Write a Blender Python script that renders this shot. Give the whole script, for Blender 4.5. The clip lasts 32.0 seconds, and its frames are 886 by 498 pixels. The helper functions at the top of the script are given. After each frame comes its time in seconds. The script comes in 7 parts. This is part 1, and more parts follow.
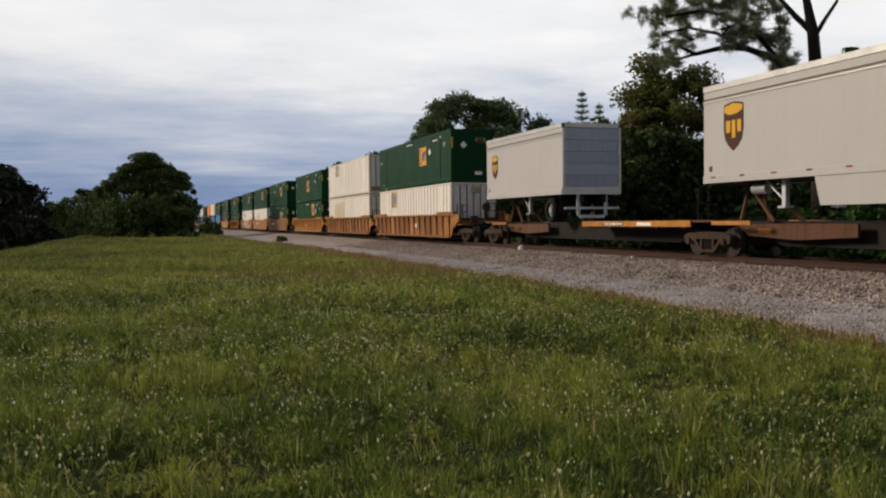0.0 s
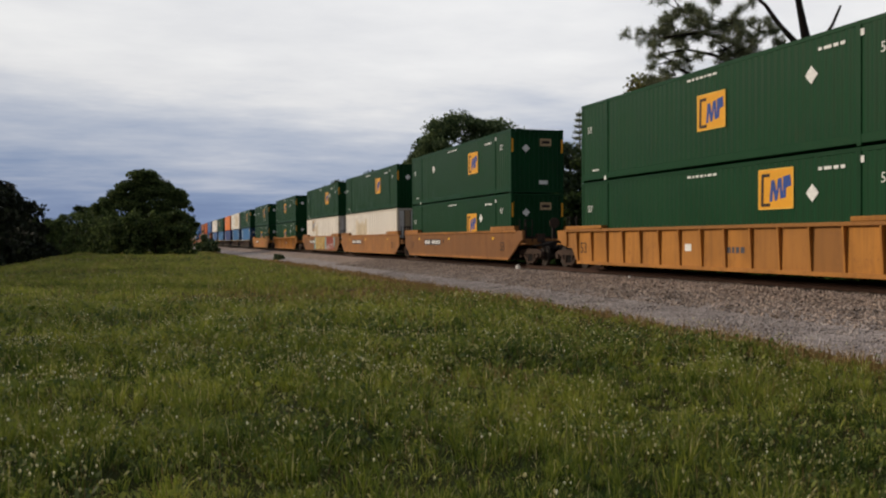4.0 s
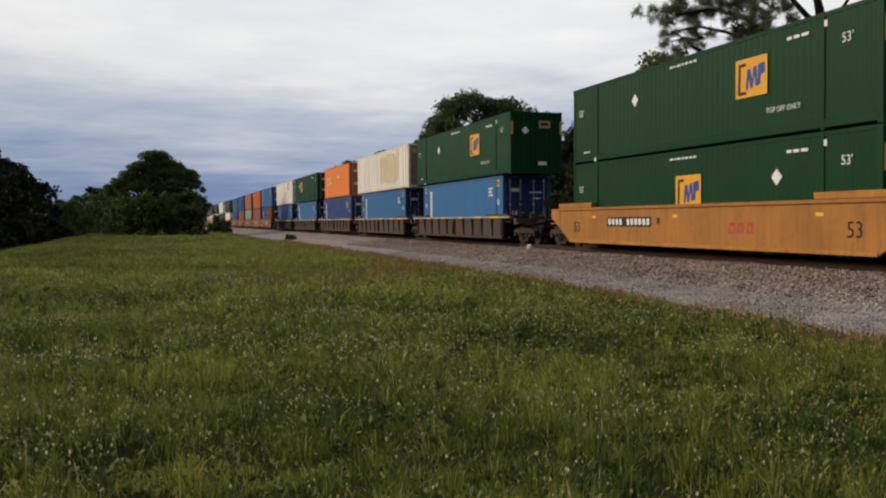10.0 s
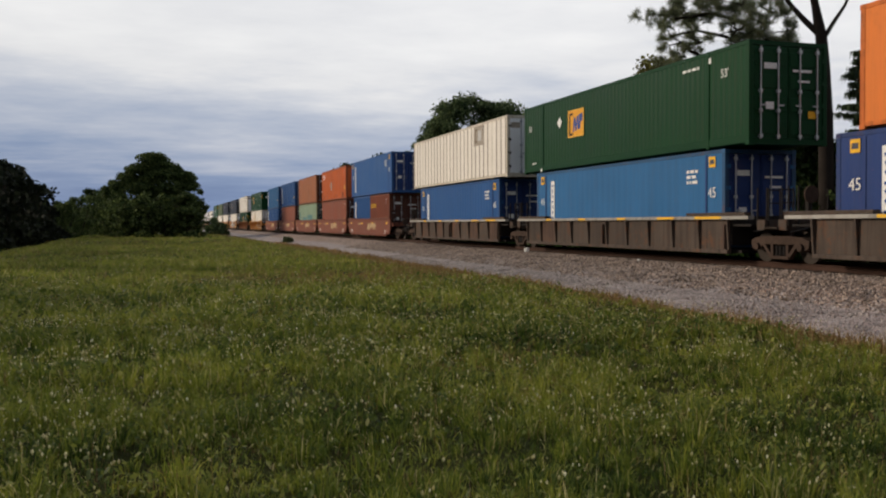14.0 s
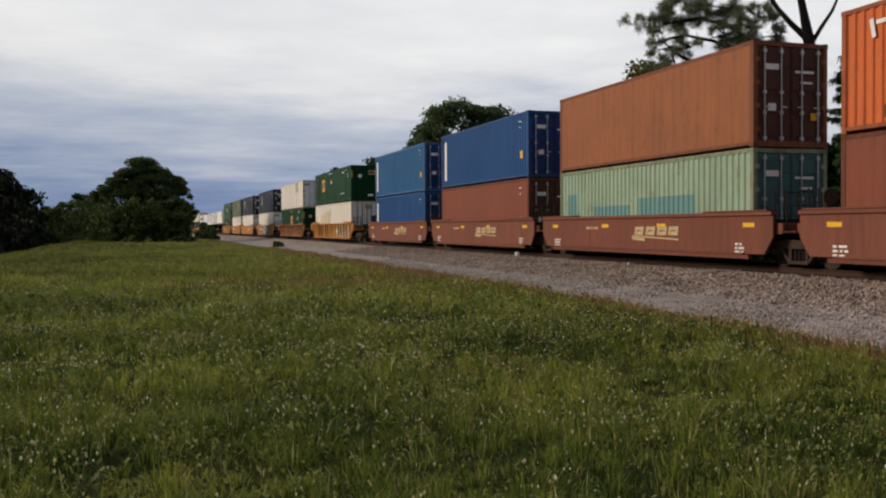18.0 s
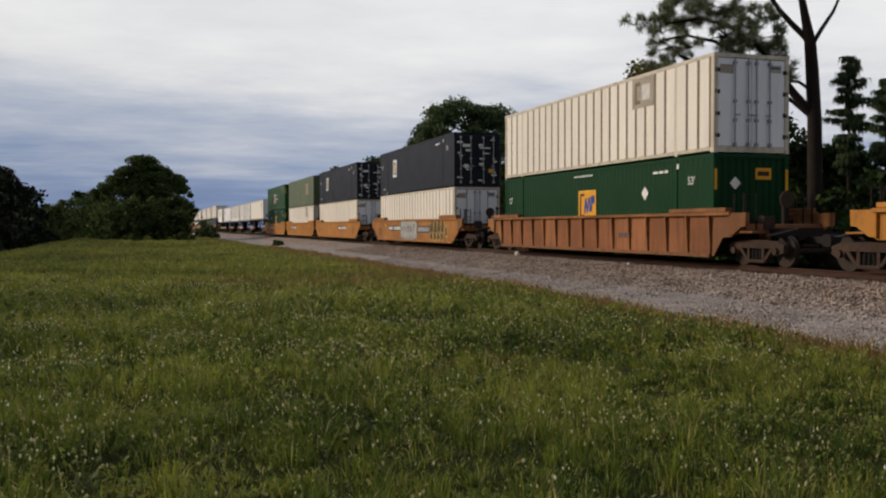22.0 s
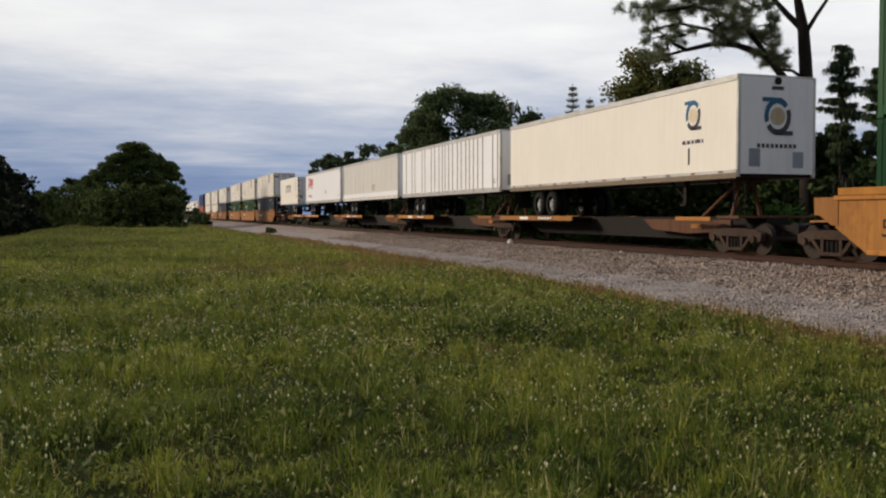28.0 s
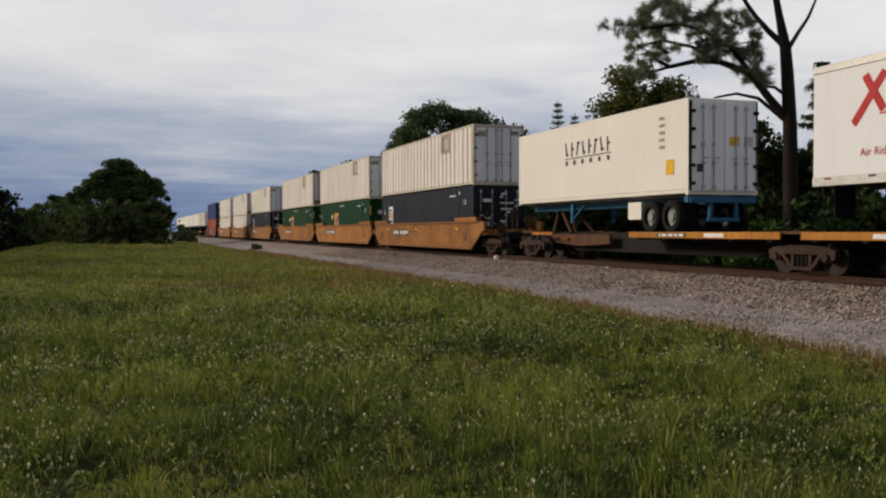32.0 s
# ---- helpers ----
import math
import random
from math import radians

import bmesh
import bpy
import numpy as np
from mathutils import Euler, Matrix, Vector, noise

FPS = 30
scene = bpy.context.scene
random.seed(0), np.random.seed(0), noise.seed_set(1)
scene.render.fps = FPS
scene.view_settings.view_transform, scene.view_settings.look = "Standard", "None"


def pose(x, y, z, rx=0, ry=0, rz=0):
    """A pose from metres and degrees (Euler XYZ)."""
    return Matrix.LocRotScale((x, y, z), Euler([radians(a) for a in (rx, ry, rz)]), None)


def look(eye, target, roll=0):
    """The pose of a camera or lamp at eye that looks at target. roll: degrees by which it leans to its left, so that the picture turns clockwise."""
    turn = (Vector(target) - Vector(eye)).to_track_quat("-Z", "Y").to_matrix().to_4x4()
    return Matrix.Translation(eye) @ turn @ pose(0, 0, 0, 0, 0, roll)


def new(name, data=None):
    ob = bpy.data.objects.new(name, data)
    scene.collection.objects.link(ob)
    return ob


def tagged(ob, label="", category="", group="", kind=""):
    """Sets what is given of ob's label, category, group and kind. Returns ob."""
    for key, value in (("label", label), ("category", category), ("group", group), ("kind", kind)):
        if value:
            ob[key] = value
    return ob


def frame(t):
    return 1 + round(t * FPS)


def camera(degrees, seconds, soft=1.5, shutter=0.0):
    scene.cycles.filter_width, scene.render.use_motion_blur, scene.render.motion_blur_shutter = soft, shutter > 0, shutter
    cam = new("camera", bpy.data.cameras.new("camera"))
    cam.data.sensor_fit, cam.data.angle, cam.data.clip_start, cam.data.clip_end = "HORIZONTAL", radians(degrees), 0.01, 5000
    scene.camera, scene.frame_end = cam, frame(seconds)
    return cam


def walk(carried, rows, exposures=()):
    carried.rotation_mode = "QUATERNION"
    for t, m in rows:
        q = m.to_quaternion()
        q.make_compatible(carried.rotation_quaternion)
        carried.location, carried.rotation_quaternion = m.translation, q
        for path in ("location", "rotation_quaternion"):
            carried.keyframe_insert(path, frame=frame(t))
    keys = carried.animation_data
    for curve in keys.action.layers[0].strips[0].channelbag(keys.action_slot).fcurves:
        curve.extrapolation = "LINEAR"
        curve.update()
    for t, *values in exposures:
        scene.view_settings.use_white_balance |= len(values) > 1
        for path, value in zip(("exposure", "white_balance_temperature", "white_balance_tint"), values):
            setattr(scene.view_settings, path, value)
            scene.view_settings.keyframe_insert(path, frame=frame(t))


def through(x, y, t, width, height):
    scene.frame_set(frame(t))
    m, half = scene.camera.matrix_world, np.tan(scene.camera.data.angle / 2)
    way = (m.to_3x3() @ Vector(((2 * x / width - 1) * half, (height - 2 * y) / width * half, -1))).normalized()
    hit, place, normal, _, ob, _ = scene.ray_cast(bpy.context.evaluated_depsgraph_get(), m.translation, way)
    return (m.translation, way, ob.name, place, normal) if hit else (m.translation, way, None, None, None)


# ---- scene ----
TX = 16.9          # centre line of the track; rail tops are z = 0
EYE = (0.0, 0.0, 1.12)
cam = camera(51.56, 32.0, soft=2.15)
PATH = [
    (0, -17.697, -1.746, -0.603), (0.5, -17.52, -1.472, -0.471), (1, -17.337, -1.451, -0.623), (1.5, -17.063, -1.606, -0.891), (2, -17.113, -1.539, -0.848),
    (2.5, -17.724, -1.473, -0.96), (3, -19.266, -0.533, 0.046), (3.5, -19.165, -0.375, 0.396), (4, -17.874, -0.565, -0.267), (4.5, -16.293, -1.101, -0.579),
    (6.5, -16.61, -1.599, -0.433), (7, -16.547, -1.849, -0.577), (7.5, -16.832, -1.803, -0.459), (8, -17.022, -1.682, -0.537), (8.5, -17.142, -1.744, -0.586),
    (9, -17.139, -1.794, -0.554), (9.5, -17.232, -1.783, -0.461), (10, -17.159, -1.821, -0.474), (10.5, -17.084, -1.835, -0.445), (11, -16.922, -1.911, -0.279),
    (11.5, -17.207, -1.687, -0.073), (12, -17.246, -1.524, -0.129), (12.5, -17.152, -1.471, -0.173), (13, -17.035, -1.587, -0.114), (13.5, -17.04, -1.575, -0.148),
    (14, -17.317, -1.641, -0.282), (14.5, -17.472, -1.536, -0.509), (16.5, -17.81, -1.328, -0.558), (17, -17.81, -1.374, -0.599), (17.5, -17.804, -1.414, -0.445),
    (18, -17.918, -1.373, -0.385), (18.5, -17.983, -1.436, -0.309), (19, -17.928, -1.618, -0.266), (19.5, -17.796, -1.552, -0.27), (20, -17.719, -1.431, -0.071),
    (20.5, -17.943, -1.389, -0.066), (21, -17.994, -1.364, -0.128), (21.5, -17.947, -1.424, -0.216), (22, -17.919, -1.421, -0.156), (22.5, -18.059, -1.528, -0.109),
    (23, -18.053, -1.699, -0.099), (23.5, -18.087, -1.717, -0.128), (24, -18.078, -1.929, -0.154), (24.5, -18.186, -1.939, -0.02), (25, -18.32, -1.924, -0.006),
    (25.5, -18.389, -1.855, -0.104), (27.5, -18.339, -2.167, -0.019), (28, -18.36, -2.18, -0.024), (28.5, -18.306, -2.228, -0.035), (29, -18.461, -2.116, -0.061),
    (29.5, -18.264, -1.899, -0.037), (30, -18.137, -2.064, -0.152), (30.5, -17.967, -2.139, -0.174), (31, -18.191, -1.728, -0.158), (31.5, -19.355, -1.049, -0.105),
    (32, -19.235, -1.178, -0.155),
]


def aim(yaw, pitch, roll):
    return Matrix.Translation(EYE) @ pose(0, 0, 0, 90 + pitch, 0, yaw) @ pose(0, 0, 0, 0, 0, roll)


walk(cam, [(t, aim(a, b, c)) for t, a, b, c in PATH],
     exposures=[(0, 0.11), (0.7, 0.02), (1.6, -0.01), (4, 0.0), (8, 0.04), (14, 0.03), (18, -0.01), (21, -0.05), (24, 0.0), (26.5, 0.05), (27.6, 0.12), (29.2, 0.08), (30, 0.02), (31, 0.0), (32, -0.12)])

# ---- light: evening overcast, veiled low sun behind the meadow ----
SUN_EL, SUN_AZ = 21.0, 300.0      # degrees; azimuth clockwise from +y
world = bpy.data.worlds.new("world")
scene.world = world
world.use_nodes = True


class Nodes:
    """Short hand for a node tree."""

    def __init__(self, tree):
        self.t = tree
        tree.nodes.clear()

    def add(self, kind, links=(), **values):
        n = self.t.nodes.new(kind)
        for k, v in values.items():
            if k.startswith("in_"):
                n.inputs[k[3:]].default_value = v
            else:
                setattr(n, k, v)
        for sock, src in dict(links).items():
            if isinstance(src, (int, float)):
                n.inputs[sock].default_value = src
            else:
                self.t.links.new(src, n.inputs[sock])
        return n

    def math(self, op, a, b=None, c=None):
        n = self.t.nodes.new("ShaderNodeMath")
        n.operation = op
        for i, v in enumerate((a, b, c)):
            if v is None:
                continue
            if isinstance(v, (int, float)):
                n.inputs[i].default_value = v
            else:
                self.t.links.new(v, n.inputs[i])
        return n.outputs[0]

    def ramp(self, fac, stops):
        n = self.t.nodes.new("ShaderNodeValToRGB")
        el = n.color_ramp.elements
        while len(el) < len(stops):
            el.new(0.5)
        for e, (p, c) in zip(el, stops):
            e.position = p
            e.color = (*c, 1) if len(c) == 3 else c
        self.t.links.new(fac, n.inputs[0])
        return n.outputs[0]

    def mix(self, fac, a, b, mode="MIX"):
        n = self.t.nodes.new("ShaderNodeMix")
        n.data_type, n.blend_type = "RGBA", mode
        for i, v in ((0, fac), (6, a), (7, b)):
            if isinstance(v, (int, float)):
                n.inputs[i].default_value = v
            elif isinstance(v, tuple):
                n.inputs[i].default_value = (*v, 1) if len(v) == 3 else v
            else:
                self.t.links.new(v, n.inputs[i])
        return n.outputs[2]

    def noise(self, vec, scale, detail=4, rough=0.55):
        return self.add("ShaderNodeTexNoise", {"Vector": vec}, in_Scale=scale, in_Detail=detail, in_Roughness=rough).outputs[0]

    def mapping(self, vec, scale=(1, 1, 1), loc=(0, 0, 0)):
        return self.add("ShaderNodeMapping", {"Vector": vec}, in_Scale=scale, in_Location=loc).outputs[0]


def build_world():
    n = Nodes(world.node_tree)
    sky = n.add("ShaderNodeTexSky", sky_type="NISHITA", sun_disc=False, sun_elevation=radians(SUN_EL), sun_rotation=radians(SUN_AZ),
                air_density=1.6, dust_density=3.0)
    co = n.add("ShaderNodeTexCoord").outputs["Generated"]
    xyz = n.add("ShaderNodeSeparateXYZ", {0: co}).outputs
    # a flat cloud deck seen in perspective
    z = n.math("MAXIMUM", xyz[2], 0.0)
    den = n.math("ADD", z, 0.06)
    flat = n.add("ShaderNodeCombineXYZ", {0: n.math("DIVIDE", xyz[0], den), 1: n.math("DIVIDE", xyz[1], den), 2: 0.3}).outputs[0]
    big = n.noise(n.mapping(flat, (0.40, 0.34, 1), (3.1, 1.7, 0)), 1.0, 5, 0.55)
    fine = n.noise(n.mapping(flat, (0.9, 1.1, 1), (0.4, 5.2, 0)), 1.3, 6, 0.6)
    body = n.math("ADD", n.math("MULTIPLY", big, 0.62), n.math("MULTIPLY", fine, 0.38))
    # thick blue-grey layers low down, a thin bright veil above them; dimmed overhead to cut fill light
    tall = n.ramp(z, [(0.0, (0.10,) * 3), (0.035, (0.20,) * 3), (0.10, (0.45,) * 3), (0.19, (0.80,) * 3), (0.32, (0.92,) * 3), (0.55, (0.62,) * 3), (1.0, (0.42,) * 3)])
    veil = n.math("ADD", tall, n.math("ADD", n.math("MULTIPLY", n.math("SUBTRACT", body, 0.5), 1.35), n.math("MULTIPLY", n.math("MAXIMUM", xyz[0], 0.0), 0.26)))
    cloud = n.ramp(veil, [(0.0, (0.145, 0.225, 0.42)), (0.25, (0.235, 0.325, 0.52)), (0.5, (0.48, 0.53, 0.655)), (0.75, (0.82, 0.82, 0.85)), (1.0, (1.0, 0.99, 0.99))])
    both = n.mix(0.88, n.mix(1.0, sky.outputs[0], (0.1, 0.1, 0.1), "MULTIPLY"), cloud)
    # dimmed behind the viewer, unseen, to keep end faces dark; brighter towards +x
    side = n.math("ADD", 0.71, n.math("ADD", n.math("MULTIPLY", xyz[1], 0.265), n.math("MULTIPLY", xyz[0], 0.15)))
    bg = n.add("ShaderNodeBackground", {"Color": both, "Strength": side})
    n.add("ShaderNodeOutputWorld", {"Surface": bg.outputs[0]})


build_world()
sun = new("sun", bpy.data.lights.new("sun", "SUN"))
sun.data.energy, sun.data.angle, sun.data.color = 2.75, radians(11), (1.0, 0.86, 0.69)
sun_from = Vector((math.sin(radians(SUN_AZ)) * math.cos(radians(SUN_EL)), math.cos(radians(SUN_AZ)) * math.cos(radians(SUN_EL)), math.sin(radians(SUN_EL))))
sun.matrix_world = look(tuple(sun_from * 100), (0, 0, 0))


# ---- materials ----
def material(name):
    m = bpy.data.materials.new(name)
    m.use_nodes = True
    return m, Nodes(m.node_tree)


def finish(n, colour, rough=0.6, metal=0.0, bump=None, dist=0.01, strength=0.5, spec=0.5):
    p = n.add("ShaderNodeBsdfPrincipled")
    for sock, v in (("Base Color", colour), ("Roughness", rough), ("Metallic", metal), ("Specular IOR Level", spec)):
        if isinstance(v, (int, float)):
            p.inputs[sock].default_value = v
        elif isinstance(v, tuple):
            p.inputs[sock].default_value = (*v, 1)
        else:
            n.t.links.new(v, p.inputs[sock])
    if bump is not None:
        b = n.add("ShaderNodeBump", {"Height": bump}, in_Distance=dist, in_Strength=strength)
        n.t.links.new(b.outputs[0], p.inputs["Normal"])
    n.add("ShaderNodeOutputMaterial", {"Surface": p.outputs[0]})


def paint(name, rgb, rough=0.5, dirt=0.35, rust=0.15, dirt_rgb=(0.09, 0.07, 0.05), fade=0.12, uneven=0.0, sheen=0.16):
    """Weathered painted steel: faded patches, vertical dirt runs, small rust spots."""
    m, n = material(name)
    co = n.add("ShaderNodeTexCoord").outputs["Object"]
    rnd = n.add("ShaderNodeObjectInfo").outputs["Random"]
    off = n.add("ShaderNodeVectorMath", {0: co, 1: n.add("ShaderNodeCombineXYZ", {0: n.math("MULTIPLY", rnd, 37.0), 1: n.math("MULTIPLY", rnd, 91.0), 2: 0.0}).outputs[0]}, operation="ADD").outputs[0]
    patches = n.noise(off, 0.55, 3)
    runs = n.noise(n.mapping(off, (5, 5, 0.35)), 1.0, 5, 0.65)
    specks = n.noise(off, 9.0, 4, 0.7)
    pale = tuple(min(1, c * (1 + fade) + fade * 0.12 * max(rgb)) for c in rgb)
    dull = tuple(c * (1 - fade) for c in rgb)
    scuff = n.noise(n.mapping(off, (1.0, 0.22, 2.2)), 2.3, 6, 0.75)
    col = n.mix(n.ramp(n.math("ADD", n.math("MULTIPLY", patches, 0.65), n.math("MULTIPLY", rnd, 0.35)), [(0.3, (0, 0, 0)), (0.72, (1, 1, 1))]), dull, pale)
    col = n.mix(n.math("MULTIPLY", n.ramp(scuff, [(0.55, (0, 0, 0)), (0.72, (1, 1, 1))]), dirt * 0.6), col, tuple(min(1, c * 1.35 + 0.04 * max(rgb)) for c in rgb))
    col = n.mix(n.math("MULTIPLY", n.ramp(runs, [(0.46, (0, 0, 0)), (0.74, (1, 1, 1))]), dirt), col, dirt_rgb)
    blotch = n.noise(n.mapping(off, (1.0, 1.0, 0.7), (11, 3, 8)), 1.7, 7, 0.78)
    col = n.mix(n.math("MULTIPLY", n.ramp(blotch, [(0.54, (0, 0, 0)), (0.66, (1, 1, 1))]), min(0.85, rust * 0.7)), col, (0.15, 0.058, 0.022))
    if uneven:
        col = n.mix(n.math("MULTIPLY", n.ramp(rnd, [(0.35, (0, 0, 0)), (0.95, (1, 1, 1))]), uneven), col, dirt_rgb)
    spots = n.math("MULTIPLY", n.ramp(specks, [(0.60, (0, 0, 0)), (0.70, (1, 1, 1))]), n.ramp(scuff, [(0.45, (0, 0, 0)), (0.62, (1, 1, 1))]))
    col = n.mix(n.math("MULTIPLY", spots, min(1.0, rust * 2.2)), col, (0.13, 0.05, 0.022))
    finish(n, col, n.ramp(patches, [(0.3, (rough,) * 3), (0.7, (rough + 0.15,) * 3)]), 0.0, specks, 0.004, 0.3, sheen)
    return m


def plain(name, rgb, rough=0.6, metal=0.0, grain=12.0, vary=0.25, bump=0.003):
    m, n = material(name)
    co = n.add("ShaderNodeTexCoord").outputs["Object"]
    a, b = n.noise(co, grain, 4), n.noise(co, grain * 0.13, 2)
    f = n.math("MULTIPLY", n.math("ADD", a, b), 0.5)
    col = n.ramp(f, [(0.3, tuple(c * (1 - vary) for c in rgb)), (0.7, tuple(min(1, c * (1 + vary)) for c in rgb))])
    finish(n, col, rough, metal, a, bump, 0.6, 0.15)
    return m


M = {}
M["green"] = paint("green_paint", (0.0026, 0.0385, 0.0115), 0.40, 0.22, 0.04, (0.009, 0.027, 0.013), sheen=0.10)
M["green_new"] = paint("bright_green_paint", (0.010, 0.066, 0.018), 0.42, 0.2, 0.03, (0.02, 0.04, 0.02), sheen=0.2)
M["olive"] = paint("faded_green_paint", (0.085, 0.12, 0.068), 0.6, 0.35, 0.1, (0.05, 0.06, 0.04))
M["white"] = paint("aged_white_paint", (0.74, 0.70, 0.635), 0.5, 0.14, 0.10, (0.30, 0.22, 0.14), 0.05)
M["seam"] = plain("grimy_panel_post", (0.18, 0.14, 0.10), 0.65)
M["patch"] = paint("tan_patch", (0.60, 0.51, 0.37), 0.6, 0.75, 0.2, (0.40, 0.28, 0.14), 0.2)
# door colours, darker than the sides of their containers
M["door_brown"] = paint("dark_brown_door", (0.075, 0.030, 0.022), 0.6, 0.3, 0.3)
M["door_teal"] = paint("dark_teal_door", (0.05, 0.12, 0.125), 0.55, 0.3, 0.2)
M["door_orange"] = paint("dull_orange_door", (0.40, 0.105, 0.030), 0.55, 0.3, 0.3)
M["faded_blue"] = paint("faded_blue_paint", (0.15, 0.30, 0.30), 0.6, 0.3, 0.1, (0.2, 0.3, 0.24))
M["tan_frame"] = paint("rusty_tan_frame", (0.155, 0.054, 0.027), 0.65, 0.7, 1.0, (0.05, 0.022, 0.015), 0.3)
M["mint_frame"] = paint("rusty_mint_frame", (0.17, 0.20, 0.13), 0.65, 0.7, 1.0, (0.07, 0.04, 0.022), 0.3)
M["brown_frame"] = paint("rusty_brown_container_frame", (0.13, 0.042, 0.024), 0.65, 0.7, 0.9, (0.045, 0.02, 0.014), 0.3)
M["coral_frame"] = paint("rusty_coral_frame", (0.33, 0.085, 0.032), 0.6, 0.7, 1.0, (0.08, 0.03, 0.018), 0.3)
M["orange_frame"] = paint("rusty_orange_frame", (0.50, 0.125, 0.022), 0.6, 0.6, 0.9, (0.12, 0.04, 0.02), 0.25)
M["blue_deep_frame"] = paint("scuffed_deep_blue_frame", (0.016, 0.038, 0.13), 0.55, 0.5, 0.5, (0.03, 0.03, 0.04), 0.3)
M["blue_frame"] = paint("scuffed_blue_frame", (0.014, 0.066, 0.20), 0.55, 0.5, 0.5, (0.03, 0.04, 0.06), 0.3)
M["blue_light_frame"] = paint("scuffed_light_blue_frame", (0.030, 0.105, 0.23), 0.55, 0.55, 0.7, (0.05, 0.05, 0.06), 0.3)
M["white_frame"] = paint("stained_white_frame", (0.60, 0.55, 0.46), 0.55, 0.5, 0.7, (0.20, 0.14, 0.085), 0.1)
M["sign_tan"] = plain("faded_tan_sign", (0.42, 0.30, 0.17), 0.6, 0.0, 5, 0.25)
M["sign_slate"] = plain("faded_blue_lettering", (0.16, 0.19, 0.26), 0.6)
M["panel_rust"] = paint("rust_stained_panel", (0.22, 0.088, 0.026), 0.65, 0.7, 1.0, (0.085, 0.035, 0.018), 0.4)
M["panel_old"] = paint("red_rusted_panel", (0.25, 0.098, 0.040), 0.65, 0.7, 1.0, (0.075, 0.030, 0.018), 0.3)
M["door_rust"] = paint("rust_browned_white_door", (0.20, 0.15, 0.115), 0.6, 0.7, 1.0, (0.07, 0.045, 0.03), 0.4)
M["end_white"] = paint("bluish_white_end_panel", (0.62, 0.61, 0.60), 0.5, 0.4, 0.5, (0.2, 0.14, 0.1), 0.08)
M["end_tan"] = paint("tan_end_panel", (0.36, 0.28, 0.19), 0.6, 0.5, 0.6, (0.2, 0.14, 0.08), 0.2)
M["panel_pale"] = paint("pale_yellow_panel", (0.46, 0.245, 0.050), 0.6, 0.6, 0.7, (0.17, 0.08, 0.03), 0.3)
M["ghost"] = plain("ghost_lettering", (0.33, 0.29, 0.24), 0.6)
M["blue"] = paint("blue_paint", (0.013, 0.080, 0.25), 0.45, 0.22, 0.10, (0.02, 0.03, 0.06))
M["blue_light"] = paint("light_blue_paint", (0.022, 0.125, 0.30), 0.5, 0.25, 0.10, (0.03, 0.05, 0.08))
M["blue_deep"] = paint("deep_blue_paint", (0.012, 0.035, 0.14), 0.45, 0.2, 0.12, (0.02, 0.03, 0.06))
M["orange"] = paint("orange_paint", (0.66, 0.17, 0.022), 0.5, 0.18, 0.22)
M["coral"] = paint("coral_orange_paint", (0.56, 0.125, 0.032), 0.55, 0.30, 0.45, (0.20, 0.07, 0.03))
M["brown"] = paint("red_brown_paint", (0.195, 0.053, 0.028), 0.55, 0.45, 0.5, (0.085, 0.034, 0.022), 0.2)
M["tan"] = paint("orange_brown_paint", (0.255, 0.086, 0.033), 0.55, 0.5, 0.6, (0.12, 0.048, 0.026), 0.22)
M["red"] = paint("red_paint", (0.36, 0.07, 0.03), 0.5, 0.2, 0.2)
M["mint"] = paint("mint_paint", (0.25, 0.34, 0.245), 0.55, 0.4, 0.5, (0.16, 0.15, 0.08), 0.2)
M["navy"] = paint("charcoal_paint", (0.0125, 0.0145, 0.024), 0.42, 0.16, 0.02, (0.022, 0.023, 0.030), sheen=0.14)
M["yellow"] = paint("faded_yellow_paint", (0.37, 0.155, 0.036), 0.6, 0.7, 0.8, (0.13, 0.058, 0.024), 0.45, 0.8)
M["yellow_new"] = paint("golden_yellow_paint", (0.45, 0.185, 0.028), 0.55, 0.55, 0.6, (0.17, 0.075, 0.024), 0.35, 0.75)
M["yellow_old"] = paint("rusty_yellow_paint", (0.31, 0.130, 0.044), 0.65, 0.75, 1.0, (0.09, 0.042, 0.024), 0.5, 0.75)
M["car_red"] = paint("oxide_red_paint", (0.155, 0.049, 0.030), 0.6, 0.55, 0.6, (0.085, 0.034, 0.022), 0.25)
M["car_grey"] = paint("grimy_grey_paint", (0.082, 0.062, 0.050), 0.75, 0.65, 1.0, (0.022, 0.015, 0.012), 0.4, 0.5)
M["car_rust"] = paint("rusty_grey_panel", (0.095, 0.058, 0.043), 0.75, 0.65, 1.0, (0.022, 0.015, 0.012), 0.4, 0.5)
M["grey_chord"] = paint("pale_worn_grey_paint", (0.30, 0.285, 0.26), 0.65, 0.6, 0.4, (0.07, 0.055, 0.045), 0.3)
M["spine"] = paint("rusty_brown_frame", (0.115, 0.055, 0.032), 0.75, 0.6, 0.4, (0.02, 0.014, 0.011))
M["steel"] = plain("dark_oily_steel", (0.016, 0.013, 0.012), 0.75, 0.0)
M["truck"] = plain("dusty_cast_steel", (0.054, 0.036, 0.028), 0.95, 0.0, 9, 0.4)
M["rail"] = plain("rusty_rail", (0.050, 0.026, 0.018), 0.8, 0.0)
M["wheel"] = plain("worn_wheel_steel", (0.034, 0.026, 0.021), 0.7, 0.0)
M["rubber"] = plain("black_rubber", (0.012, 0.012, 0.012), 0.9)
M["rim"] = plain("white_wheel_rim", (0.27, 0.27, 0.265), 0.55)
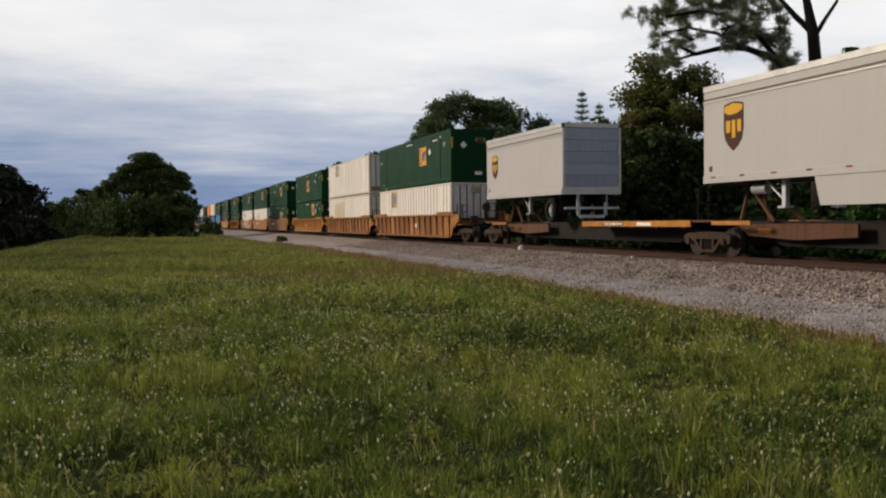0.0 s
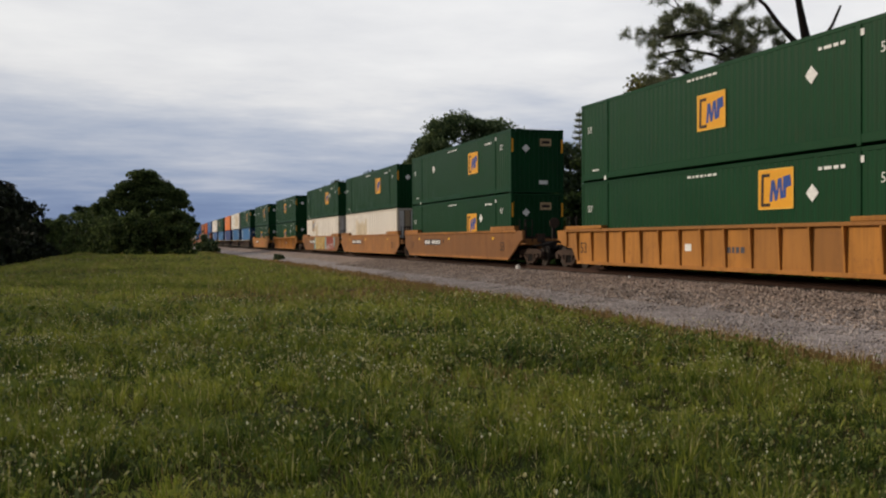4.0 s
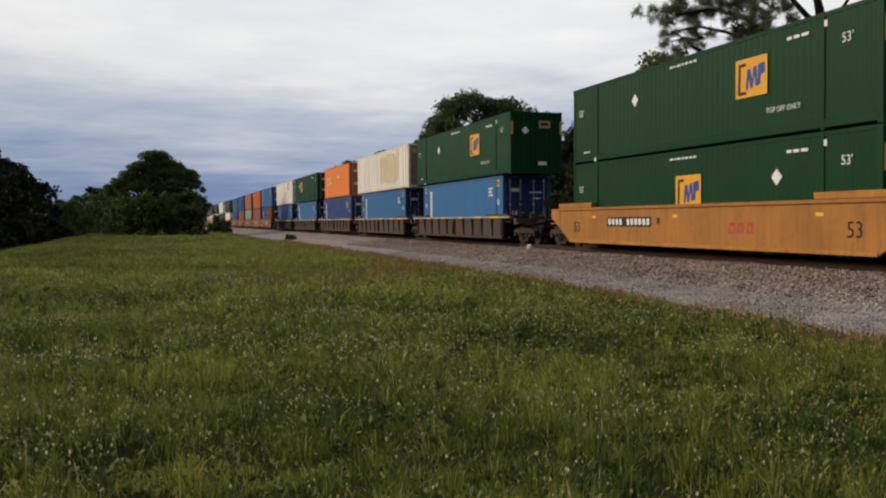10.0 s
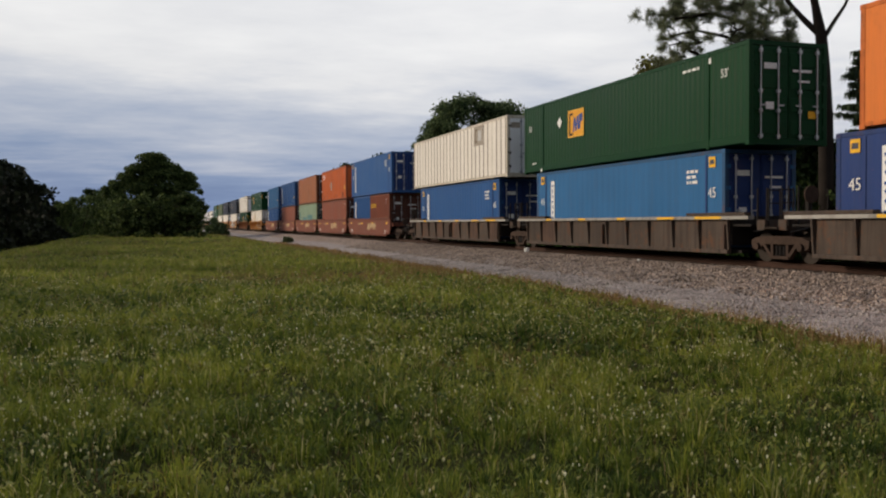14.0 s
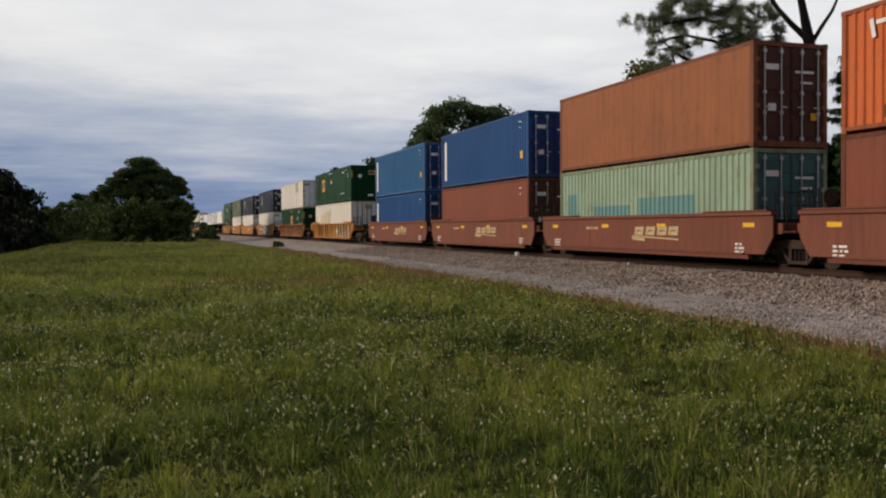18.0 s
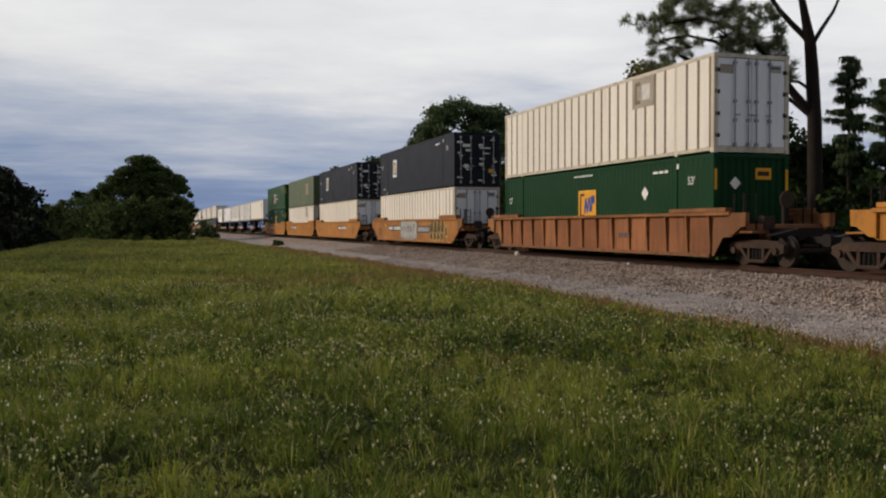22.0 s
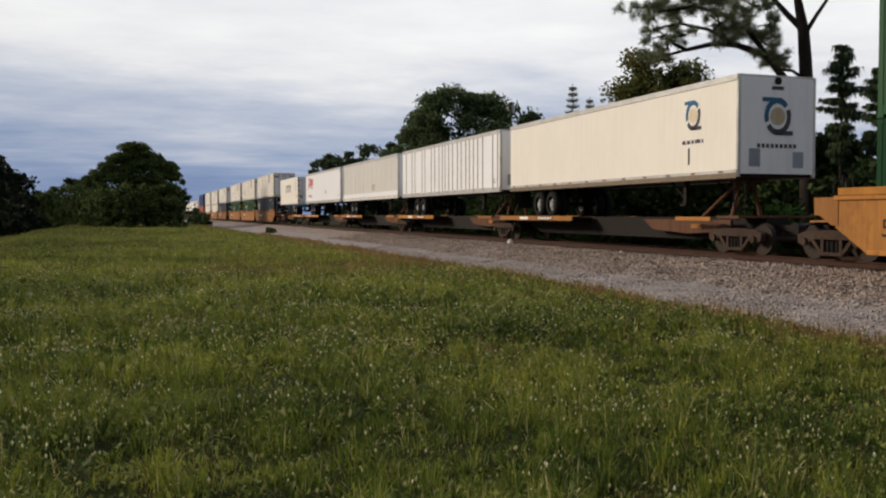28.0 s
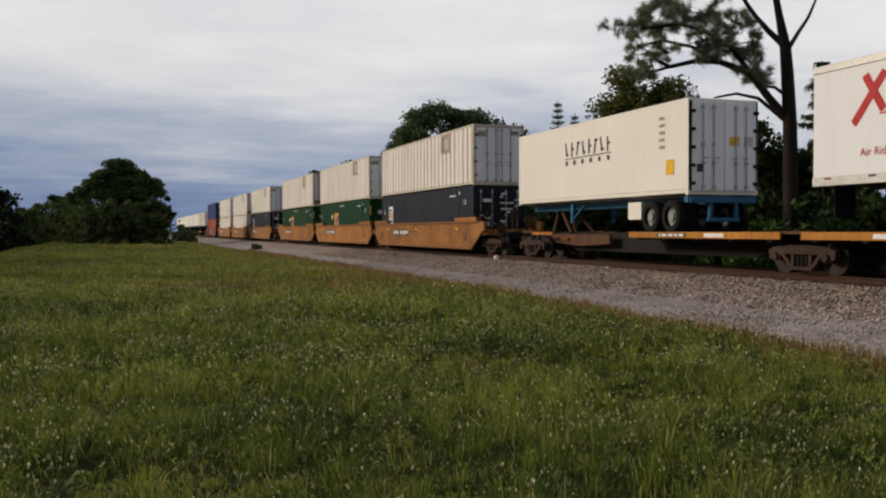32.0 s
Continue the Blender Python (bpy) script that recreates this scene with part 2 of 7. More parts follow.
M["zinc"] = plain("galvanised_rod", (0.42, 0.43, 0.45), 0.45, 0.6)
M["trailer_white"] = paint("white_trailer_skin", (0.78, 0.74, 0.67), 0.4, 0.08, 0.03, (0.35, 0.28, 0.2), 0.04)
M["trailer_grey"] = paint("pale_silver_trailer_skin", (0.60, 0.58, 0.545), 0.4, 0.12, 0.03, (0.25, 0.22, 0.18), 0.05)
# cold white for ends and doors; the bluish tint of skylight is in the colour
M["trailer_cold"] = paint("bluish_white_door_skin", (0.80, 0.82, 0.86), 0.45, 0.14, 0.05, (0.25, 0.24, 0.22), 0.05)
M["trailer_clean"] = paint("clean_white_trailer_skin", (0.76, 0.76, 0.78), 0.4, 0.08, 0.03, (0.35, 0.3, 0.25), 0.03)
M["trailer_parcel"] = paint("pale_grey_trailer_skin", (0.43, 0.415, 0.40), 0.4, 0.14, 0.05, (0.3, 0.27, 0.24), 0.04)
M["alloy"] = plain("dull_aluminium", (0.46, 0.45, 0.43), 0.45, 0.5)
M["door_grey"] = paint("grey_roller_door", (0.27, 0.30, 0.36), 0.5, 0.2, 0.03)
M["gold"] = plain("gold_shield", (0.62, 0.33, 0.03), 0.5, 0.0, 20, 0.05)
M["brown_sign"] = plain("dark_brown_shield", (0.055, 0.022, 0.010), 0.5)
M["sign_orange"] = plain("orange_sign", (0.70, 0.33, 0.025), 0.5, 0.0, 8, 0.12)
M["emblem_edge"] = plain("pale_orange_edge", (0.78, 0.46, 0.08), 0.5, 0.0, 8, 0.1)
M["sign_black"] = plain("black_lettering", (0.03, 0.02, 0.018), 0.55)
M["sign_blue"] = plain("blue_lettering", (0.03, 0.07, 0.26), 0.55)
M["sign_red"] = plain("red_lettering", (0.45, 0.03, 0.03), 0.5)
M["sign_white"] = plain("white_lettering", (0.72, 0.72, 0.70), 0.55, 0.0, 30, 0.2)
M["sign_dark"] = plain("dark_grey_lettering", (0.07, 0.07, 0.085), 0.55)
M["sign_teal"] = plain("teal_spray_paint", (0.12, 0.30, 0.33), 0.6)
M["spray_red"] = plain("red_spray_paint", (0.40, 0.07, 0.045), 0.6)
M["spray_yellow"] = plain("pale_yellow_spray_paint", (0.50, 0.36, 0.13), 0.6, 0.0, 4, 0.35)
M["spray_grey"] = plain("grey_spray_paint", (0.34, 0.34, 0.33), 0.6)
M["spray_brown"] = plain("brown_spray_paint", (0.095, 0.060, 0.026), 0.6)
M["spray_brick"] = plain("brick_red_spray_paint", (0.235, 0.050, 0.030), 0.6, 0.0, 3.0, 0.15)
M["cream_sign"] = plain("faded_cream_lettering", (0.48, 0.36, 0.20), 0.6, 0.0, 9, 0.35)
M["reflector"] = plain("yellow_reflector", (0.75, 0.42, 0.03), 0.45)
M["chassis_blue"] = plain("blue_chassis_paint", (0.03, 0.12, 0.22), 0.5)


# ---- mesh building ----
class MB:
    """Collects quads and triangles for one mesh."""

    def __init__(self):
        self.v, self.f = [], []

    def face(self, *pts):
        i = len(self.v)
        self.v += [tuple(p) for p in pts]
        self.f.append(tuple(range(i, i + len(pts))))
        return self

    def box(self, x0, x1, y0, y1, z0, z1, b=0.0):
        """A box; b cuts its four long edges."""
        i = len(self.v)
        if b <= 0:
            self.v += [(x, y, z) for z in (z0, z1) for y in (y0, y1) for x in (x0, x1)]
            self.f += [tuple(i + k for k in q) for q in ((0, 2, 3, 1), (4, 5, 7, 6), (0, 1, 5, 4), (2, 6, 7, 3), (0, 4, 6, 2), (1, 3, 7, 5))]
            return self
        d = (x1 - x0, y1 - y0, z1 - z0)
        ax = d.index(max(d))
        lo, hi = (x0, y0, z0), (x1, y1, z1)
        p, q = [k for k in range(3) if k != ax]
        ring = [(lo[p] + b, lo[q]), (hi[p] - b, lo[q]), (hi[p], lo[q] + b), (hi[p], hi[q] - b), (hi[p] - b, hi[q]), (lo[p] + b, hi[q]), (lo[p], hi[q] - b), (lo[p], lo[q] + b)]
        for e in (lo[ax], hi[ax]):
            for r in ring:
                c = [0, 0, 0]
                c[ax], c[p], c[q] = e, r[0], r[1]
                self.v.append(tuple(c))
        flip = ax == 1
        for k in range(8):
            a, c = i + k, i + (k + 1) % 8
            self.f.append((a, a + 8, c + 8, c) if flip else (a, c, c + 8, a + 8))
        self.f.append(tuple(i + k for k in (range(8) if flip else range(7, -1, -1))))
        self.f.append(tuple(i + 8 + k for k in (range(7, -1, -1) if flip else range(8))))
        return self

    def prism(self, ring, axis, a, b):
        """A closed outline of 2D points run along an axis (0, 1 or 2) from a to b."""
        i, n = len(self.v), len(ring)
        for e in (a, b):
            for p, q in ring:
                self.v.append({0: (e, p, q), 1: (p, e, q), 2: (p, q, e)}[axis])
        for k in range(n):
            self.f.append((i + k, i + (k + 1) % n, i + n + (k + 1) % n, i + n + k))
        self.f += [tuple(range(i + n - 1, i - 1, -1)), tuple(range(i + n, i + 2 * n))]
        return self

    def disc(self, cx, cy, cz, r, half, axis=0, n=14, r_in=0.0):
        ring = [(math.cos(2 * math.pi * k / n), math.sin(2 * math.pi * k / n)) for k in range(n)]
        c = [cx, cy, cz]
        p, q = [k for k in range(3) if k != axis]
        return self.prism([(c[p] + r * a, c[q] + r * b) for a, b in ring], axis, c[axis] - half, c[axis] + half)

    def tube(self, pts, radii, n=7):
        i = len(self.v)
        pts = [Vector(p) for p in pts]
        for k, (p, r) in enumerate(zip(pts, radii)):
            d = (pts[min(k + 1, len(pts) - 1)] - pts[max(k - 1, 0)]).normalized()
            u = d.cross(Vector((0.31, 0.95, 0.05))).normalized()
            w = d.cross(u)
            for j in range(n):
                a = 2 * math.pi * j / n
                self.v.append(tuple(p + (u * math.cos(a) + w * math.sin(a)) * r))
        for k in range(len(pts) - 1):
            for j in range(n):
                a, b = i + k * n + j, i + k * n + (j + 1) % n
                self.f.append((a, b, b + n, a + n))
        return self

    def shift(self, x=0.0, y=0.0, z=0.0):
        self.v = [(a + x, b + y, c + z) for a, b, c in self.v]
        return self

    def mesh(self, name, mat, smooth=False):
        me = bpy.data.meshes.new(name)
        me.from_pydata(self.v, [], self.f)
        me.materials.append(mat)
        if smooth:
            me.polygons.foreach_set("use_smooth", [True] * len(me.polygons))
        me.update()
        return me


CACHE = {}


def part(name, mb, mat, parent=None, label="", at=None, key=None, smooth=False):
    """One mesh object under a thing or a part. mb: an MB, or a function that makes one (called once for a key)."""
    k = (name, key, mat.name)
    if key is not None and k in CACHE:
        me = CACHE[k]
    else:
        me = (mb() if callable(mb) else mb).mesh(name, mat, smooth)
        if key is not None:
            CACHE[k] = me
    ob = new(name, me)
    if parent is not None:
        ob.parent = parent
    if at is not None:
        ob.matrix_basis = at if isinstance(at, Matrix) else pose(*at)
    if label:
        tagged(ob, label=label)
    return ob


def thing(name, label, category, group="", kind=""):
    return tagged(new(name), label, category, group, kind)


def raw(name, verts, faces, mat, parent=None, label="", smooth=False):
    """A mesh from numpy arrays: verts (n, 3), faces (m, 3) or (m, 4)."""
    verts, faces = np.asarray(verts, np.float32), np.asarray(faces, np.int32)
    me = bpy.data.meshes.new(name)
    k = faces.shape[1]
    me.vertices.add(len(verts)), me.loops.add(faces.size), me.polygons.add(len(faces))
    me.vertices.foreach_set("co", verts.ravel())
    me.loops.foreach_set("vertex_index", faces.ravel())
    me.polygons.foreach_set("loop_start", np.arange(len(faces), dtype=np.int32) * k)
    me.materials.append(mat)
    me.update(calc_edges=True)
    if smooth:
        me.polygons.foreach_set("use_smooth", [True] * len(me.polygons))
    ob = new(name, me)
    if parent is not None:
        ob.parent = parent
    if label:
        tagged(ob, label=label)
    return ob


GLYPHS = {}


def lettering(text, size, mat, parent, at, name="lettering"):
    """Flat letters that face -x, their lower left corner at the given place, running towards -y."""
    k = (text, size, mat.name)
    if k not in GLYPHS:
        cu = bpy.data.curves.new("letters", "FONT")
        cu.body, cu.size, cu.extrude, cu.resolution_u = text, size, 0.002, 3
        tmp = new("letters", cu)
        bpy.context.view_layer.update()
        me = bpy.data.meshes.new_from_object(tmp)
        me.materials.clear()
        me.materials.append(mat)
        bpy.data.objects.remove(tmp)
        GLYPHS[k] = me
    ob = new(name, GLYPHS[k])
    ob.parent = parent
    ob.matrix_basis = pose(*at, 90, 0, -90)
    return ob


# ---- ground, ballast and track ----
def edge_x(y):
    """Where the meadow meets the gravel."""
    return 10.12 - 2.0 * math.exp(-max(y - 4, 0) / 8.0) + 0.25 * noise.noise((0.3, y * 0.22, 0)) + 0.12 * noise.noise((4.3, y * 0.9, 0))


def ground_z(x, y):
    z = -0.56 + 0.10 * noise.noise((x * 0.11, y * 0.07, 1.3)) + 0.06 * noise.noise((x * 0.45, y * 0.45, 4.0))
    d = -9.3 - x + 1.2 * noise.noise((7.7, y * 0.05, 0))
    if d > 0:
        z -= min(d * 0.33, 2.0)
    if x > 9:
        z = min(z, -0.60 - min((x - 9) * 0.02, 0.1))
    return z


def soil_material():
    m, n = material("meadow_soil")
    co = n.add("ShaderNodeTexCoord").outputs["Object"]
    a, b = n.noise(n.mapping(co, (1, 0.5, 1)), 0.35, 4), n.noise(co, 5.0, 6, 0.7)
    c = n.noise(co, 40.0, 3, 0.7)
    col = n.mix(n.ramp(a, [(0.38, (0, 0, 0)), (0.62, (1, 1, 1))]), (0.032, 0.040, 0.006), (0.066, 0.060, 0.011))
    col = n.mix(n.ramp(b, [(0.35, (0, 0, 0)), (0.75, (1, 1, 1))]), col, (0.024, 0.029, 0.006))
    col = n.mix(n.math("MULTIPLY", n.ramp(c, [(0.5, (0, 0, 0)), (0.8, (1, 1, 1))]), 0.5), col, (0.08, 0.095, 0.03))
    finish(n, col, 0.95, 0.0, n.math("ADD", b, n.math("MULTIPLY", c, 0.6)), 0.08, 1.0, 0.1)
    return m


M["soil"] = soil_material()


def build_ground():
    xs = sorted(set([-2500, -900, -350, -160, -90] + [round(v, 3) for v in np.arange(-60, 34, 0.8)] + [40, 60, 100, 200, 500, 1200, 2500]))
    ys = sorted(set([-2500, -600, -150, -50, -20] + [round(v, 3) for v in np.arange(-8, 60, 0.8)] + [round(v, 3) for v in np.arange(60, 240, 4.0)] + [260, 320, 450, 800, 1500, 3000]))
    v = [(x, y, ground_z(x, y)) for y in ys for x in xs]
    w = len(xs)
    f = [(j * w + i, j * w + i + 1, (j + 1) * w + i + 1, (j + 1) * w + i) for j in range(len(ys) - 1) for i in range(w - 1)]
    tagged(raw("ground", v, f, M["soil"], smooth=True), "rough grassy meadow ground beside the railway track", "ground", kind="structure")


build_ground()


def gravel_material(name, lo, hi, scale):
    m, n = material(name)
    co = n.add("ShaderNodeTexCoord").outputs["Object"]
    vor = n.add("ShaderNodeTexVoronoi", {"Vector": co}, in_Scale=scale)
    big = n.noise(co, 0.8, 4)
    isl = n.add("ShaderNodeNewGeometry").outputs["Random Per Island"]
    tone = n.math("ADD", n.math("MULTIPLY", n.add("ShaderNodeSeparateColor", {0: vor.outputs["Color"]}).outputs[0], 0.5), n.math("MULTIPLY", isl, 0.5))
    col = n.ramp(tone, [(0.1, lo), (0.5, tuple((a + b) / 2 for a, b in zip(lo, hi))), (0.9, hi)])
    col = n.mix(n.math("MULTIPLY", n.ramp(big, [(0.4, (0, 0, 0)), (0.7, (1, 1, 1))]), 0.35), col, tuple(c * 0.6 for c in lo))
    finish(n, col, 0.9, 0.0, vor.outputs["Distance"], 0.05, 0.9, 0.2)
    return m


M["ballast"] = gravel_material("dark_ballast", (0.050, 0.037, 0.030), (0.58, 0.455, 0.37), 13)
M["gravel"] = gravel_material("pale_gravel", (0.105, 0.088, 0.082), (0.60, 0.52, 0.475), 20)
M["tie"] = plain("tarred_timber", (0.07, 0.055, 0.045), 0.9)


def ballast_z(x):
    """Height of the ballast bed across the track."""
    d = abs(x - TX)
    if d < 1.55:
        return -0.17
    if d < 4.9:
        return -0.17 - (d - 1.55) * (0.36 / 3.35)
    return -0.53 - (d - 4.9) * 0.03


def build_ballast():
    ys = list(np.arange(-12, 60, 0.6)) + list(np.arange(60, 460, 5.0)) + [520, 640, 900, 1400, 2600]
    ys = [-400, -120, -40, -20] + ys
    for name, lo, hi, mat, lab in (("ballast_bed", None, TX + 6.5, M["ballast"], "sloping bed of coarse grey-brown ballast stones"),
                                   ("gravel_shoulder", 0, None, M["gravel"], "pale fine gravel strip between ballast and meadow")):
        v, f = [], []
        for y in ys:
            cut = 12.9 + 0.4 * noise.noise((9.1, y * 0.3, 0))
            if name == "ballast_bed":
                row = list(np.linspace(cut, TX - 1.5, 8)) + [TX - 1.0, TX, TX + 1.5, TX + 3, TX + 5, TX + 6.5]
            else:
                row = list(np.linspace(edge_x(y) - 0.5, cut, 5))
            for k, x in enumerate(row):
                z = ballast_z(x) + 0.03 * noise.noise((x * 1.7, y * 1.7, 2.2))
                if name == "gravel_shoulder" and k == 0:
                    z = -0.68
                v.append((x, y, z))
        w = len(row)
        f = [(j * w + i, j * w + i + 1, (j + 1) * w + i + 1, (j + 1) * w + i) for j in range(len(ys) - 1) for i in range(w - 1)]
        tagged(raw(name, v, f, mat, smooth=True), lab, "gravel", kind="structure")


build_ballast()


def rail_ring(cx):
    half = [(0.075, -0.172), (0.07, -0.16), (0.012, -0.14), (0.010, -0.045), (0.036, -0.036), (0.036, -0.006), (0.028, 0.0)]
    return [(cx + a, b) for a, b in half] + [(cx - a, b) for a, b in reversed(half)]


def build_track():
    track = thing("railway_track", "single railway track with rusty rails on timber ties", "railway track", kind="structure")
    for s in (-0.7525, 0.7525):
        part("rail", MB().prism(rail_ring(TX + s), 1, -300, 1500), M["rail"], track, "rusty steel rail")
    for k in range(300):
        part("tie", lambda: MB().box(-1.3, 1.3, -0.115, 0.115, -0.31, -0.155, 0.015), M["tie"], track, at=(TX + 0.03 * math.sin(k * 2.3), -2 + k * 0.52, 0), key="tie")
    far = MB()
    for k in range(420):
        y = -2 + (300 + k) * 0.52
        far.box(TX - 1.3, TX + 1.3, y - 0.115, y + 0.115, -0.31, -0.155)
    tagged(part("far_ties", far, M["tie"], track), kind="stuff")


build_track()


# ---- the train: rolling stock runs towards -y, its lit side faces -x ----
# metres that the train has run at each second, from the speeds of about 18 m/s
RUN = [(0, 0.0), (2, 35.66), (4, 71.49), (6, 107.47), (8, 143.57), (10, 179.76), (12, 216.04), (14, 252.37), (16, 288.74), (18, 325.11),
       (20, 361.48), (22, 397.81), (24, 434.09), (26, 470.29), (28, 506.39), (30, 542.36), (32, 578.2)]
MOVING = []        # (thing, place along the train, height)
WHEELSETS = []


def rolling(ob, u, z=0.0):
    MOVING.append((ob, u, z))
    ob.matrix_basis = pose(TX, u, z)
    return ob


def unit_plate():
    return MB().box(-0.002, 0.002, -0.5, 0.5, -0.5, 0.5)


def mark(parent, x, y, z, w, h, mat, name="marking", label="", tilt=0.0, face=0):
    """A flat painted bar or panel on a side (face 0, facing -x) or an end (face 1, facing -y)."""
    turn = Matrix.Rotation(radians(tilt), 4, "X")
    if face:
        turn = Matrix.Rotation(radians(90), 4, "Z") @ turn
    m = Matrix.Translation((x, y, z)) @ turn @ Matrix.Diagonal((1, w, h, 1))
    return part(name, unit_plate, M[mat], parent, label, at=m, key="plate")


def words(parent, x, y, z, w, h, mat, seed=1, rows=1):
    """Writing too small to read: a broken row of bars."""
    r = random.Random(seed)
    for k in range(rows):
        a = y + w / 2
        while a > y - w / 2 + 0.05:
            b = min(r.uniform(0.08, 0.3), a - (y - w / 2))
            mark(parent, x, a - b / 2, z - k * h * 1.8, b, h, mat)
            a -= b + 0.07


def corrugated(mb, axis, at, inward, a, b, z0, z1, pitch=0.28, depth=0.03):
    """A folded sheet. axis 1: runs along y at x = at; axis 0: runs along x at y = at. inward: +1 or -1."""
    n = max(1, round((b - a) / pitch))
    p = (b - a) / n
    prof = []
    for k in range(n):
        s = a + k * p
        prof += [(s, 0), (s + 0.34 * p, 0), (s + 0.5 * p, depth), (s + 0.84 * p, depth)]
    prof.append((b, 0))
    i = len(mb.v)
    for s, d in prof:
        e = at + inward * d
        for z in (z0, z1):
            mb.v.append((e, s, z) if axis == 1 else (s, e, z))
    for k in range(len(prof) - 1):
        q = i + 2 * k
        mb.f.append((q, q + 1, q + 3, q + 2) if (inward > 0) == (axis == 1) else (q, q + 2, q + 3, q + 1))


def container_frame(L, H, W, posts53):
    """Corner posts, rails, roof, floor and the closed far end."""
    mb = MB()
    for sx in (-1, 1):
        for sy in (-1, 1):
            x, y = sx * W, sy * L / 2
            mb.box(min(x, x - sx * 0.14), max(x, x - sx * 0.14), min(y, y - sy * 0.16), max(y, y - sy * 0.16), 0.01, H - 0.01, 0.012)
        for z0, z1 in ((0.065, 0.29 if posts53 else 0.17), (H - 0.12, H - 0.004)):
            mb.box(min(sx * W * 0.996, sx * (W - 0.07)), max(sx * W * 0.996, sx * (W - 0.07)), -L / 2 + 0.16, L / 2 - 0.16, z0, z1, 0.01)
        if posts53:
            for sy in (-1, 1):
                y = sy * 6.08
                mb.box(min(sx * (W + 0.004), sx * (W - 0.08)), max(sx * (W + 0.004), sx * (W - 0.08)), y - 0.07, y + 0.07, 0.012, H - 0.006, 0.01)
    for sy in (-1, 1):
        y = sy * L / 2
        for z0, z1 in ((0.02, 0.19), (H - 0.13, H - 0.012)):
            mb.box(-W + 0.14, W - 0.14, min(y * 0.999, y - sy * 0.09), max(y * 0.999, y - sy * 0.09), z0, z1)
    mb.box(-W + 0.07, W - 0.07, -L / 2 + 0.09, L / 2 - 0.09, H - 0.05, H - 0.02)
    mb.box(-W + 0.07, W - 0.07, -L / 2 + 0.09, L / 2 - 0.09, 0.06, 0.13)
    corrugated(mb, 0, L / 2 - 0.05, -1, -W + 0.14, W - 0.14, 0.17, H - 0.12, 0.27, 0.04)
    return mb


def sheet_sides(L, H, W, style):
    mb = MB()
    pitch, depth = {"fine": (0.27, 0.013), "deep": (0.278, 0.036), "flat": (0.42, 0.005), "posts": (0.62, 0.004)}[style]
    for sx in (-1, 1):
        corrugated(mb, 1, sx * (W - (0.002 if style == "posts" else 0.012)), -sx, -L / 2 + 0.15, L / 2 - 0.15, 0.285 if L > 16 and style != "posts" else 0.165, H - 0.115, pitch, depth)
    return mb


def end_sheet(H, W, L, style):
    mb = MB()
    if style == "front":
        corrugated(mb, 0, -L / 2 + 0.03, 1, -W + 0.13, W - 0.13, 0.18, H - 0.12, 0.24, 0.035)
    else:
        mb.box(-W + 0.13, W - 0.13, -L / 2 + 0.05, -L / 2 + 0.07, 0.18, H - 0.12)
    return mb


def casting():
    return MB().box(-0.082, 0.082, -0.09, 0.09, -0.06, 0.06, 0.014)


def door_leaf(H, W):
    return MB().box(0.01, W - 0.14, 0, 0.05, 0.2, H - 0.15, 0.01)


def rod(H):
    mb = MB().disc(0, 0, H / 2, 0.021, H / 2 - 0.16, 2, 8)
    for z in (0.25, 0.95, 1.5, H - 0.28):
        mb.box(-0.05, 0.05, -0.03, 0.045, z - 0.045, z + 0.045)
    mb.box(-0.16, 0.02, -0.045, -0.022, 1.08, 1.12)
    return mb


CONTAINER_WORDS = {"green": "dark green", "green_new": "bright green", "olive": "faded olive green", "white": "aged cream-white", "blue": "blue", "blue_light": "light blue",
                   "blue_deep": "deep blue", "orange": "orange", "coral": "coral orange", "brown": "red-brown", "tan": "orange-brown", "red": "red", "mint": "pale mint green", "navy": "charcoal"}
# end and door colours; the deeper blues carry the shade of the end faces
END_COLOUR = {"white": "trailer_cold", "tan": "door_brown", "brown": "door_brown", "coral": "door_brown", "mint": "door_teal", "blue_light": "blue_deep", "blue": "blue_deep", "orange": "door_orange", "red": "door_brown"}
LENGTHS = {53: 16.15, 48: 14.63, 45: 13.72, 40: 12.19, 20: 6.06}


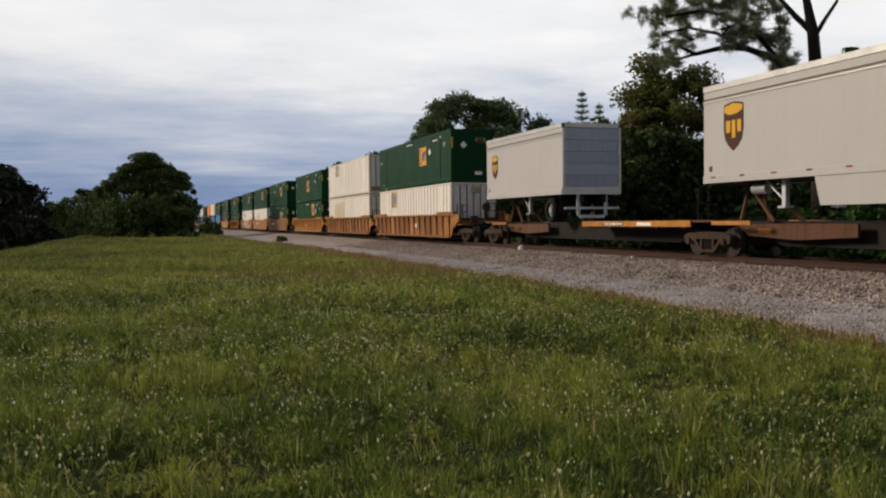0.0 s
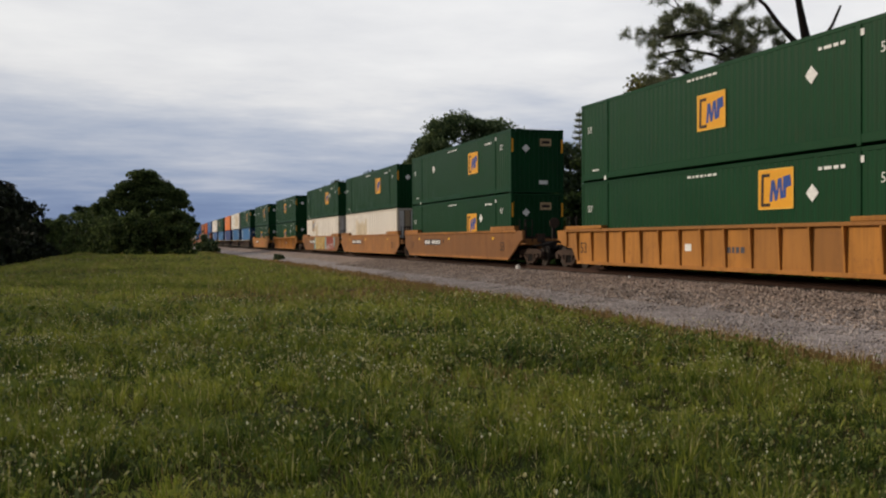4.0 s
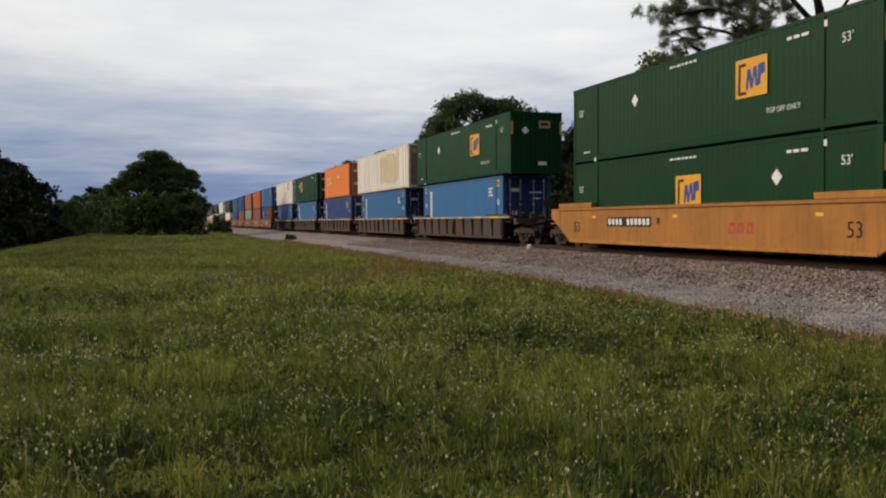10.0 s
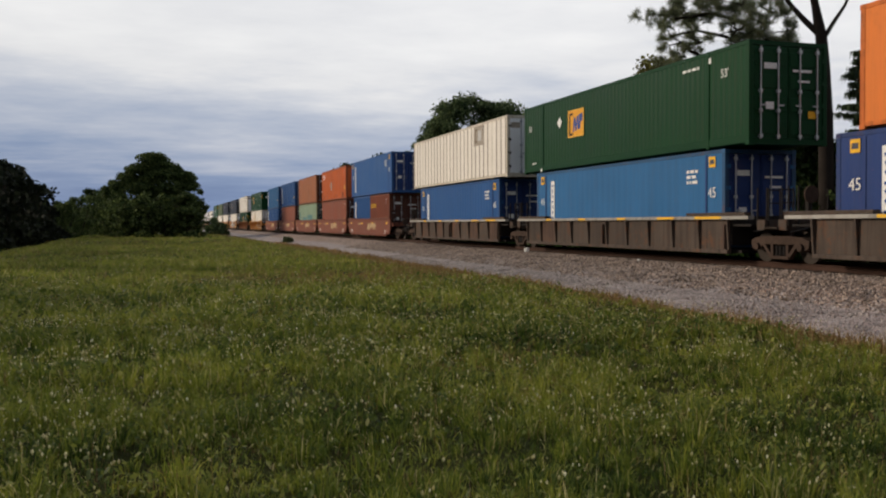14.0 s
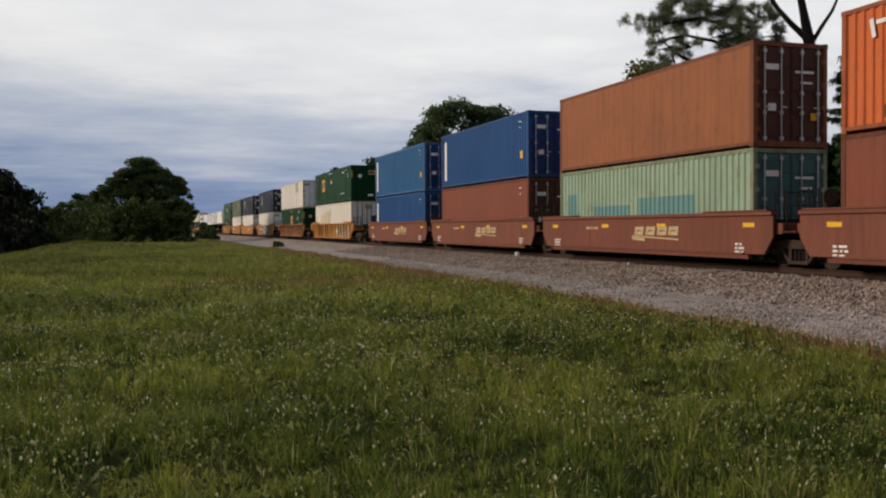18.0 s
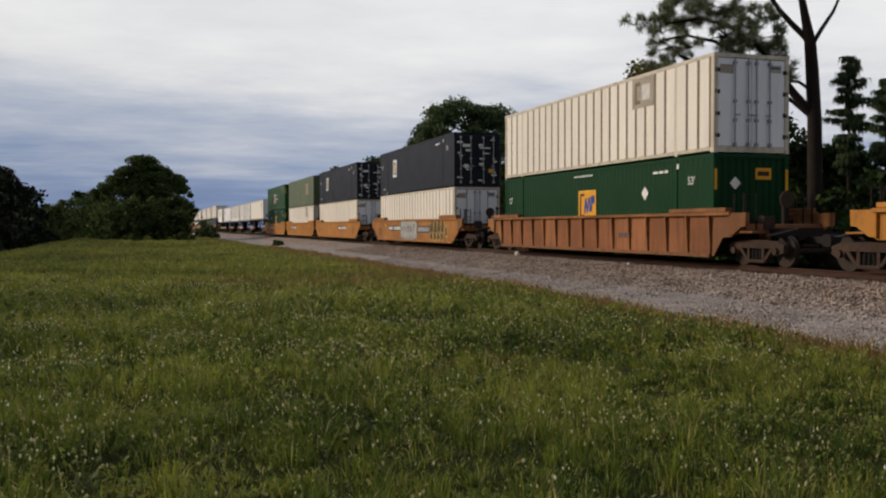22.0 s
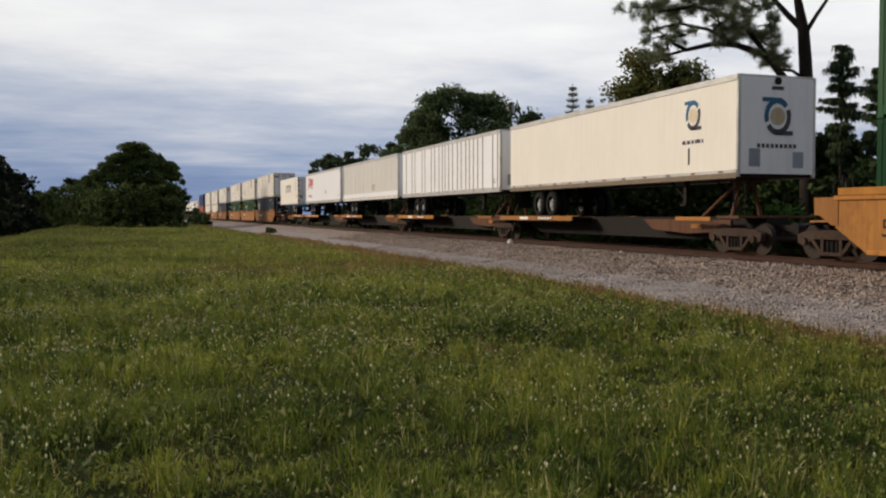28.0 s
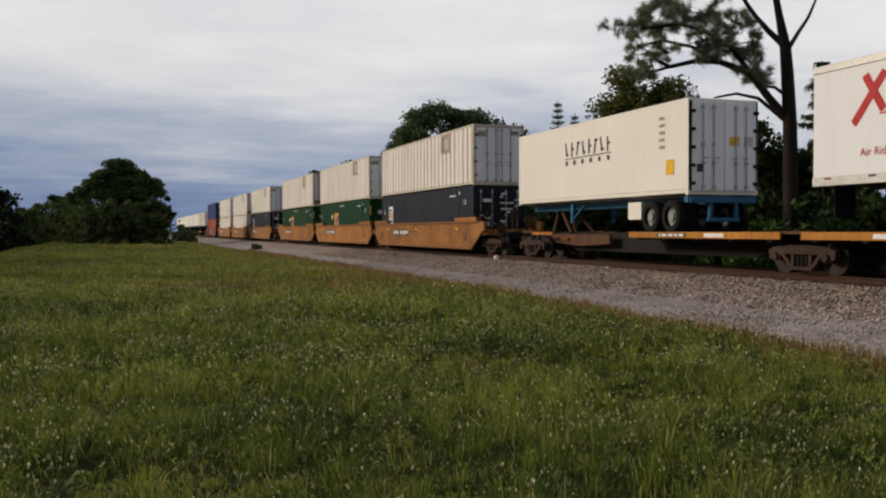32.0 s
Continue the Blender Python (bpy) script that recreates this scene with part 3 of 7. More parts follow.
def container(u, z, feet, colour, style, end, logo=None, diamond=None, extra=(), H=2.89, note="", door=None, logo_z=None):
    """One freight container: feet long; style fine, deep, flat or posts; end front, ribs or doors; logo and diamond: metres from the middle."""
    L = LENGTHS[feet]
    W = 1.295 if feet == 53 else 1.22
    mat = M[colour]
    where = "stacked on another container" if z > 1 else "sunk into a well car"
    sides = {"fine": "ribbed", "deep": "corrugated", "flat": "smooth-sided", "posts": "panelled"}[style]
    c = thing("container", f"{CONTAINER_WORDS[colour]} {sides} steel freight container{note}, {where}", "container", "containers on the train")
    key = (feet, H, style, end)
    rim_mat = M.get(colour + "_frame", mat)
    part("frame", lambda: container_frame(L, H, W, feet == 53), rim_mat, c, key=key)
    for sx in (-1, 1):
        for sy in (-1, 1):
            for zz in (0.06, H - 0.06):
                part("corner_casting", casting, rim_mat, c, at=(sx * (W - 0.078), sy * (L / 2 - 0.086), zz), key="casting")
    if style == "posts":
        n = 26 if feet == 53 else 20
        p = (L - 0.36) / n
        part("side_wall", lambda: sheet_sides(L, H, W, style), M["seam"] if colour == "white" else M["spray_grey"], c, key=key)
        for k in range(n):
            part("side_panel", lambda: MB().box(-W - 0.006, -W + 0.012, -p * 0.395, p * 0.395, 0.175, H - 0.125, 0.005), mat, c, at=(0, -L / 2 + 0.18 + (k + 0.5) * p, 0), key=("panel", feet, H))
    else:
        part("side_wall", lambda: sheet_sides(L, H, W, style), mat, c, key=key)
    y0 = -L / 2
    if end == "doors":
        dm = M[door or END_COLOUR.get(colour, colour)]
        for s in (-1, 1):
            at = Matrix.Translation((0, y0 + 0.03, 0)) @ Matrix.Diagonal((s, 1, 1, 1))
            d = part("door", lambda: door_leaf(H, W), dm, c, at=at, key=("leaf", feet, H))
            for k in range(0 if colour == "white" else 4):
                part("door_panel", lambda: MB().box(0.06, W - 0.2, -0.022, 0.002, -0.19, 0.19, 0.008), dm, d, at=(0, 0, 0.5 + k * (H - 1.0) / 3), key=("door_panel", feet))
            for k in (0.12, 0.5) if colour == "white" else (0.3, 0.78):
                part("lock_rod", lambda: rod(H), M["door_grey"] if colour == "white" else M["zinc"], d, at=(k * (W - 0.1), -0.055, 0), key=("rod", H))
            for k in range(4):
                part("hinge", lambda: MB().box(W - 0.2, W - 0.03, -0.03, 0.01, -0.06, 0.06), M["steel"] if colour == "white" else mat, d, at=(0, 0, 0.5 + k * (H - 1.0) / 3), key=("hinge", feet))
        if colour == "navy":
            q = random.Random(int(u))
            for k in range(16):
                mark(c, q.choice((-0.95, -0.52, 0.2, 0.5, 0.95)) + q.uniform(-0.08, 0.08), y0 + 0.001, H * (0.12 + 0.05 * k), q.uniform(0.12, 0.34), q.uniform(0.05, 0.12), "sign_white", face=1)
        if colour != "white":
            mark(c, 0.45, y0 + 0.001, H * 0.72, 0.62, 0.07, "sign_white", face=1)
            mark(c, 0.5, y0 + 0.001, H * 0.62, 0.4, 0.06, "sign_white", face=1)
            mark(c, -0.6, y0 + 0.001, H * 0.76, 0.42, 0.16, "sign_white", face=1)
            mark(c, -0.62, y0 + 0.001, H * 0.38, 0.26, 0.2, "sign_white", face=1)
            mark(c, 0.78, y0 + 0.001, H * 0.3, 0.26, 0.2, "reflector", face=1)
        else:
            mark(c, 0.82, y0 + 0.024, H * 0.86, 0.42, 0.22, "spray_grey", "placard", "grey data plate", face=1)
            mark(c, 0.82, y0 + 0.020, H * 0.87, 0.34, 0.05, "sign_dark", face=1)
            mark(c, -0.86, y0 + 0.024, H * 0.84, 0.46, 0.26, "ghost", "placard", "ghost of an old company sign", face=1)
    else:
        wall = part("end_wall", lambda: end_sheet(H, W, L, end), M["seam"] if colour == "white" else mat, c, key=key)
        if colour == "white" and end == "front":
            for k in range(6):
                skin = ("end_white", "end_tan")[int(u * 10) % 3 == 0 and k in (1, 4)]
                part("end_panel", lambda: MB().box(-0.155, 0.155, -0.03, 0.0, 0.22, H - 0.16, 0.01), M[skin], wall, at=(-0.975 + 0.39 * k, y0 + 0.03, 0), key=("end_panel", H))
            part("vent_box", lambda: MB().box(-0.25, 0.25, -0.05, 0.0, -0.17, 0.17, 0.015), M["end_tan"], c, "worn tan sign plate", at=(0.1, y0 + 0.0, H - 0.42), key="vent_box")
            part("grime_band", lambda: MB().box(-W + 0.15, W - 0.15, -0.036, -0.03, 0.2, 0.52, 0.002), M["door_rust"], c, "rusty grime along the foot of the end", at=(0, y0 + 0.03, 0), key=("grime", feet))
        for k in range(9 if end == "ribs" else 0):
            part("rib", lambda: MB().box(-W + 0.14, W - 0.14, -L / 2 + 0.02, -L / 2 + 0.05, -0.05, 0.05, 0.012), mat, wall, at=(0, 0, 0.45 + k * (H - 0.9) / 8), key=(feet, "rib"))
        if colour.startswith("green"):
            for s in (-1, 1):
                mark(c, s * (W - 0.07), y0 - 0.003, H * 0.74, 0.09, 0.62, "sign_orange", "corner_tape", "faded orange corner tape", face=1)
    if logo is not None:
        emblem(c, -W - 0.012, logo, H * (logo_z or (0.60 if z > 1 else 0.545)), colour)
        if end != "doors" and colour.startswith("green"):
            mark(c, 0.42, y0 + 0.024, H * 0.8, 0.55, 0.34, "sign_tan" if int(u) % 2 else "sign_orange", "logo_panel", face=1)
            mark(c, 0.42, y0 + 0.019, H * 0.8, 0.40, 0.13, "sign_black", face=1)
            mark(c, -0.55, y0 + 0.02, H * 0.7, 0.27, 0.27, "sign_white", "placard", "white diamond placard", 45, 1)
            mark(c, 0.3, y0 + 0.02, H * 0.17, 0.42, 0.17, "sign_white", face=1)
            words(c, -W - 0.006, 0.2, H * 0.915, 1.5, 0.065, "sign_white", int(u))
    if diamond is not None:
        mark(c, -W - 0.006, diamond, H * (0.66 if z > 1 or logo_z else 0.64), 0.32, 0.32, "sign_white", "placard", "white diamond placard", 45)
    if style in ("fine", "flat") and feet == 53:
        words(c, -W - 0.006, -5.2, H * 0.86, 0.9, 0.08, "sign_white", int(u) + 3)
        words(c, -W - 0.006, 6.9, H * 0.14, 0.5, 0.06, "sign_white", int(u) + 5)
        for yy, zz in ((-7.0, 0.70), (7.3, 0.62)):
            lettering("53'", 0.34, M["sign_white"], c, (-W - 0.012, yy + 0.25, H * zz))
        mark(c, -W - 0.006, -6.2, H * 0.9, 0.11, 0.16, "sign_white")
        mark(c, -W - 0.006, 6.2, H * 0.03, 0.13, 0.14, "sign_white")
    for e in extra:
        e(c, W, L, H)
    return rolling(c, u, z)


def emblem(c, x, y, z, colour):
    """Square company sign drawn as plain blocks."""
    ghost = colour in ("white", "olive")
    p = mark(c, x + 0.004, y, z, 1.4, 1.06, "sign_tan" if ghost else "sign_orange", "logo_panel", "worn square company sign" if ghost else "orange square company sign")
    dark, blue = ("brown_sign", "sign_slate") if ghost else ("sign_black", "sign_blue")
    rim_colour = "sign_tan" if ghost else "emblem_edge"
    for dy, dz, w, h in ((0.685, 0, 0.03, 1.06), (-0.685, 0, 0.03, 1.06), (0, 0.515, 1.4, 0.03), (0, -0.515, 1.4, 0.03)):
        mark(c, x - 0.001, y + dy, z + dz, w, h, rim_colour, "logo_mark")
    mark(c, x - 0.001, y + 0.53, z - 0.02, 0.10, 0.84, dark, "logo_mark", tilt=2)
    for dz, w in ((0.37, 0.32), (-0.41, 0.34)):
        mark(c, x - 0.002, y + 0.55 - w / 2, z + dz, w, 0.085, dark, "logo_mark")
    ring = [(0.24, -0.33), (0.17, 0.22), (0.04, 0.24), (-0.05, -0.08), (-0.10, 0.26), (-0.24, 0.28), (-0.30, -0.26), (-0.19, -0.27), (-0.16, 0.06), (-0.07, -0.30), (0.03, -0.31), (0.09, 0.0), (0.13, -0.33)]
    part("logo_mark", lambda: MB().prism([(a, b) for a, b in ring], 0, -0.002, 0.002), M[blue], c, at=(x - 0.001, y, z), key=("zigzag", blue))
    hook = [(-0.30, -0.25), (-0.30, 0.30), (-0.58, 0.34), (-0.62, 0.06), (-0.42, 0.01), (-0.41, -0.24)]
    part("logo_mark", lambda: MB().prism(hook, 0, -0.002, 0.002), M[blue], c, at=(x - 0.003, y, z), key=("hook", blue))
    return p


def tan_patch(a, b, lo=0.12, hi=0.8):
    def put(c, W, L, H):
        p = (L - 0.36) / 26
        q = random.Random(int(a * 10 + b))
        for k in range(26):
            y = -L / 2 + 0.18 + (k + 0.5) * p
            if min(a, b) < y < max(a, b):
                z0, z1 = H * (lo + q.uniform(-0.02, 0.1)), H * (hi + q.uniform(-0.16, 0.05))
                mark(c, -W - 0.0085, y, (z0 + z1) / 2, p * 0.78, z1 - z0, "patch", "paint_patch", "tan paint stained over old lettering")
    return put


def ghost_sign(y, z=0.785):
    def put(c, W, L, H):
        mark(c, -W - 0.013, y, H * z, 1.35, 0.98, "ghost", "logo_panel", "ghost of an old company sign")
        mark(c, -W - 0.017, y + 0.44, H * z, 0.14, 0.72, "seam", "logo_mark")
        for k in (-0.3, 0.3):
            mark(c, -W - 0.018, y + 0.3, H * z + k, 0.3, 0.12, "seam", "logo_mark")
        mark(c, -W - 0.017, y - 0.2, H * z, 0.5, 0.5, "alloy", "logo_mark")
    return put


def white_strip(y, letters=True):
    def put(c, W, L, H):
        mark(c, -W - 0.006, y, H * 0.5, 0.34, H * 0.72, "sign_white", "name_strip", "tall white strip of upright lettering")
        r = random.Random(int(y * 9))
        for k in range(9 if letters else 0):
            mark(c, -W - 0.010, y + 0.02, H * (0.19 + 0.075 * k), 0.16, 0.07, "sign_blue", "logo_mark", tilt=r.choice((0, 0, 45)))
    return put


def side_data(c, W, L, H):
    for k, (w, h) in enumerate(((0.26, 0.045), (0.16, 0.04))):
        mark(c, -W - 0.006, -L / 2 + 0.9, H * (0.86 - 0.09 * k), w, h, "sign_white")
    mark(c, -W - 0.006, -L / 2 + 0.75, H * 0.36, 0.26, 0.34, "reflector", "placard", "yellow warning panel")


def fortyfive(c, W, L, H):
    for sy in (-1, 1):
        y = sy * (L / 2 - 0.64)
        mark(c, -W - 0.006, y, H * 0.88, 0.32, 0.32, "reflector", "placard", "yellow height warning panel")
        mark(c, -W - 0.010, y, H * 0.88, 0.22, 0.14, "sign_dark")
        lettering("45", 0.42, M["sign_white"], c, (-W - 0.012, y + 0.2, H * 0.52))
    mark(c, -W - 0.004, -L / 2 + 0.95, H / 2, 0.07, H - 0.3, "blue_deep", "side_post")
    mark(c, -W - 0.004, L / 2 - 0.95, H / 2, 0.07, H - 0.3, "blue_deep", "side_post")
    words(c, -W - 0.006, -L / 2 + 1.7, H * 0.8, 0.6, 0.09, "sign_white", 3, 3)


def top_off(c, W, L, H):
    lettering("TOP OFF ONLY", 0.2, M["sign_white"], c, (-W - 0.012, -3.9, H * 0.23))


def scribble(c, W, L, H):
    """Company word drawn as hooked strokes, with an underline."""
    for k, y in enumerate((4.6, 3.9, 3.2, 2.6)):
        mark(c, -W - 0.006, y, H * 0.60, 0.1, 0.5, "sign_white", "logo_mark", tilt=-6)
        if k < 3:
            mark(c, -W - 0.006, y - 0.18, H * (0.68 if k != 1 else 0.52), 0.34, 0.1, "sign_white", "logo_mark", tilt=-6)
    mark(c, -W - 0.006, 3.5, H * 0.47, 2.9, 0.06, "sign_white", "logo_mark", tilt=-4)
    for a, b in ((-0.75, 0.0), (-1.05, 0.12), (-1.3, -0.02)):
        mark(c, -W - 0.006, a, H * 0.64 + b, 0.2, 0.22, "sign_white", "logo_mark", tilt=45)
    mark(c, -W - 0.006, -1.05, H * 0.64 - 0.18, 0.5, 0.08, "spray_red", "logo_mark")


def short_word(c, W, L, H):
    mark(c, -W - 0.006, 5.1, H * 0.80, 0.12, 0.44, "sign_white", "logo_mark", tilt=-12)
    mark(c, -W - 0.006, 4.8, H * 0.84, 0.4, 0.1, "sign_white", "logo_mark")
    mark(c, -W - 0.006, 4.5, H * 0.80, 0.12, 0.44, "sign_white", "logo_mark", tilt=12)
    mark(c, -W - 0.006, 4.2, H * 0.80, 0.12, 0.44, "sign_white", "logo_mark")
    mark(c, -W - 0.006, 1.0, H * 0.46, 0.5, 0.75, "ghost", "paint_patch", "faded grey paint patch")
    for y, w, h in ((4.6, 0.3, 0.3), (3.1, 0.5, 0.26), (-1.6, 0.8, 0.12), (-4.6, 0.4, 0.5)):
        mark(c, -W - 0.006, y, H * 0.14, w, h, "coral_frame" if w > 0.4 else "brown_frame", "rust_patch", "dark rust patch")


def sheet_patch(L, W, ya, yb, z0, z1, pitch=0.278, depth=0.036):
    """Paint that follows the folds of a corrugated side."""
    a, b = -L / 2 + 0.15, L / 2 - 0.15
    n = round((b - a) / pitch)
    p = (b - a) / n
    prof = [(a + k * p + q * p, d) for k in range(n) for q, d in ((0, 0), (0.34, 0), (0.5, depth), (0.84, depth))]
    prof = [(s, d) for s, d in prof if ya <= s <= yb]
    mb = MB()
    for (s0, d0), (s1, d1) in zip(prof, prof[1:]):
        x0, x1 = -(W - 0.009) + d0, -(W - 0.009) + d1
        mb.face((x0, s0, z0), (x0, s0, z1), (x1, s1, z1), (x1, s1, z0))
    return mb


def yellow_word(c, W, L, H):
    """Faded company word as a row of yellow blocks."""
    for k, (w, h) in enumerate(((0.3, 0.34), (0.24, 0.28), (0.22, 0.28), (0.26, 0.3), (0.24, 0.28))):
        mark(c, -W - 0.006, 2.55 - 0.34 * k, H * 0.72, w * 0.45, h, "reflector", "logo_mark", tilt=(k % 3 - 1) * 9)
        mark(c, -W - 0.007, 2.48 - 0.34 * k, H * 0.72 + (0.11 if k % 2 else -0.09), w, 0.07, "reflector", "logo_mark")


def blue_patch(c, W, L, H):
    for ya, yb, z0, z1 in ((0.6, 3.3, 0.85, 1.5), (-3.3, 0.1, 0.85, 1.72), (4.6, 5.4, 1.0, 2.0)):
        part("paint_patch", sheet_patch(L, W, ya, yb, z0, z1), M["faded_blue"], c, "blue patches painted over old lettering")


def arc(r0, r1, a0, a1, thick=0.003, n=18, squeeze=0.85):
    """A flat curved stroke in the y-z plane, facing -x."""
    turn = [radians(a0 + (a1 - a0) * k / n) for k in range(n + 1)]
    ring = [(squeeze * r1 * math.cos(t), r1 * math.sin(t)) for t in turn] + [(squeeze * r0 * math.cos(t), r0 * math.sin(t)) for t in reversed(turn)]
    return MB().prism(ring, 0, -thick, thick)


def ring_emblem(c, at, s=1.0, pale=False, heart="reflector"):
    """Broken ring of two strokes round a yellow disc."""
    ring = part("ring_stroke", lambda: arc(0.36 * s, 0.52 * s, -20, 140), M["chassis_blue"], c, at=at, key=("ring_a", s))
    part("ring_stroke", lambda: arc(0.36 * s, 0.52 * s, 155, 325), M["sign_dark"] if not pale else M["sign_blue"], c, at=at @ Matrix.Translation((-0.001, 0, 0)), key=("ring_b", s))
    part("ring_heart", lambda: MB().disc(-0.001, 0, 0, 0.25 * s, 0.003, 0, 16), M[heart], c, at=at, key=("heart", s))
    mark(c, 0, 0, 0, 0.62 * s, 0.12 * s, "chassis_blue", "logo_mark").matrix_basis = at @ Matrix.Translation((-0.002, 0.2 * s, 0.46 * s)) @ Matrix.Diagonal((1, 0.62 * s, 0.12 * s, 1))
    mark(c, 0, 0, 0, 0.62 * s, 0.12 * s, "sign_dark", "logo_mark").matrix_basis = at @ Matrix.Translation((-0.002, -0.2 * s, -0.46 * s)) @ Matrix.Diagonal((1, 0.62 * s, 0.12 * s, 1))
    return ring


def ring_logo(y, z=0.62, s=1.0):
    def put(c, W, L, H):
        mark(c, -W - 0.005, y, H * z, 1.0 * s, 1.25 * s, "sign_white", "logo_panel", "white panel with a ring emblem")
        ring_emblem(c, Matrix.Translation((-W - 0.012, y, H * z)), 0.85 * s, True)
    return put


def hex_logo(c, W, L, H):
    y, z = 0.78, H * 0.50
    ring = [(y + 0.60 * math.sin(k * math.pi / 3), z + 0.68 * math.cos(k * math.pi / 3)) for k in range(6)]
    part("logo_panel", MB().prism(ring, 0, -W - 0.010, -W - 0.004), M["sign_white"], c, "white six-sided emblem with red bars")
    for k in (-1, 1):
        mark(c, -W - 0.014, y + 0.2 * k, z, 0.17, 0.72, "sign_red", "logo_mark")
        mark(c, -W - 0.014, y + 0.36 * k, z, 0.06, 0.5, "sign_red", "logo_mark")
    mark(c, -W - 0.015, y, z, 0.3, 0.1, "sign_red", "logo_mark")
    for k, (n, zz) in enumerate(((3, 0.63), (5, 0.475))):
        for j in range(n):
            mark(c, -W - 0.008, -0.32 - 0.4 * j, H * zz + (0.06 if j == 0 else 0), 0.09, 0.42 if j == 0 else 0.28, "sign_white", "logo_mark")
            mark(c, -W - 0.009, -0.46 - 0.4 * j, H * zz - 0.1, 0.22, 0.08, "sign_white", "logo_mark")


# ---- well cars and spine cars ----
def side_frame():
    mb = MB()
    mb.prism([(-1.18, 0.60), (-1.16, 0.40), (-0.98, 0.33), (-0.76, 0.34), (-0.72, 0.50), (0.72, 0.50), (0.76, 0.34), (0.98, 0.33), (1.16, 0.40), (1.18, 0.60), (0.95, 0.68), (0.4, 0.72), (-0.4, 0.72), (-0.95, 0.68)], 0, -0.08, 0.08)
    for s in (-1, 1):
        mb.prism([(s * 0.74, 0.50), (s * 0.60, 0.50), (s * 0.30, 0.16), (s * 0.38, 0.12)][::s], 0, -0.07, 0.07)
        mb.prism([(s * 0.26, 0.50), (s * 0.26, 0.18), (s * 0.36, 0.18), (s * 0.36, 0.50)][::s], 0, -0.07, 0.07)
        mb.disc(-0.11, s * 0.89, 0.43, 0.1, 0.05, 0, 10)
    mb.box(-0.09, 0.09, -0.38, 0.38, 0.10, 0.19, 0.015)
    return mb


def spring_nest():
    """Three coil springs side by side, each one wound body."""
    mb = MB()
    for k in (-0.15, 0.0, 0.15):
        mb.tube([(0, k, 0.19 + 0.025 * z) for z in range(12)], [0.070 if z % 2 else 0.054 for z in range(12)], 8)
    return mb


def wheelset():
    mb = MB().disc(0, 0, 0, 0.075, 0.72, 0, 10)
    for s in (-1, 1):
        x = s * 0.755
        mb.disc(x, 0, 0, 0.42, 0.045, 0, 26)
        mb.disc(x - s * 0.06, 0, 0, 0.445, 0.014, 0, 26)
        mb.disc(x + s * 0.052, 0, 0, 0.13, 0.03, 0, 12)
        for k in range(3):
            a = 2.1 * k
            mb.disc(x + s * 0.048, 0.24 * math.cos(a), 0.24 * math.sin(a), 0.035, 0.004, 0, 6)
    return mb


def truck(car, y):
    """A two-axle freight truck under a car."""
    t = part("truck", lambda: MB().box(-1.0, 1.0, -0.2, 0.2, 0.30, 0.58, 0.03).box(-0.3, 0.3, -0.3, 0.3, 0.58, 0.72, 0.02), M["truck"], car, "dusty two-axle freight truck", at=(0, y, 0), key="bolster")
    for s in (-1, 1):
        part("side_frame", side_frame, M["truck"], t, at=(s * 1.0, 0, 0) if s < 0 else pose(1.0, 0, 0, 0, 0, 180), key="side_frame")
        part("spring_nest", spring_nest, M["steel"], t, at=(s * 1.0, 0, 0), key="springs")
        w = part("wheelset", wheelset, M["wheel"], t, at=(0, s * 0.89, 0.42), key="wheelset")
        WHEELSETS.append((w, s * 0.89))
    return t


def coupler(car, y, s):
    part("coupler", lambda: MB().box(-0.1, 0.1, 0.0, 0.95, 0.62, 0.82, 0.02).box(-0.17, 0.17, 0.75, 1.05, 0.56, 0.88, 0.04), M["steel"], car, at=pose(0, y, 0, 0, 0, 0 if s > 0 else 180), key="coupler")
    part("brake_hose", lambda: MB().tube([(-0.35, 0.5, 0.7), (-0.35, 0.8, 0.42), (-0.33, 1.05, 0.32), (-0.3, 1.3, 0.42)], [0.03] * 4, 6), M["rubber"], car, at=pose(0, y, 0, 0, 0, 0 if s > 0 else 180), key="hose")


def well_side(Lw, slope, top, foot):
    return MB().prism([(-Lw / 2, top), (-Lw / 2, 0.80), (-Lw / 2 + slope, foot), (Lw / 2 - slope, foot), (Lw / 2, 0.80), (Lw / 2, top)], 0, -0.03, 0.03)


def well_ring(y, top, deep):
    return MB().prism([(0.0, 0.30), (-0.05, 0.30), (-deep, top - 0.1), (0.0, top - 0.1)], 1, -0.03, 0.03)


def well_floor(L):
    mb = MB()
    for k in range(7):
        y = -L / 2 + 0.6 + k * (L - 1.2) / 6
        mb.box(-1.4, 1.4, y - 0.16, y + 0.16, 0.20, 0.31)
    for s in (-1, 1):
        mb.box(s * 1.12 - 0.1, s * 1.12 + 0.1, -L / 2, L / 2, 0.22, 0.3)
    mb.box(-0.1, 0.1, -L / 2, L / 2, 0.2, 0.29)
    return mb


def end_deck(inner, outer):
    mb = MB().box(-1.39, 1.39, inner, inner + 0.14, 0.45, 1.27, 0.02)
    mb.box(-0.42, 0.42, inner + 0.1, outer, 0.72, 1.05, 0.03)
    mb.box(-1.36, 1.36, inner + 0.1, inner + 0.95, 0.98, 1.04)
    mb.prism([(-1.3, 0.84), (1.3, 0.84), (0.5, 1.0), (-0.5, 1.0)], 1, outer - 0.25, outer)
    return mb


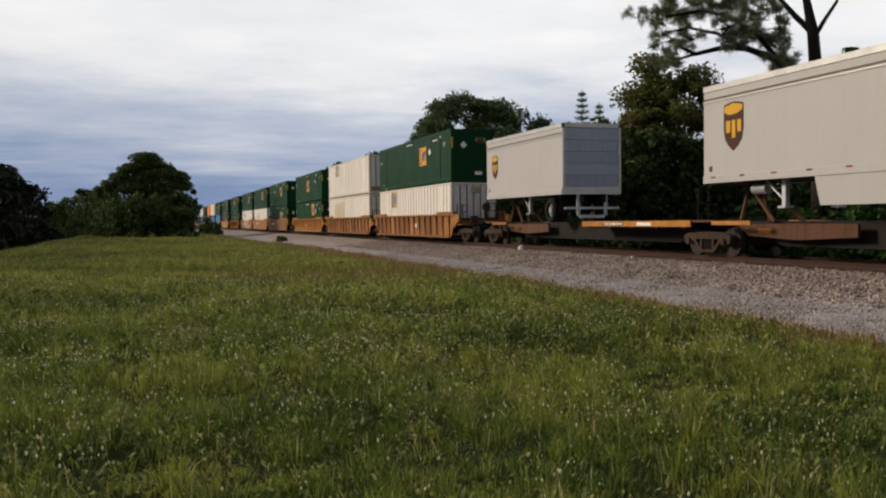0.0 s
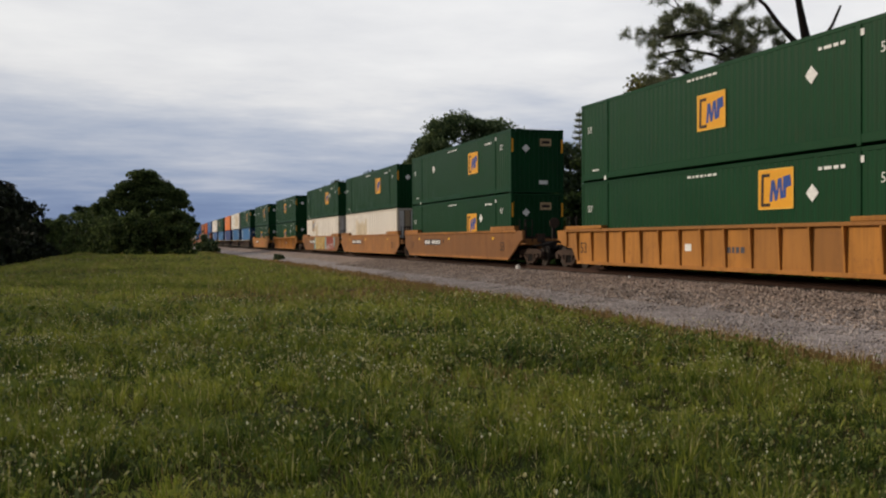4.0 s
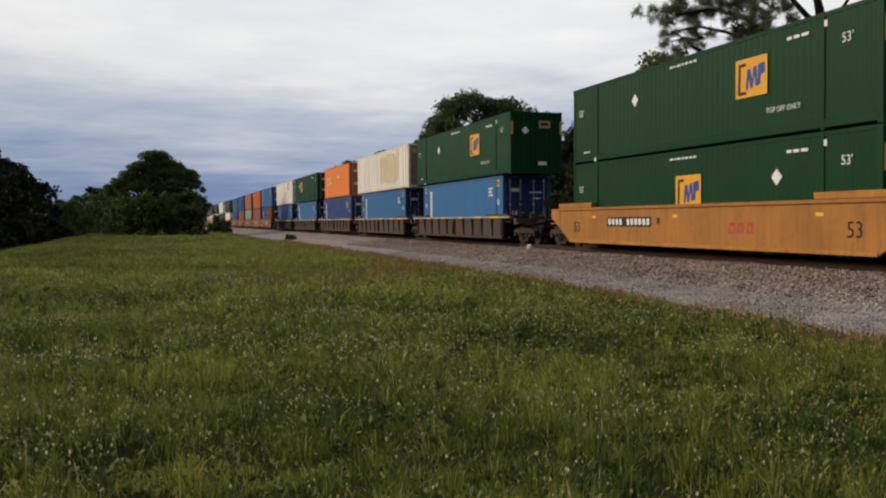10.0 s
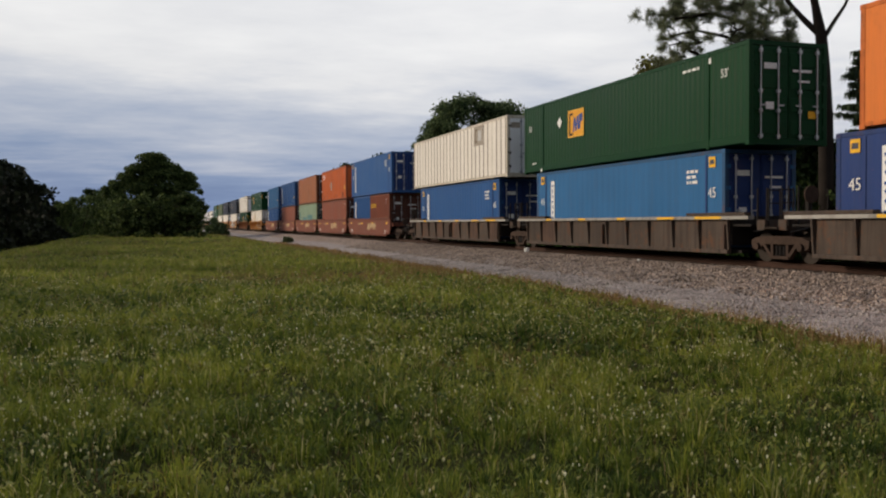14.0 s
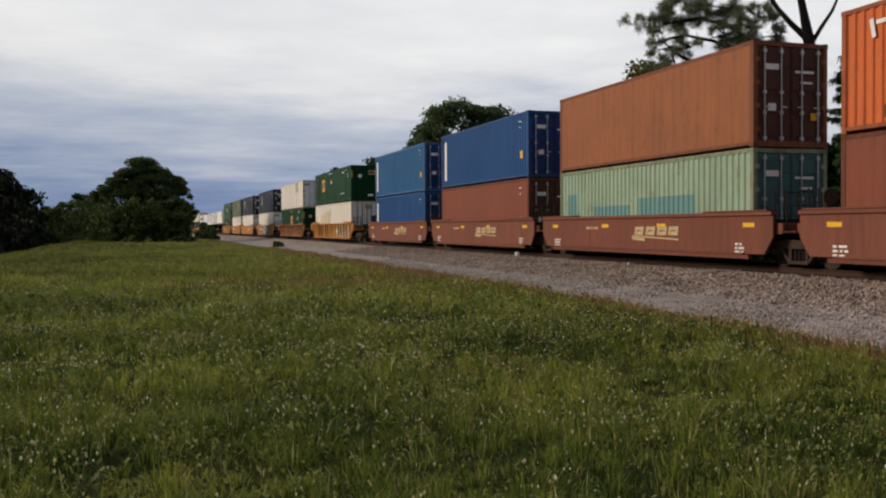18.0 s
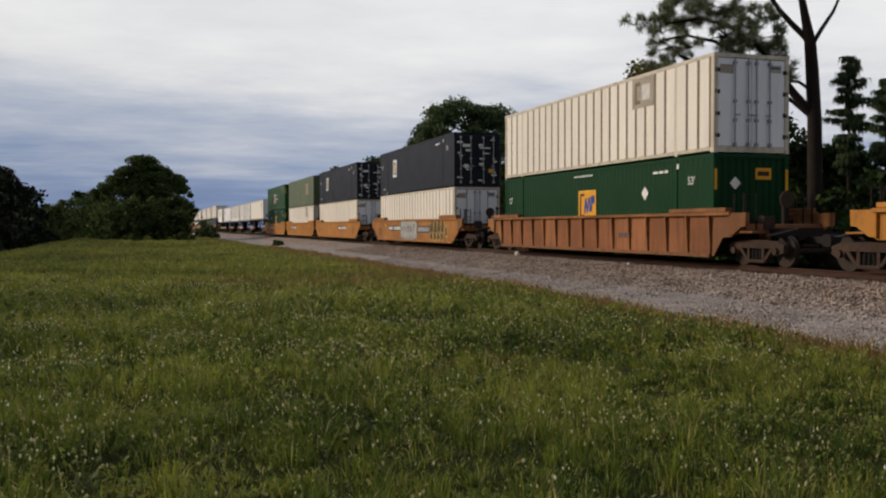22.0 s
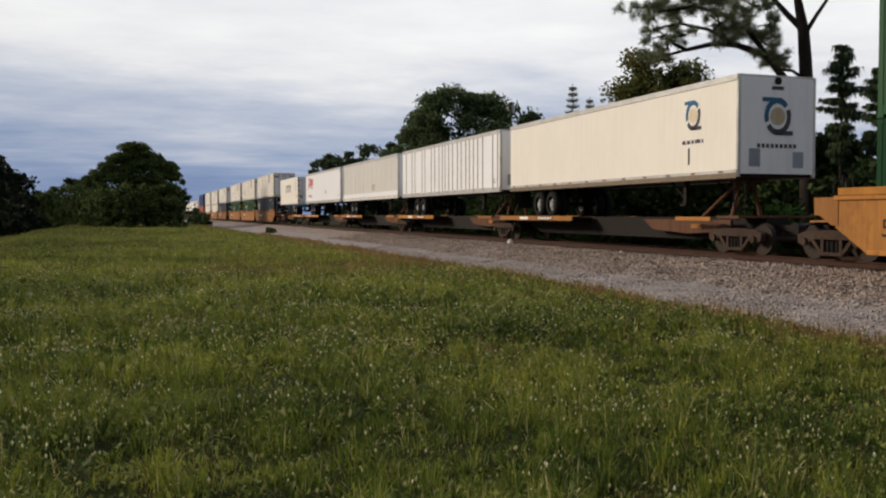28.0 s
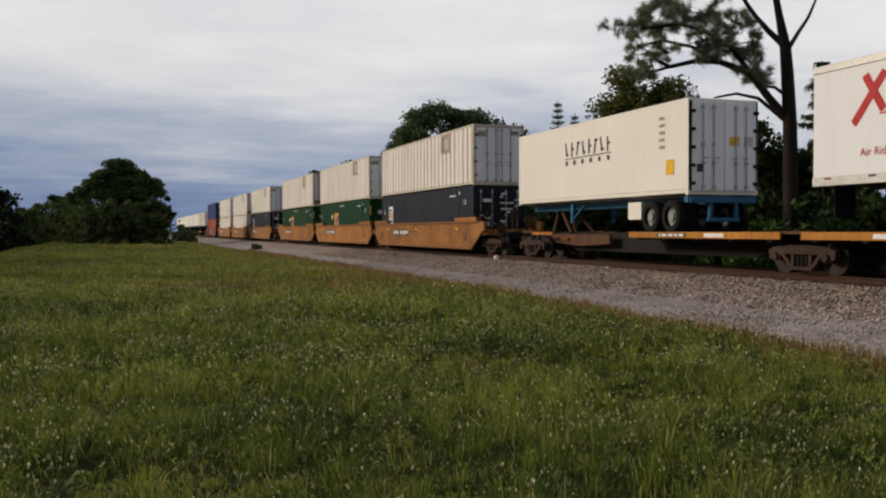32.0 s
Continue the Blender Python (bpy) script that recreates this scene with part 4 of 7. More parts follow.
def handrail():
    mb = MB()
    for x in (-1.22, -0.86):
        mb.tube([(x, 0, 1.0), (x, 0, 1.95), (x, 0.02, 2.0)], [0.022] * 3, 6)
    for z in (1.25, 1.6, 1.95):
        mb.tube([(-1.22, 0, z), (-0.86, 0, z)], [0.018] * 2, 6)
    return mb


def brake_stand():
    return MB().box(0.2, 0.34, -0.07, 0.07, 1.0, 1.9, 0.015)


CAR_KINDS = {"ribbed": ("faded yellow ribbed double-stack well car with rusty posts", "yellow"), "ribbed_new": ("yellow ribbed double-stack well car", "yellow_new"),
             "ribbed_mixed": ("yellow ribbed double-stack well car with brown patched panels", "yellow_new"),
             "ribbed_old": ("rust-stained yellow ribbed double-stack well car", "yellow_old"), "smooth": ("faded yellow smooth-sided double-stack well car", "yellow"),
             "smooth_new": ("golden yellow smooth-sided double-stack well car", "yellow_new"), "red": ("oxide-red smooth-sided double-stack well car", "car_red"),
             "grey": ("grimy dark grey ribbed double-stack well car", "car_grey")}


SMOOTH_PLATES = {452.16: 3.7, 475.81: -3.14, 514.71: 3.3, 157.18: 3.7}


def well_car(u, kind, feet, half, first, last, extra=()):
    """One platform of a stack car. half: from its middle to its truck centres; first, last: ends of the car."""
    label, mname = CAR_KINDS[kind]
    mat = M[mname]
    Lc = LENGTHS[feet] if feet != 40 else 12.4
    Lw = min(Lc + 2.1, half * 2 - 1.0)
    top = {"grey": 1.27, "red": 1.47}.get(kind, 1.54 if kind.startswith("smooth") else 1.50)
    c = thing("well_car", label + " on the track", "rail car", "well cars of the train")
    smooth = kind.startswith("smooth") or kind == "red"
    rise = 0.10 if kind == "grey" else 0.05 if kind == "red" else 0.18 if smooth else 0.12
    slope = 0.35 if kind == "red" else 1.0 if smooth else 0.25
    key = (kind, feet, round(half, 1))
    for s in (-1, 1):
        x = s * 1.43 if smooth else s * 1.385
        if smooth:
            part("side_plate", lambda: well_side(Lw, slope, top, 0.34 if kind == "red" else 0.22), mat, c, at=(x, 0, 0), key=key)
        else:
            nb = 14 if feet == 53 else 10
            bay = (Lw - 2.0) / nb
            pick = random.Random(int(u * 10))
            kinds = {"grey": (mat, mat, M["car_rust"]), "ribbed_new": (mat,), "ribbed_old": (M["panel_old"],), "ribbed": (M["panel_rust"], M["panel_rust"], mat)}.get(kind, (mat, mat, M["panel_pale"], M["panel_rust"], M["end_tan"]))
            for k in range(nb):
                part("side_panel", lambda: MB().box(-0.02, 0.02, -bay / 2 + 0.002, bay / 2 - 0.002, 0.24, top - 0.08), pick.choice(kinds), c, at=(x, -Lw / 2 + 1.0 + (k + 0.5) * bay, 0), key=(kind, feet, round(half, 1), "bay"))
            for e in (-1, 1) if kind != "grey" else ():
                part("end_panel", lambda: MB().prism([(0.0, top - 0.08), (0.0, 0.24), (0.12, 0.24), (0.55, 0.78), (1.0, 0.80), (1.0, top - 0.08)], 0, -0.02, 0.02), mat, c, at=pose(x, e * (Lw / 2 - 1.0), 0, 0, 0, 0 if e > 0 else 180), key=(kind, "end"))
        part("top_chord", lambda: MB().box(-0.10, 0.10, -Lw / 2, Lw / 2, top - 0.10, top, 0.012), M["grey_chord"] if kind == "grey" else mat, c, at=(s * 1.42, 0, 0), key=key)
        part("bottom_chord", lambda: MB().box(-0.06, 0.06, -Lw / 2 + 1.0, Lw / 2 - 1.0, 0.20, 0.31, 0.01), mat, c, at=(s * (1.43 if not smooth else 1.42), 0, 0), key=key)
        for e in (-1, 1):
            part("top_plate", lambda: MB().box(-0.11, 0.11, -1.45, 1.45, top + 0.004, top + rise, 0.012), mat, c, at=(s * 1.42, e * (Lw / 2 - 1.6), 0), key=key)
        if not smooth:
            n = 15 if feet == 53 else 11
            for k in range(n):
                y = -Lw / 2 + 1.0 + k * (Lw - 2.0) / (n - 1)
                part("side_post", lambda: well_ring(0, top, 0.115), mat, c, at=(-1.405, y, 0) if s < 0 else pose(1.405, y, 0, 0, 0, 180), key=(kind, top))
    part("floor", lambda: well_floor(Lw - 1.4), M["steel"], c, key=key)
    for s in (-1, 1):
        part("end_sill", lambda: MB().box(-1.34, 1.34, -0.16, 0.16, 0.88, 1.16, 0.02).box(-0.5, 0.5, -0.2, 0.2, 0.70, 0.90, 0.02), mat, c, at=(0, s * (half - 0.42), 0), key=(kind, "sill"))
        part("end_step", lambda: MB().box(-0.2, 0.2, -0.28, 0.28, -0.02, 0.02, 0.005), mat, c, at=(-1.22, s * (half + 0.05), 0.94), key=(kind, "step"))
        for x in (-1.3, -1.0, 1.0, 1.3):
            part("end_post", lambda: MB().tube([(0, 0, 1.0), (0, 0, 1.5), (0, 0, 2.02)], [0.03, 0.028, 0.026], 6), M["steel"], c, at=(x, s * (half - 0.62), 0), key="end_post")
        # near-black deck colour keeps the gap between the cars dark
        part("end_deck", lambda: end_deck(Lw / 2 - 1.05, half + 0.9), M["steel"], c, at=pose(0, 0, 0, 0, 0, 0 if s > 0 else 180), key=key)
        part("handrail", handrail, M["steel"], c, at=pose(0, s * (half - 0.25), 0), key="handrail")
    part("brake_stand", brake_stand, M["steel"], c, at=(0, -half + 0.5, 0), key="brake")
    part("brake_wheel", lambda: MB().disc(0.27, -0.1, 1.85, 0.24, 0.02, 1, 14), M["truck"], c, at=(0, -half + 0.5, 0), key="brake")
    part("valve_box", lambda: MB().box(-0.62, -0.25, -0.14, 0.14, 1.0, 1.38, 0.02), M["truck"], c, at=(0, -half + 0.35, 0), key="valve")
    truck(c, -half)
    for e, free in ((-1, first), (1, last)):
        if free and feet == 53:
            for x in (-1.42, 1.42):
                part("end_bracket", lambda: MB().prism([(-0.1, top - 0.03), (-0.1, 0.84), (0.12, 0.86), (0.5, 1.08), (0.68, 1.10), (0.70, top - 0.03)], 0, -0.06, 0.06), mat, c, at=pose(x, e * Lw / 2, 0, 0, 0, 0 if e > 0 else 180), key=(kind, "bracket"))
    if last:
        truck(c, half)
        coupler(c, half + 0.8, 1)
    if first:
        coupler(c, -half - 0.8, -1)
    xs = -1.465 if smooth else -1.410
    if kind == "grey":
        for a, b in ((2.2, 1.6), (-0.9, -1.5), (-3.6, -4.6), (-5.75, -7.1), (5.2, 4.7)):
            mark(c, -1.523, (a + b) / 2, top - 0.045, a - b, 0.075, "reflector", "reflector")
        for k in (0.3, -7.2):
            part("rail_clip", lambda: MB().box(-0.05, 0.05, -0.05, 0.05, 0.28, 0.98, 0.01), M["car_rust"], c, "worn rusty side post", at=(-1.46, k, top - 1.22), key="clip")
    elif smooth and kind != "red":
        py = SMOOTH_PLATES.get(u, 3.4)
        mark(c, xs, py, 1.0, 3.1, 0.33, "sign_black", "number_plate", "black plate with white car number")
        for k in range(11):
            if k != 4:
                mark(c, xs - 0.004, py + 1.35 - 0.27 * k, 1.0, 0.17, 0.21, "sign_white", tilt=-12)
        mark(c, xs, py + 2.0 if py < 0 else py - 2.0, 1.03, 0.16, 0.2, "sign_black")
        lettering("53", 0.56, M["sign_black"], c, (xs - 0.004, Lw / 2 - 1.4, 0.62))
        if not extra:
            lettering("53", 0.56, M["sign_black"], c, (xs - 0.004, -Lw / 2 + 2.0, 0.62))
        for k in range(3 if kind == "smooth_new" else 0):
            part("logo_mark", lambda: MB().prism([(0.16, -0.15), (0.13, 0.16), (-0.16, 0.16), (-0.13, -0.15)], 0, -0.002, 0.002), M["spray_red"], c, at=(xs, -2.6 - 0.42 * k, 0.82), key="red_block")
            mark(c, xs - 0.003, -2.6 - 0.42 * k, 0.80, 0.14, 0.14, "yellow_new", "logo_mark")
        for k in (-6.2, 0.4, 6.0):
            mark(c, xs, k, 1.18, 0.28, 0.1, "reflector", "reflector")
    elif kind == "red":
        for k in (-Lw / 2 + 1.0, -1.8, 1.9, Lw / 2 - 1.2):
            mark(c, xs, k, 1.12, 0.5, 0.12, "reflector", "reflector")
        words(c, xs, 2.9, 1.05, 0.9, 0.09, "cream_sign", int(u))
        for k, a in enumerate((-0.45, -1.15, -1.85, -2.5)):
            part("logo_mark", lambda: MB().prism([(0.30, -0.13), (0.24, 0.14), (-0.30, 0.14), (-0.24, -0.13)], 0, -0.002, 0.002), M["cream_sign"], c, at=(xs, a, 0.95), key="slant")
            mark(c, xs - 0.003, a - 0.02, 0.955, 0.30, 0.035, "car_red", "logo_mark")
        mark(c, xs, -1.4, 0.74, 2.8, 0.045, "cream_sign", "logo_mark", tilt=2)
        mark(c, xs, -0.4, 0.69, 0.8, 0.09, "cream_sign", "logo_mark", tilt=3)
        words(c, xs, Lw / 2 - 1.4, 0.6, 0.5, 0.06, "sign_white", int(u) + 1, 3)
        words(c, xs, -Lw / 2 + 1.4, 0.6, 0.4, 0.06, "sign_white", int(u) + 2, 3)
        part("bottom_lip", lambda: MB().box(-1.50, -1.44, -Lw / 2 + 1.2, Lw / 2 - 1.2, 0.31, 0.37, 0.01), M["car_red"], c, key=key)
    else:
        words(c, xs, -2.4 + 0.8 * math.sin(u * 3), 0.8, 0.9, 0.17, "sign_dark", int(u))
        if kind == "ribbed_mixed":
            lettering("53", 0.56, M["sign_black"], c, (xs - 0.004, -3.78, 0.62))
            mark(c, xs, -2.5, 0.84, 0.9, 0.3, "sign_white", "stencil_panel", "torn white stencil panel")
            mark(c, xs, -6.35, 0.62, 0.5, 0.34, "spray_grey", "stencil_panel")
            mark(c, xs - 0.003, -6.45, 0.62, 0.2, 0.2, "sign_dark", "stencil_panel")
        elif kind in ("ribbed", "ribbed_new"):
            lettering("53", 0.56, M["sign_black"], c, (xs - 0.004, Lw / 2 - 1.15, 0.62))
            mark(c, xs, 1.6 * math.sin(u), 0.86, 0.34, 0.22, "sign_white", "stencil_panel")
    for e in extra:
        e(c, xs)
    return rolling(c, u)


def oval(c, x, y, z, w, h, mat, tilt=0.0, name="spray_mark"):
    """A flat sprayed oval."""
    m = Matrix.Translation((x, y, z)) @ Matrix.Rotation(radians(tilt), 4, "X") @ Matrix.Diagonal((1, w, h, 1))
    return part(name, lambda: MB().disc(0, 0, 0, 0.5, 0.002, 0, 16), M[mat], c, at=m, key="oval")


def strokes(lines, width, thick=0.002):
    """Flat thick strokes along broken lines of (y, z) points, facing -x."""
    mb = MB()
    for k, line in enumerate(lines):
        for j in range(len(line) - 1):
            p, q = Vector(line[j]), Vector(line[j + 1])
            d = (q - p).normalized()
            n = Vector((-d.y, d.x)) * width / 2
            p, q = p - d * width * 0.35, q + d * width * 0.35
            e = 0.0004 * (j + 3 * k)
            mb.prism([tuple(p + n * 0.6 - d * width * 0.15), tuple(p + n), tuple(q + n), tuple(q + n * 0.6 + d * width * 0.15), tuple(q - n), tuple(p - n)], 0, -thick - e, thick - e)
    return mb


LETTERS = [[[(0.38, 0.95), (0.05, 0.80), (0.30, 0.52), (0.02, 0.24), (0.42, 0.04)], [(0.1, 0.95), (0.12, 0.1)]], [[(0.04, 1.0), (0.20, 0.35), (0.10, 0.0)], [(0.46, 0.98), (0.20, 0.5), (0.48, 0.30), (0.30, 0.0)]],
           [[(0.04, 0.92), (0.42, 0.80), (0.10, 0.52), (0.44, 0.34), (0.06, 0.06)]], [[(0.08, 0.98), (0.30, 0.62), (0.04, 0.34), (0.26, 0.02)], [(0.44, 0.96), (0.38, 0.4), (0.46, 0.1)]],
           [[(0.0, 0.80), (0.26, 0.98), (0.50, 0.82), (0.30, 0.40), (0.34, 0.0)]]]


def sprayed(c, x, y, z, w, h, which, fill, line, fat):
    """One block letter: a dark edge with a fatter fill over it."""
    lines = [[(y - a / 0.5 * w, z + b * h) for a, b in l] for l in LETTERS[which % 5]]
    p = part("spray_edge", strokes(lines, fat + 0.09), M[line], c)
    part("spray_mark", strokes([[(a + 0.02, b + 0.015) for a, b in l] for l in lines], fat).shift(x=-0.006), M[fill], c).matrix_basis = pose(x, 0, 0)
    p.matrix_basis = pose(x, 0, 0)


def graffiti_big(c, x):
    """Colourful sprayed lettering that cannot be read."""
    mark(c, x, 2.30, 0.88, 0.5, 1.2, "sign_teal", "spray_mark")
    oval(c, x - 0.001, 2.62, 1.1, 0.4, 0.5, "sign_teal")
    oval(c, x - 0.001, 2.62, 0.5, 0.4, 0.5, "sign_teal")
    mark(c, x, -0.35, 0.86, 4.9, 1.05, "panel_pale", "spray_mark", "ochre background of a sprayed tag")
    for k in range(5):
        sprayed(c, x - 0.004, 2.05 - k * 1.0, 0.36, 0.80, 1.08, k, "spray_yellow", "sign_dark" if k % 2 else "spray_brown", 0.25)
    mark(c, x - 0.002, -3.1, 0.88, 0.7, 1.2, "sign_teal", "spray_mark", tilt=-10)
    mark(c, x - 0.006, -3.25, 0.8, 0.07, 1.1, "sign_white", "spray_mark", tilt=-14)
    mark(c, x - 0.004, -5.15, 0.89, 3.5, 1.24, "spray_brick", "spray_mark", "brick-red field of a sprayed tag")
    r = random.Random(8)
    lines = []
    for k in range(9):
        a, b = -3.7 - 0.38 * k, r.uniform(0.45, 0.95)
        lines.append([(a, b), (a - r.uniform(0.1, 0.25), b + r.uniform(-0.25, 0.25)), (a - r.uniform(0.0, 0.3), b + r.uniform(0.1, 0.4))])
        if k % 2:
            lines.append([(a, 0.28), (a + 0.18, 0.62)])
    part("spray_mark", strokes(lines, 0.045), M["sign_white"], c, "thin white spray strokes").matrix_basis = pose(x - 0.012, 0, 0)
    mark(c, x - 0.003, -7.05, 0.98, 0.5, 0.9, "sign_teal", "spray_mark", tilt=12)
    mark(c, x - 0.006, -7.0, 1.25, 0.7, 0.05, "sign_white", "spray_mark", tilt=25)


def blob(y0, y1, z0, z1, n, seed, grow=0.0):
    """Outline of a puffy sprayed shape."""
    r = random.Random(seed)
    ring = []
    for k in range(4 * n):
        t = 2 * math.pi * k / (4 * n)
        e = 1 + 0.05 * abs(math.sin(t * n * 0.5)) + r.uniform(-0.015, 0.015)
        c, s = math.cos(t), math.sin(t)
        ring.append(((y0 + y1) / 2 + ((y1 - y0) / 2 + grow) * e * math.copysign(abs(c) ** 0.35, c), (z0 + z1) / 2 + ((z1 - z0) / 2 + grow) * e * math.copysign(abs(s) ** 0.45, s)))
    return ring


def graffiti_grey(c, x):
    part("spray_edge", MB().prism(blob(-1.45, 2.1, 0.31, 1.50, 12, 4, 0.05), 0, -0.002, 0.002), M["sign_dark"], c).matrix_basis = pose(x, 0, 0)
    part("spray_mark", MB().prism(blob(-1.45, 2.1, 0.31, 1.50, 12, 4), 0, -0.006, -0.003), M["spray_grey"], c, "pale grey puffy sprayed lettering").matrix_basis = pose(x, 0, 0)
    for k in range(5):
        q = random.Random(60 + k)
        lines = [[(1.9 - k * 0.66 - q.uniform(0, 0.5), 0.68 + q.uniform(0, 0.55)) for _ in range(4)], [(1.8 - k * 0.66, 1.22), (1.85 - k * 0.66, 0.7)]]
        part("spray_mark", strokes(lines, 0.05), M["sign_dark"], c).matrix_basis = pose(x - 0.009, 0, 0)
        part("spray_mark", lambda: arc(0.27, 0.31, 185, 355, 0.002, 12, 1.15), M["sign_dark"], c, at=pose(x - 0.009, 1.72 - k * 0.66, 0.62), key="scallop")
    for k in range(4):
        y = -4.55 - k * 0.66
        oval(c, x - 0.003, y, 0.98, 0.70, 1.08, "spray_yellow", 8)
        oval(c, x - 0.007, y, 0.98, 0.60, 0.98, "spray_brown", 8)
        oval(c, x - 0.011, y + 0.04, 0.55, 0.56, 0.52, "spray_yellow")
        oval(c, x - 0.015, y + 0.04, 0.55, 0.46, 0.42, "spray_brown")
    oval(c, x - 0.004, -7.2, 0.84, 0.42, 0.7, "spray_yellow")
    oval(c, x - 0.008, -7.2, 0.84, 0.30, 0.55, "spray_brown")
    mark(c, x, -2.9, 0.94, 2.6, 0.42, "sign_dark", "number_plate", "dark faded number plate")
    words(c, x - 0.004, -2.9, 0.94, 2.2, 0.24, "spray_grey", 5)


def spine_side(Lt):
    """Deep middle sill with sloping ends."""
    return MB().prism([(-Lt / 2 - 0.5, 1.02), (-Lt / 2 - 0.5, 0.72), (-Lt / 2 + 1.3, 0.72), (-Lt / 2 + 2.6, 0.34), (Lt / 2 - 2.6, 0.34), (Lt / 2 - 1.3, 0.72), (Lt / 2 + 0.5, 0.72), (Lt / 2 + 0.5, 1.02)], 0, -0.36, 0.36)


def hitch():
    mb = MB()
    for s in (-1, 1):
        mb.tube([(s * 0.5, 0.0, 1.0), (s * 0.22, 0.0, 2.1)], [0.07, 0.05], 6)
        mb.tube([(s * 0.5, 1.5, 1.0), (s * 0.25, 0.05, 2.05)], [0.06, 0.05], 6)
    mb.box(-0.45, 0.45, -0.35, 0.3, 2.06, 2.14, 0.02)
    return mb


def spine_car(u0, u1, wheels_at, first=False, last=False, colour="spine", edge="yellow_new"):
    """One skeleton platform for road trailers between the trucks at u0 and u1; wheels_at: +1 if the trailer's wheels stand at the far end."""
    Lt, u = u1 - u0, (u0 + u1) / 2
    c = thing("spine_car", "rusty brown skeleton rail car with yellow-edged wheel decks", "rail car", "spine cars of the train")
    key = round(Lt, 1)
    # near-black: the shadow behind the brown brackets is put into the sill's colour
    part("centre_sill", lambda: spine_side(Lt), M["steel"], c, key=key)
    a = wheels_at
    for s in (-1, 1):
        part("wheel_deck", lambda: MB().box(-0.42, 0.42, -3.6, 3.6, 0.93, 1.0, 0.01), M["steel"], c, at=(s * 0.92, a * (Lt / 2 - 4.0), 0), key="deck")
        part("deck_edge", lambda: MB().box(-0.03, 0.03, -3.62, 3.62, 0.86, 1.05, 0.008), M[edge], c, "worn yellow deck edge", at=(s * 1.37, a * (Lt / 2 - 4.0), 0), key="edge")
        part("side_step", lambda: MB().box(-0.05, 0.05, -0.9, 0.9, 0.92, 1.04, 0.01), M[edge], c, at=(s * 1.33, -a * (Lt / 2 - 1.6), 0), key="step")
        part("bracket", lambda: MB().prism([(-2.6, 0.95), (-2.6, 0.62), (-0.4, 0.52), (1.6, 0.62), (2.2, 0.95)], 0, -0.04, 0.04), M[colour], c, at=(s * 0.72, -a * (Lt / 2 - 3.2), 0), key="bracket")
    for k in range(5):
        part("cross_bearer", lambda: MB().box(-1.36, 1.36, -0.08, 0.08, 0.80, 0.93, 0.01), M["steel"], c, at=(0, a * (Lt / 2 - 4.0) - 3.2 + k * 1.6, 0), key="bearer")
    part("end_platform", lambda: MB().box(-1.3, 1.3, -0.5, 0.5, 1.0, 1.07, 0.01), M[colour], c, at=(0, -Lt / 2, 0), key="plat")
    part("end_platform", lambda: MB().box(-1.3, 1.3, -0.5, 0.5, 1.0, 1.07, 0.01), M[colour], c, at=(0, Lt / 2 - 0.1, 0), key="plat")
    part("hitch", hitch, M[colour], c, "rust-brown trailer hitch stand", at=pose(0, -a * (Lt / 2 - 0.9), 0, 0, 0, 0 if a > 0 else 180), key="hitch")
    part("handrail", handrail, M["steel"], c, at=pose(0, -a * (Lt / 2 + 0.2), 0), key="handrail")
    mark(c, -1.405, a * (Lt / 2 - 3.1), 0.955, 0.9, 0.11, "sign_white", "number_plate")
    mark(c, -1.405, a * (Lt / 2 - 5.2), 0.955, 1.5, 0.11, "sign_black", "number_plate")
    words(c, -1.409, a * (Lt / 2 - 5.2), 0.955, 1.3, 0.08, "sign_white", int(u))
    mark(c, -0.77, -a * (Lt / 2 - 2.3), 0.75, 0.55, 0.14, edge)
    truck(c, -Lt / 2)
    if first:
        coupler(c, -Lt / 2 - 0.5, -1)
    if last:
        truck(c, Lt / 2)
        coupler(c, Lt / 2 + 0.5, 1)
    return rolling(c, u)


def tyre():
    mb = MB()
    prof = [(-0.13, 0.30), (-0.14, 0.44), (-0.10, 0.505), (0.10, 0.505), (0.14, 0.44), (0.13, 0.30)]
    n = 22
    i = len(mb.v)
    for k in range(n):
        a = 2 * math.pi * k / n
        for x, r in prof:
            mb.v.append((x, r * math.cos(a), r * math.sin(a)))
    w = len(prof)
    for k in range(n):
        for j in range(w - 1):
            a, b = i + k * w + j, i + ((k + 1) % n) * w + j
            mb.f.append((a, b, b + 1, a + 1))
    return mb


def rim():
    mb = MB().disc(0.02, 0, 0, 0.30, 0.05, 0, 20).disc(-0.06, 0, 0, 0.14, 0.05, 0, 12)
    for k in range(8):
        mb.disc(-0.045, 0.2 * math.cos(k * 0.785), 0.2 * math.sin(k * 0.785), 0.028, 0.02, 0, 6)
    return mb


def road_wheels(c, y, z=1.52):
    for s in (-1, 1):
        for off in (0, 0.34):
            w = part("road_wheel", tyre, M["rubber"], c, at=pose(s * (1.12 - off), y, z, 0, 0, 0 if s < 0 else 180), key="tyre", smooth=True)
            part("rim", rim, M["rim"], w, "pale steel rim", key="rim")


def trailer_box(L, H, W):
    mb = MB().box(-W, W, -L / 2, L / 2, 0.17, H - 0.09, 0.03)
    return mb


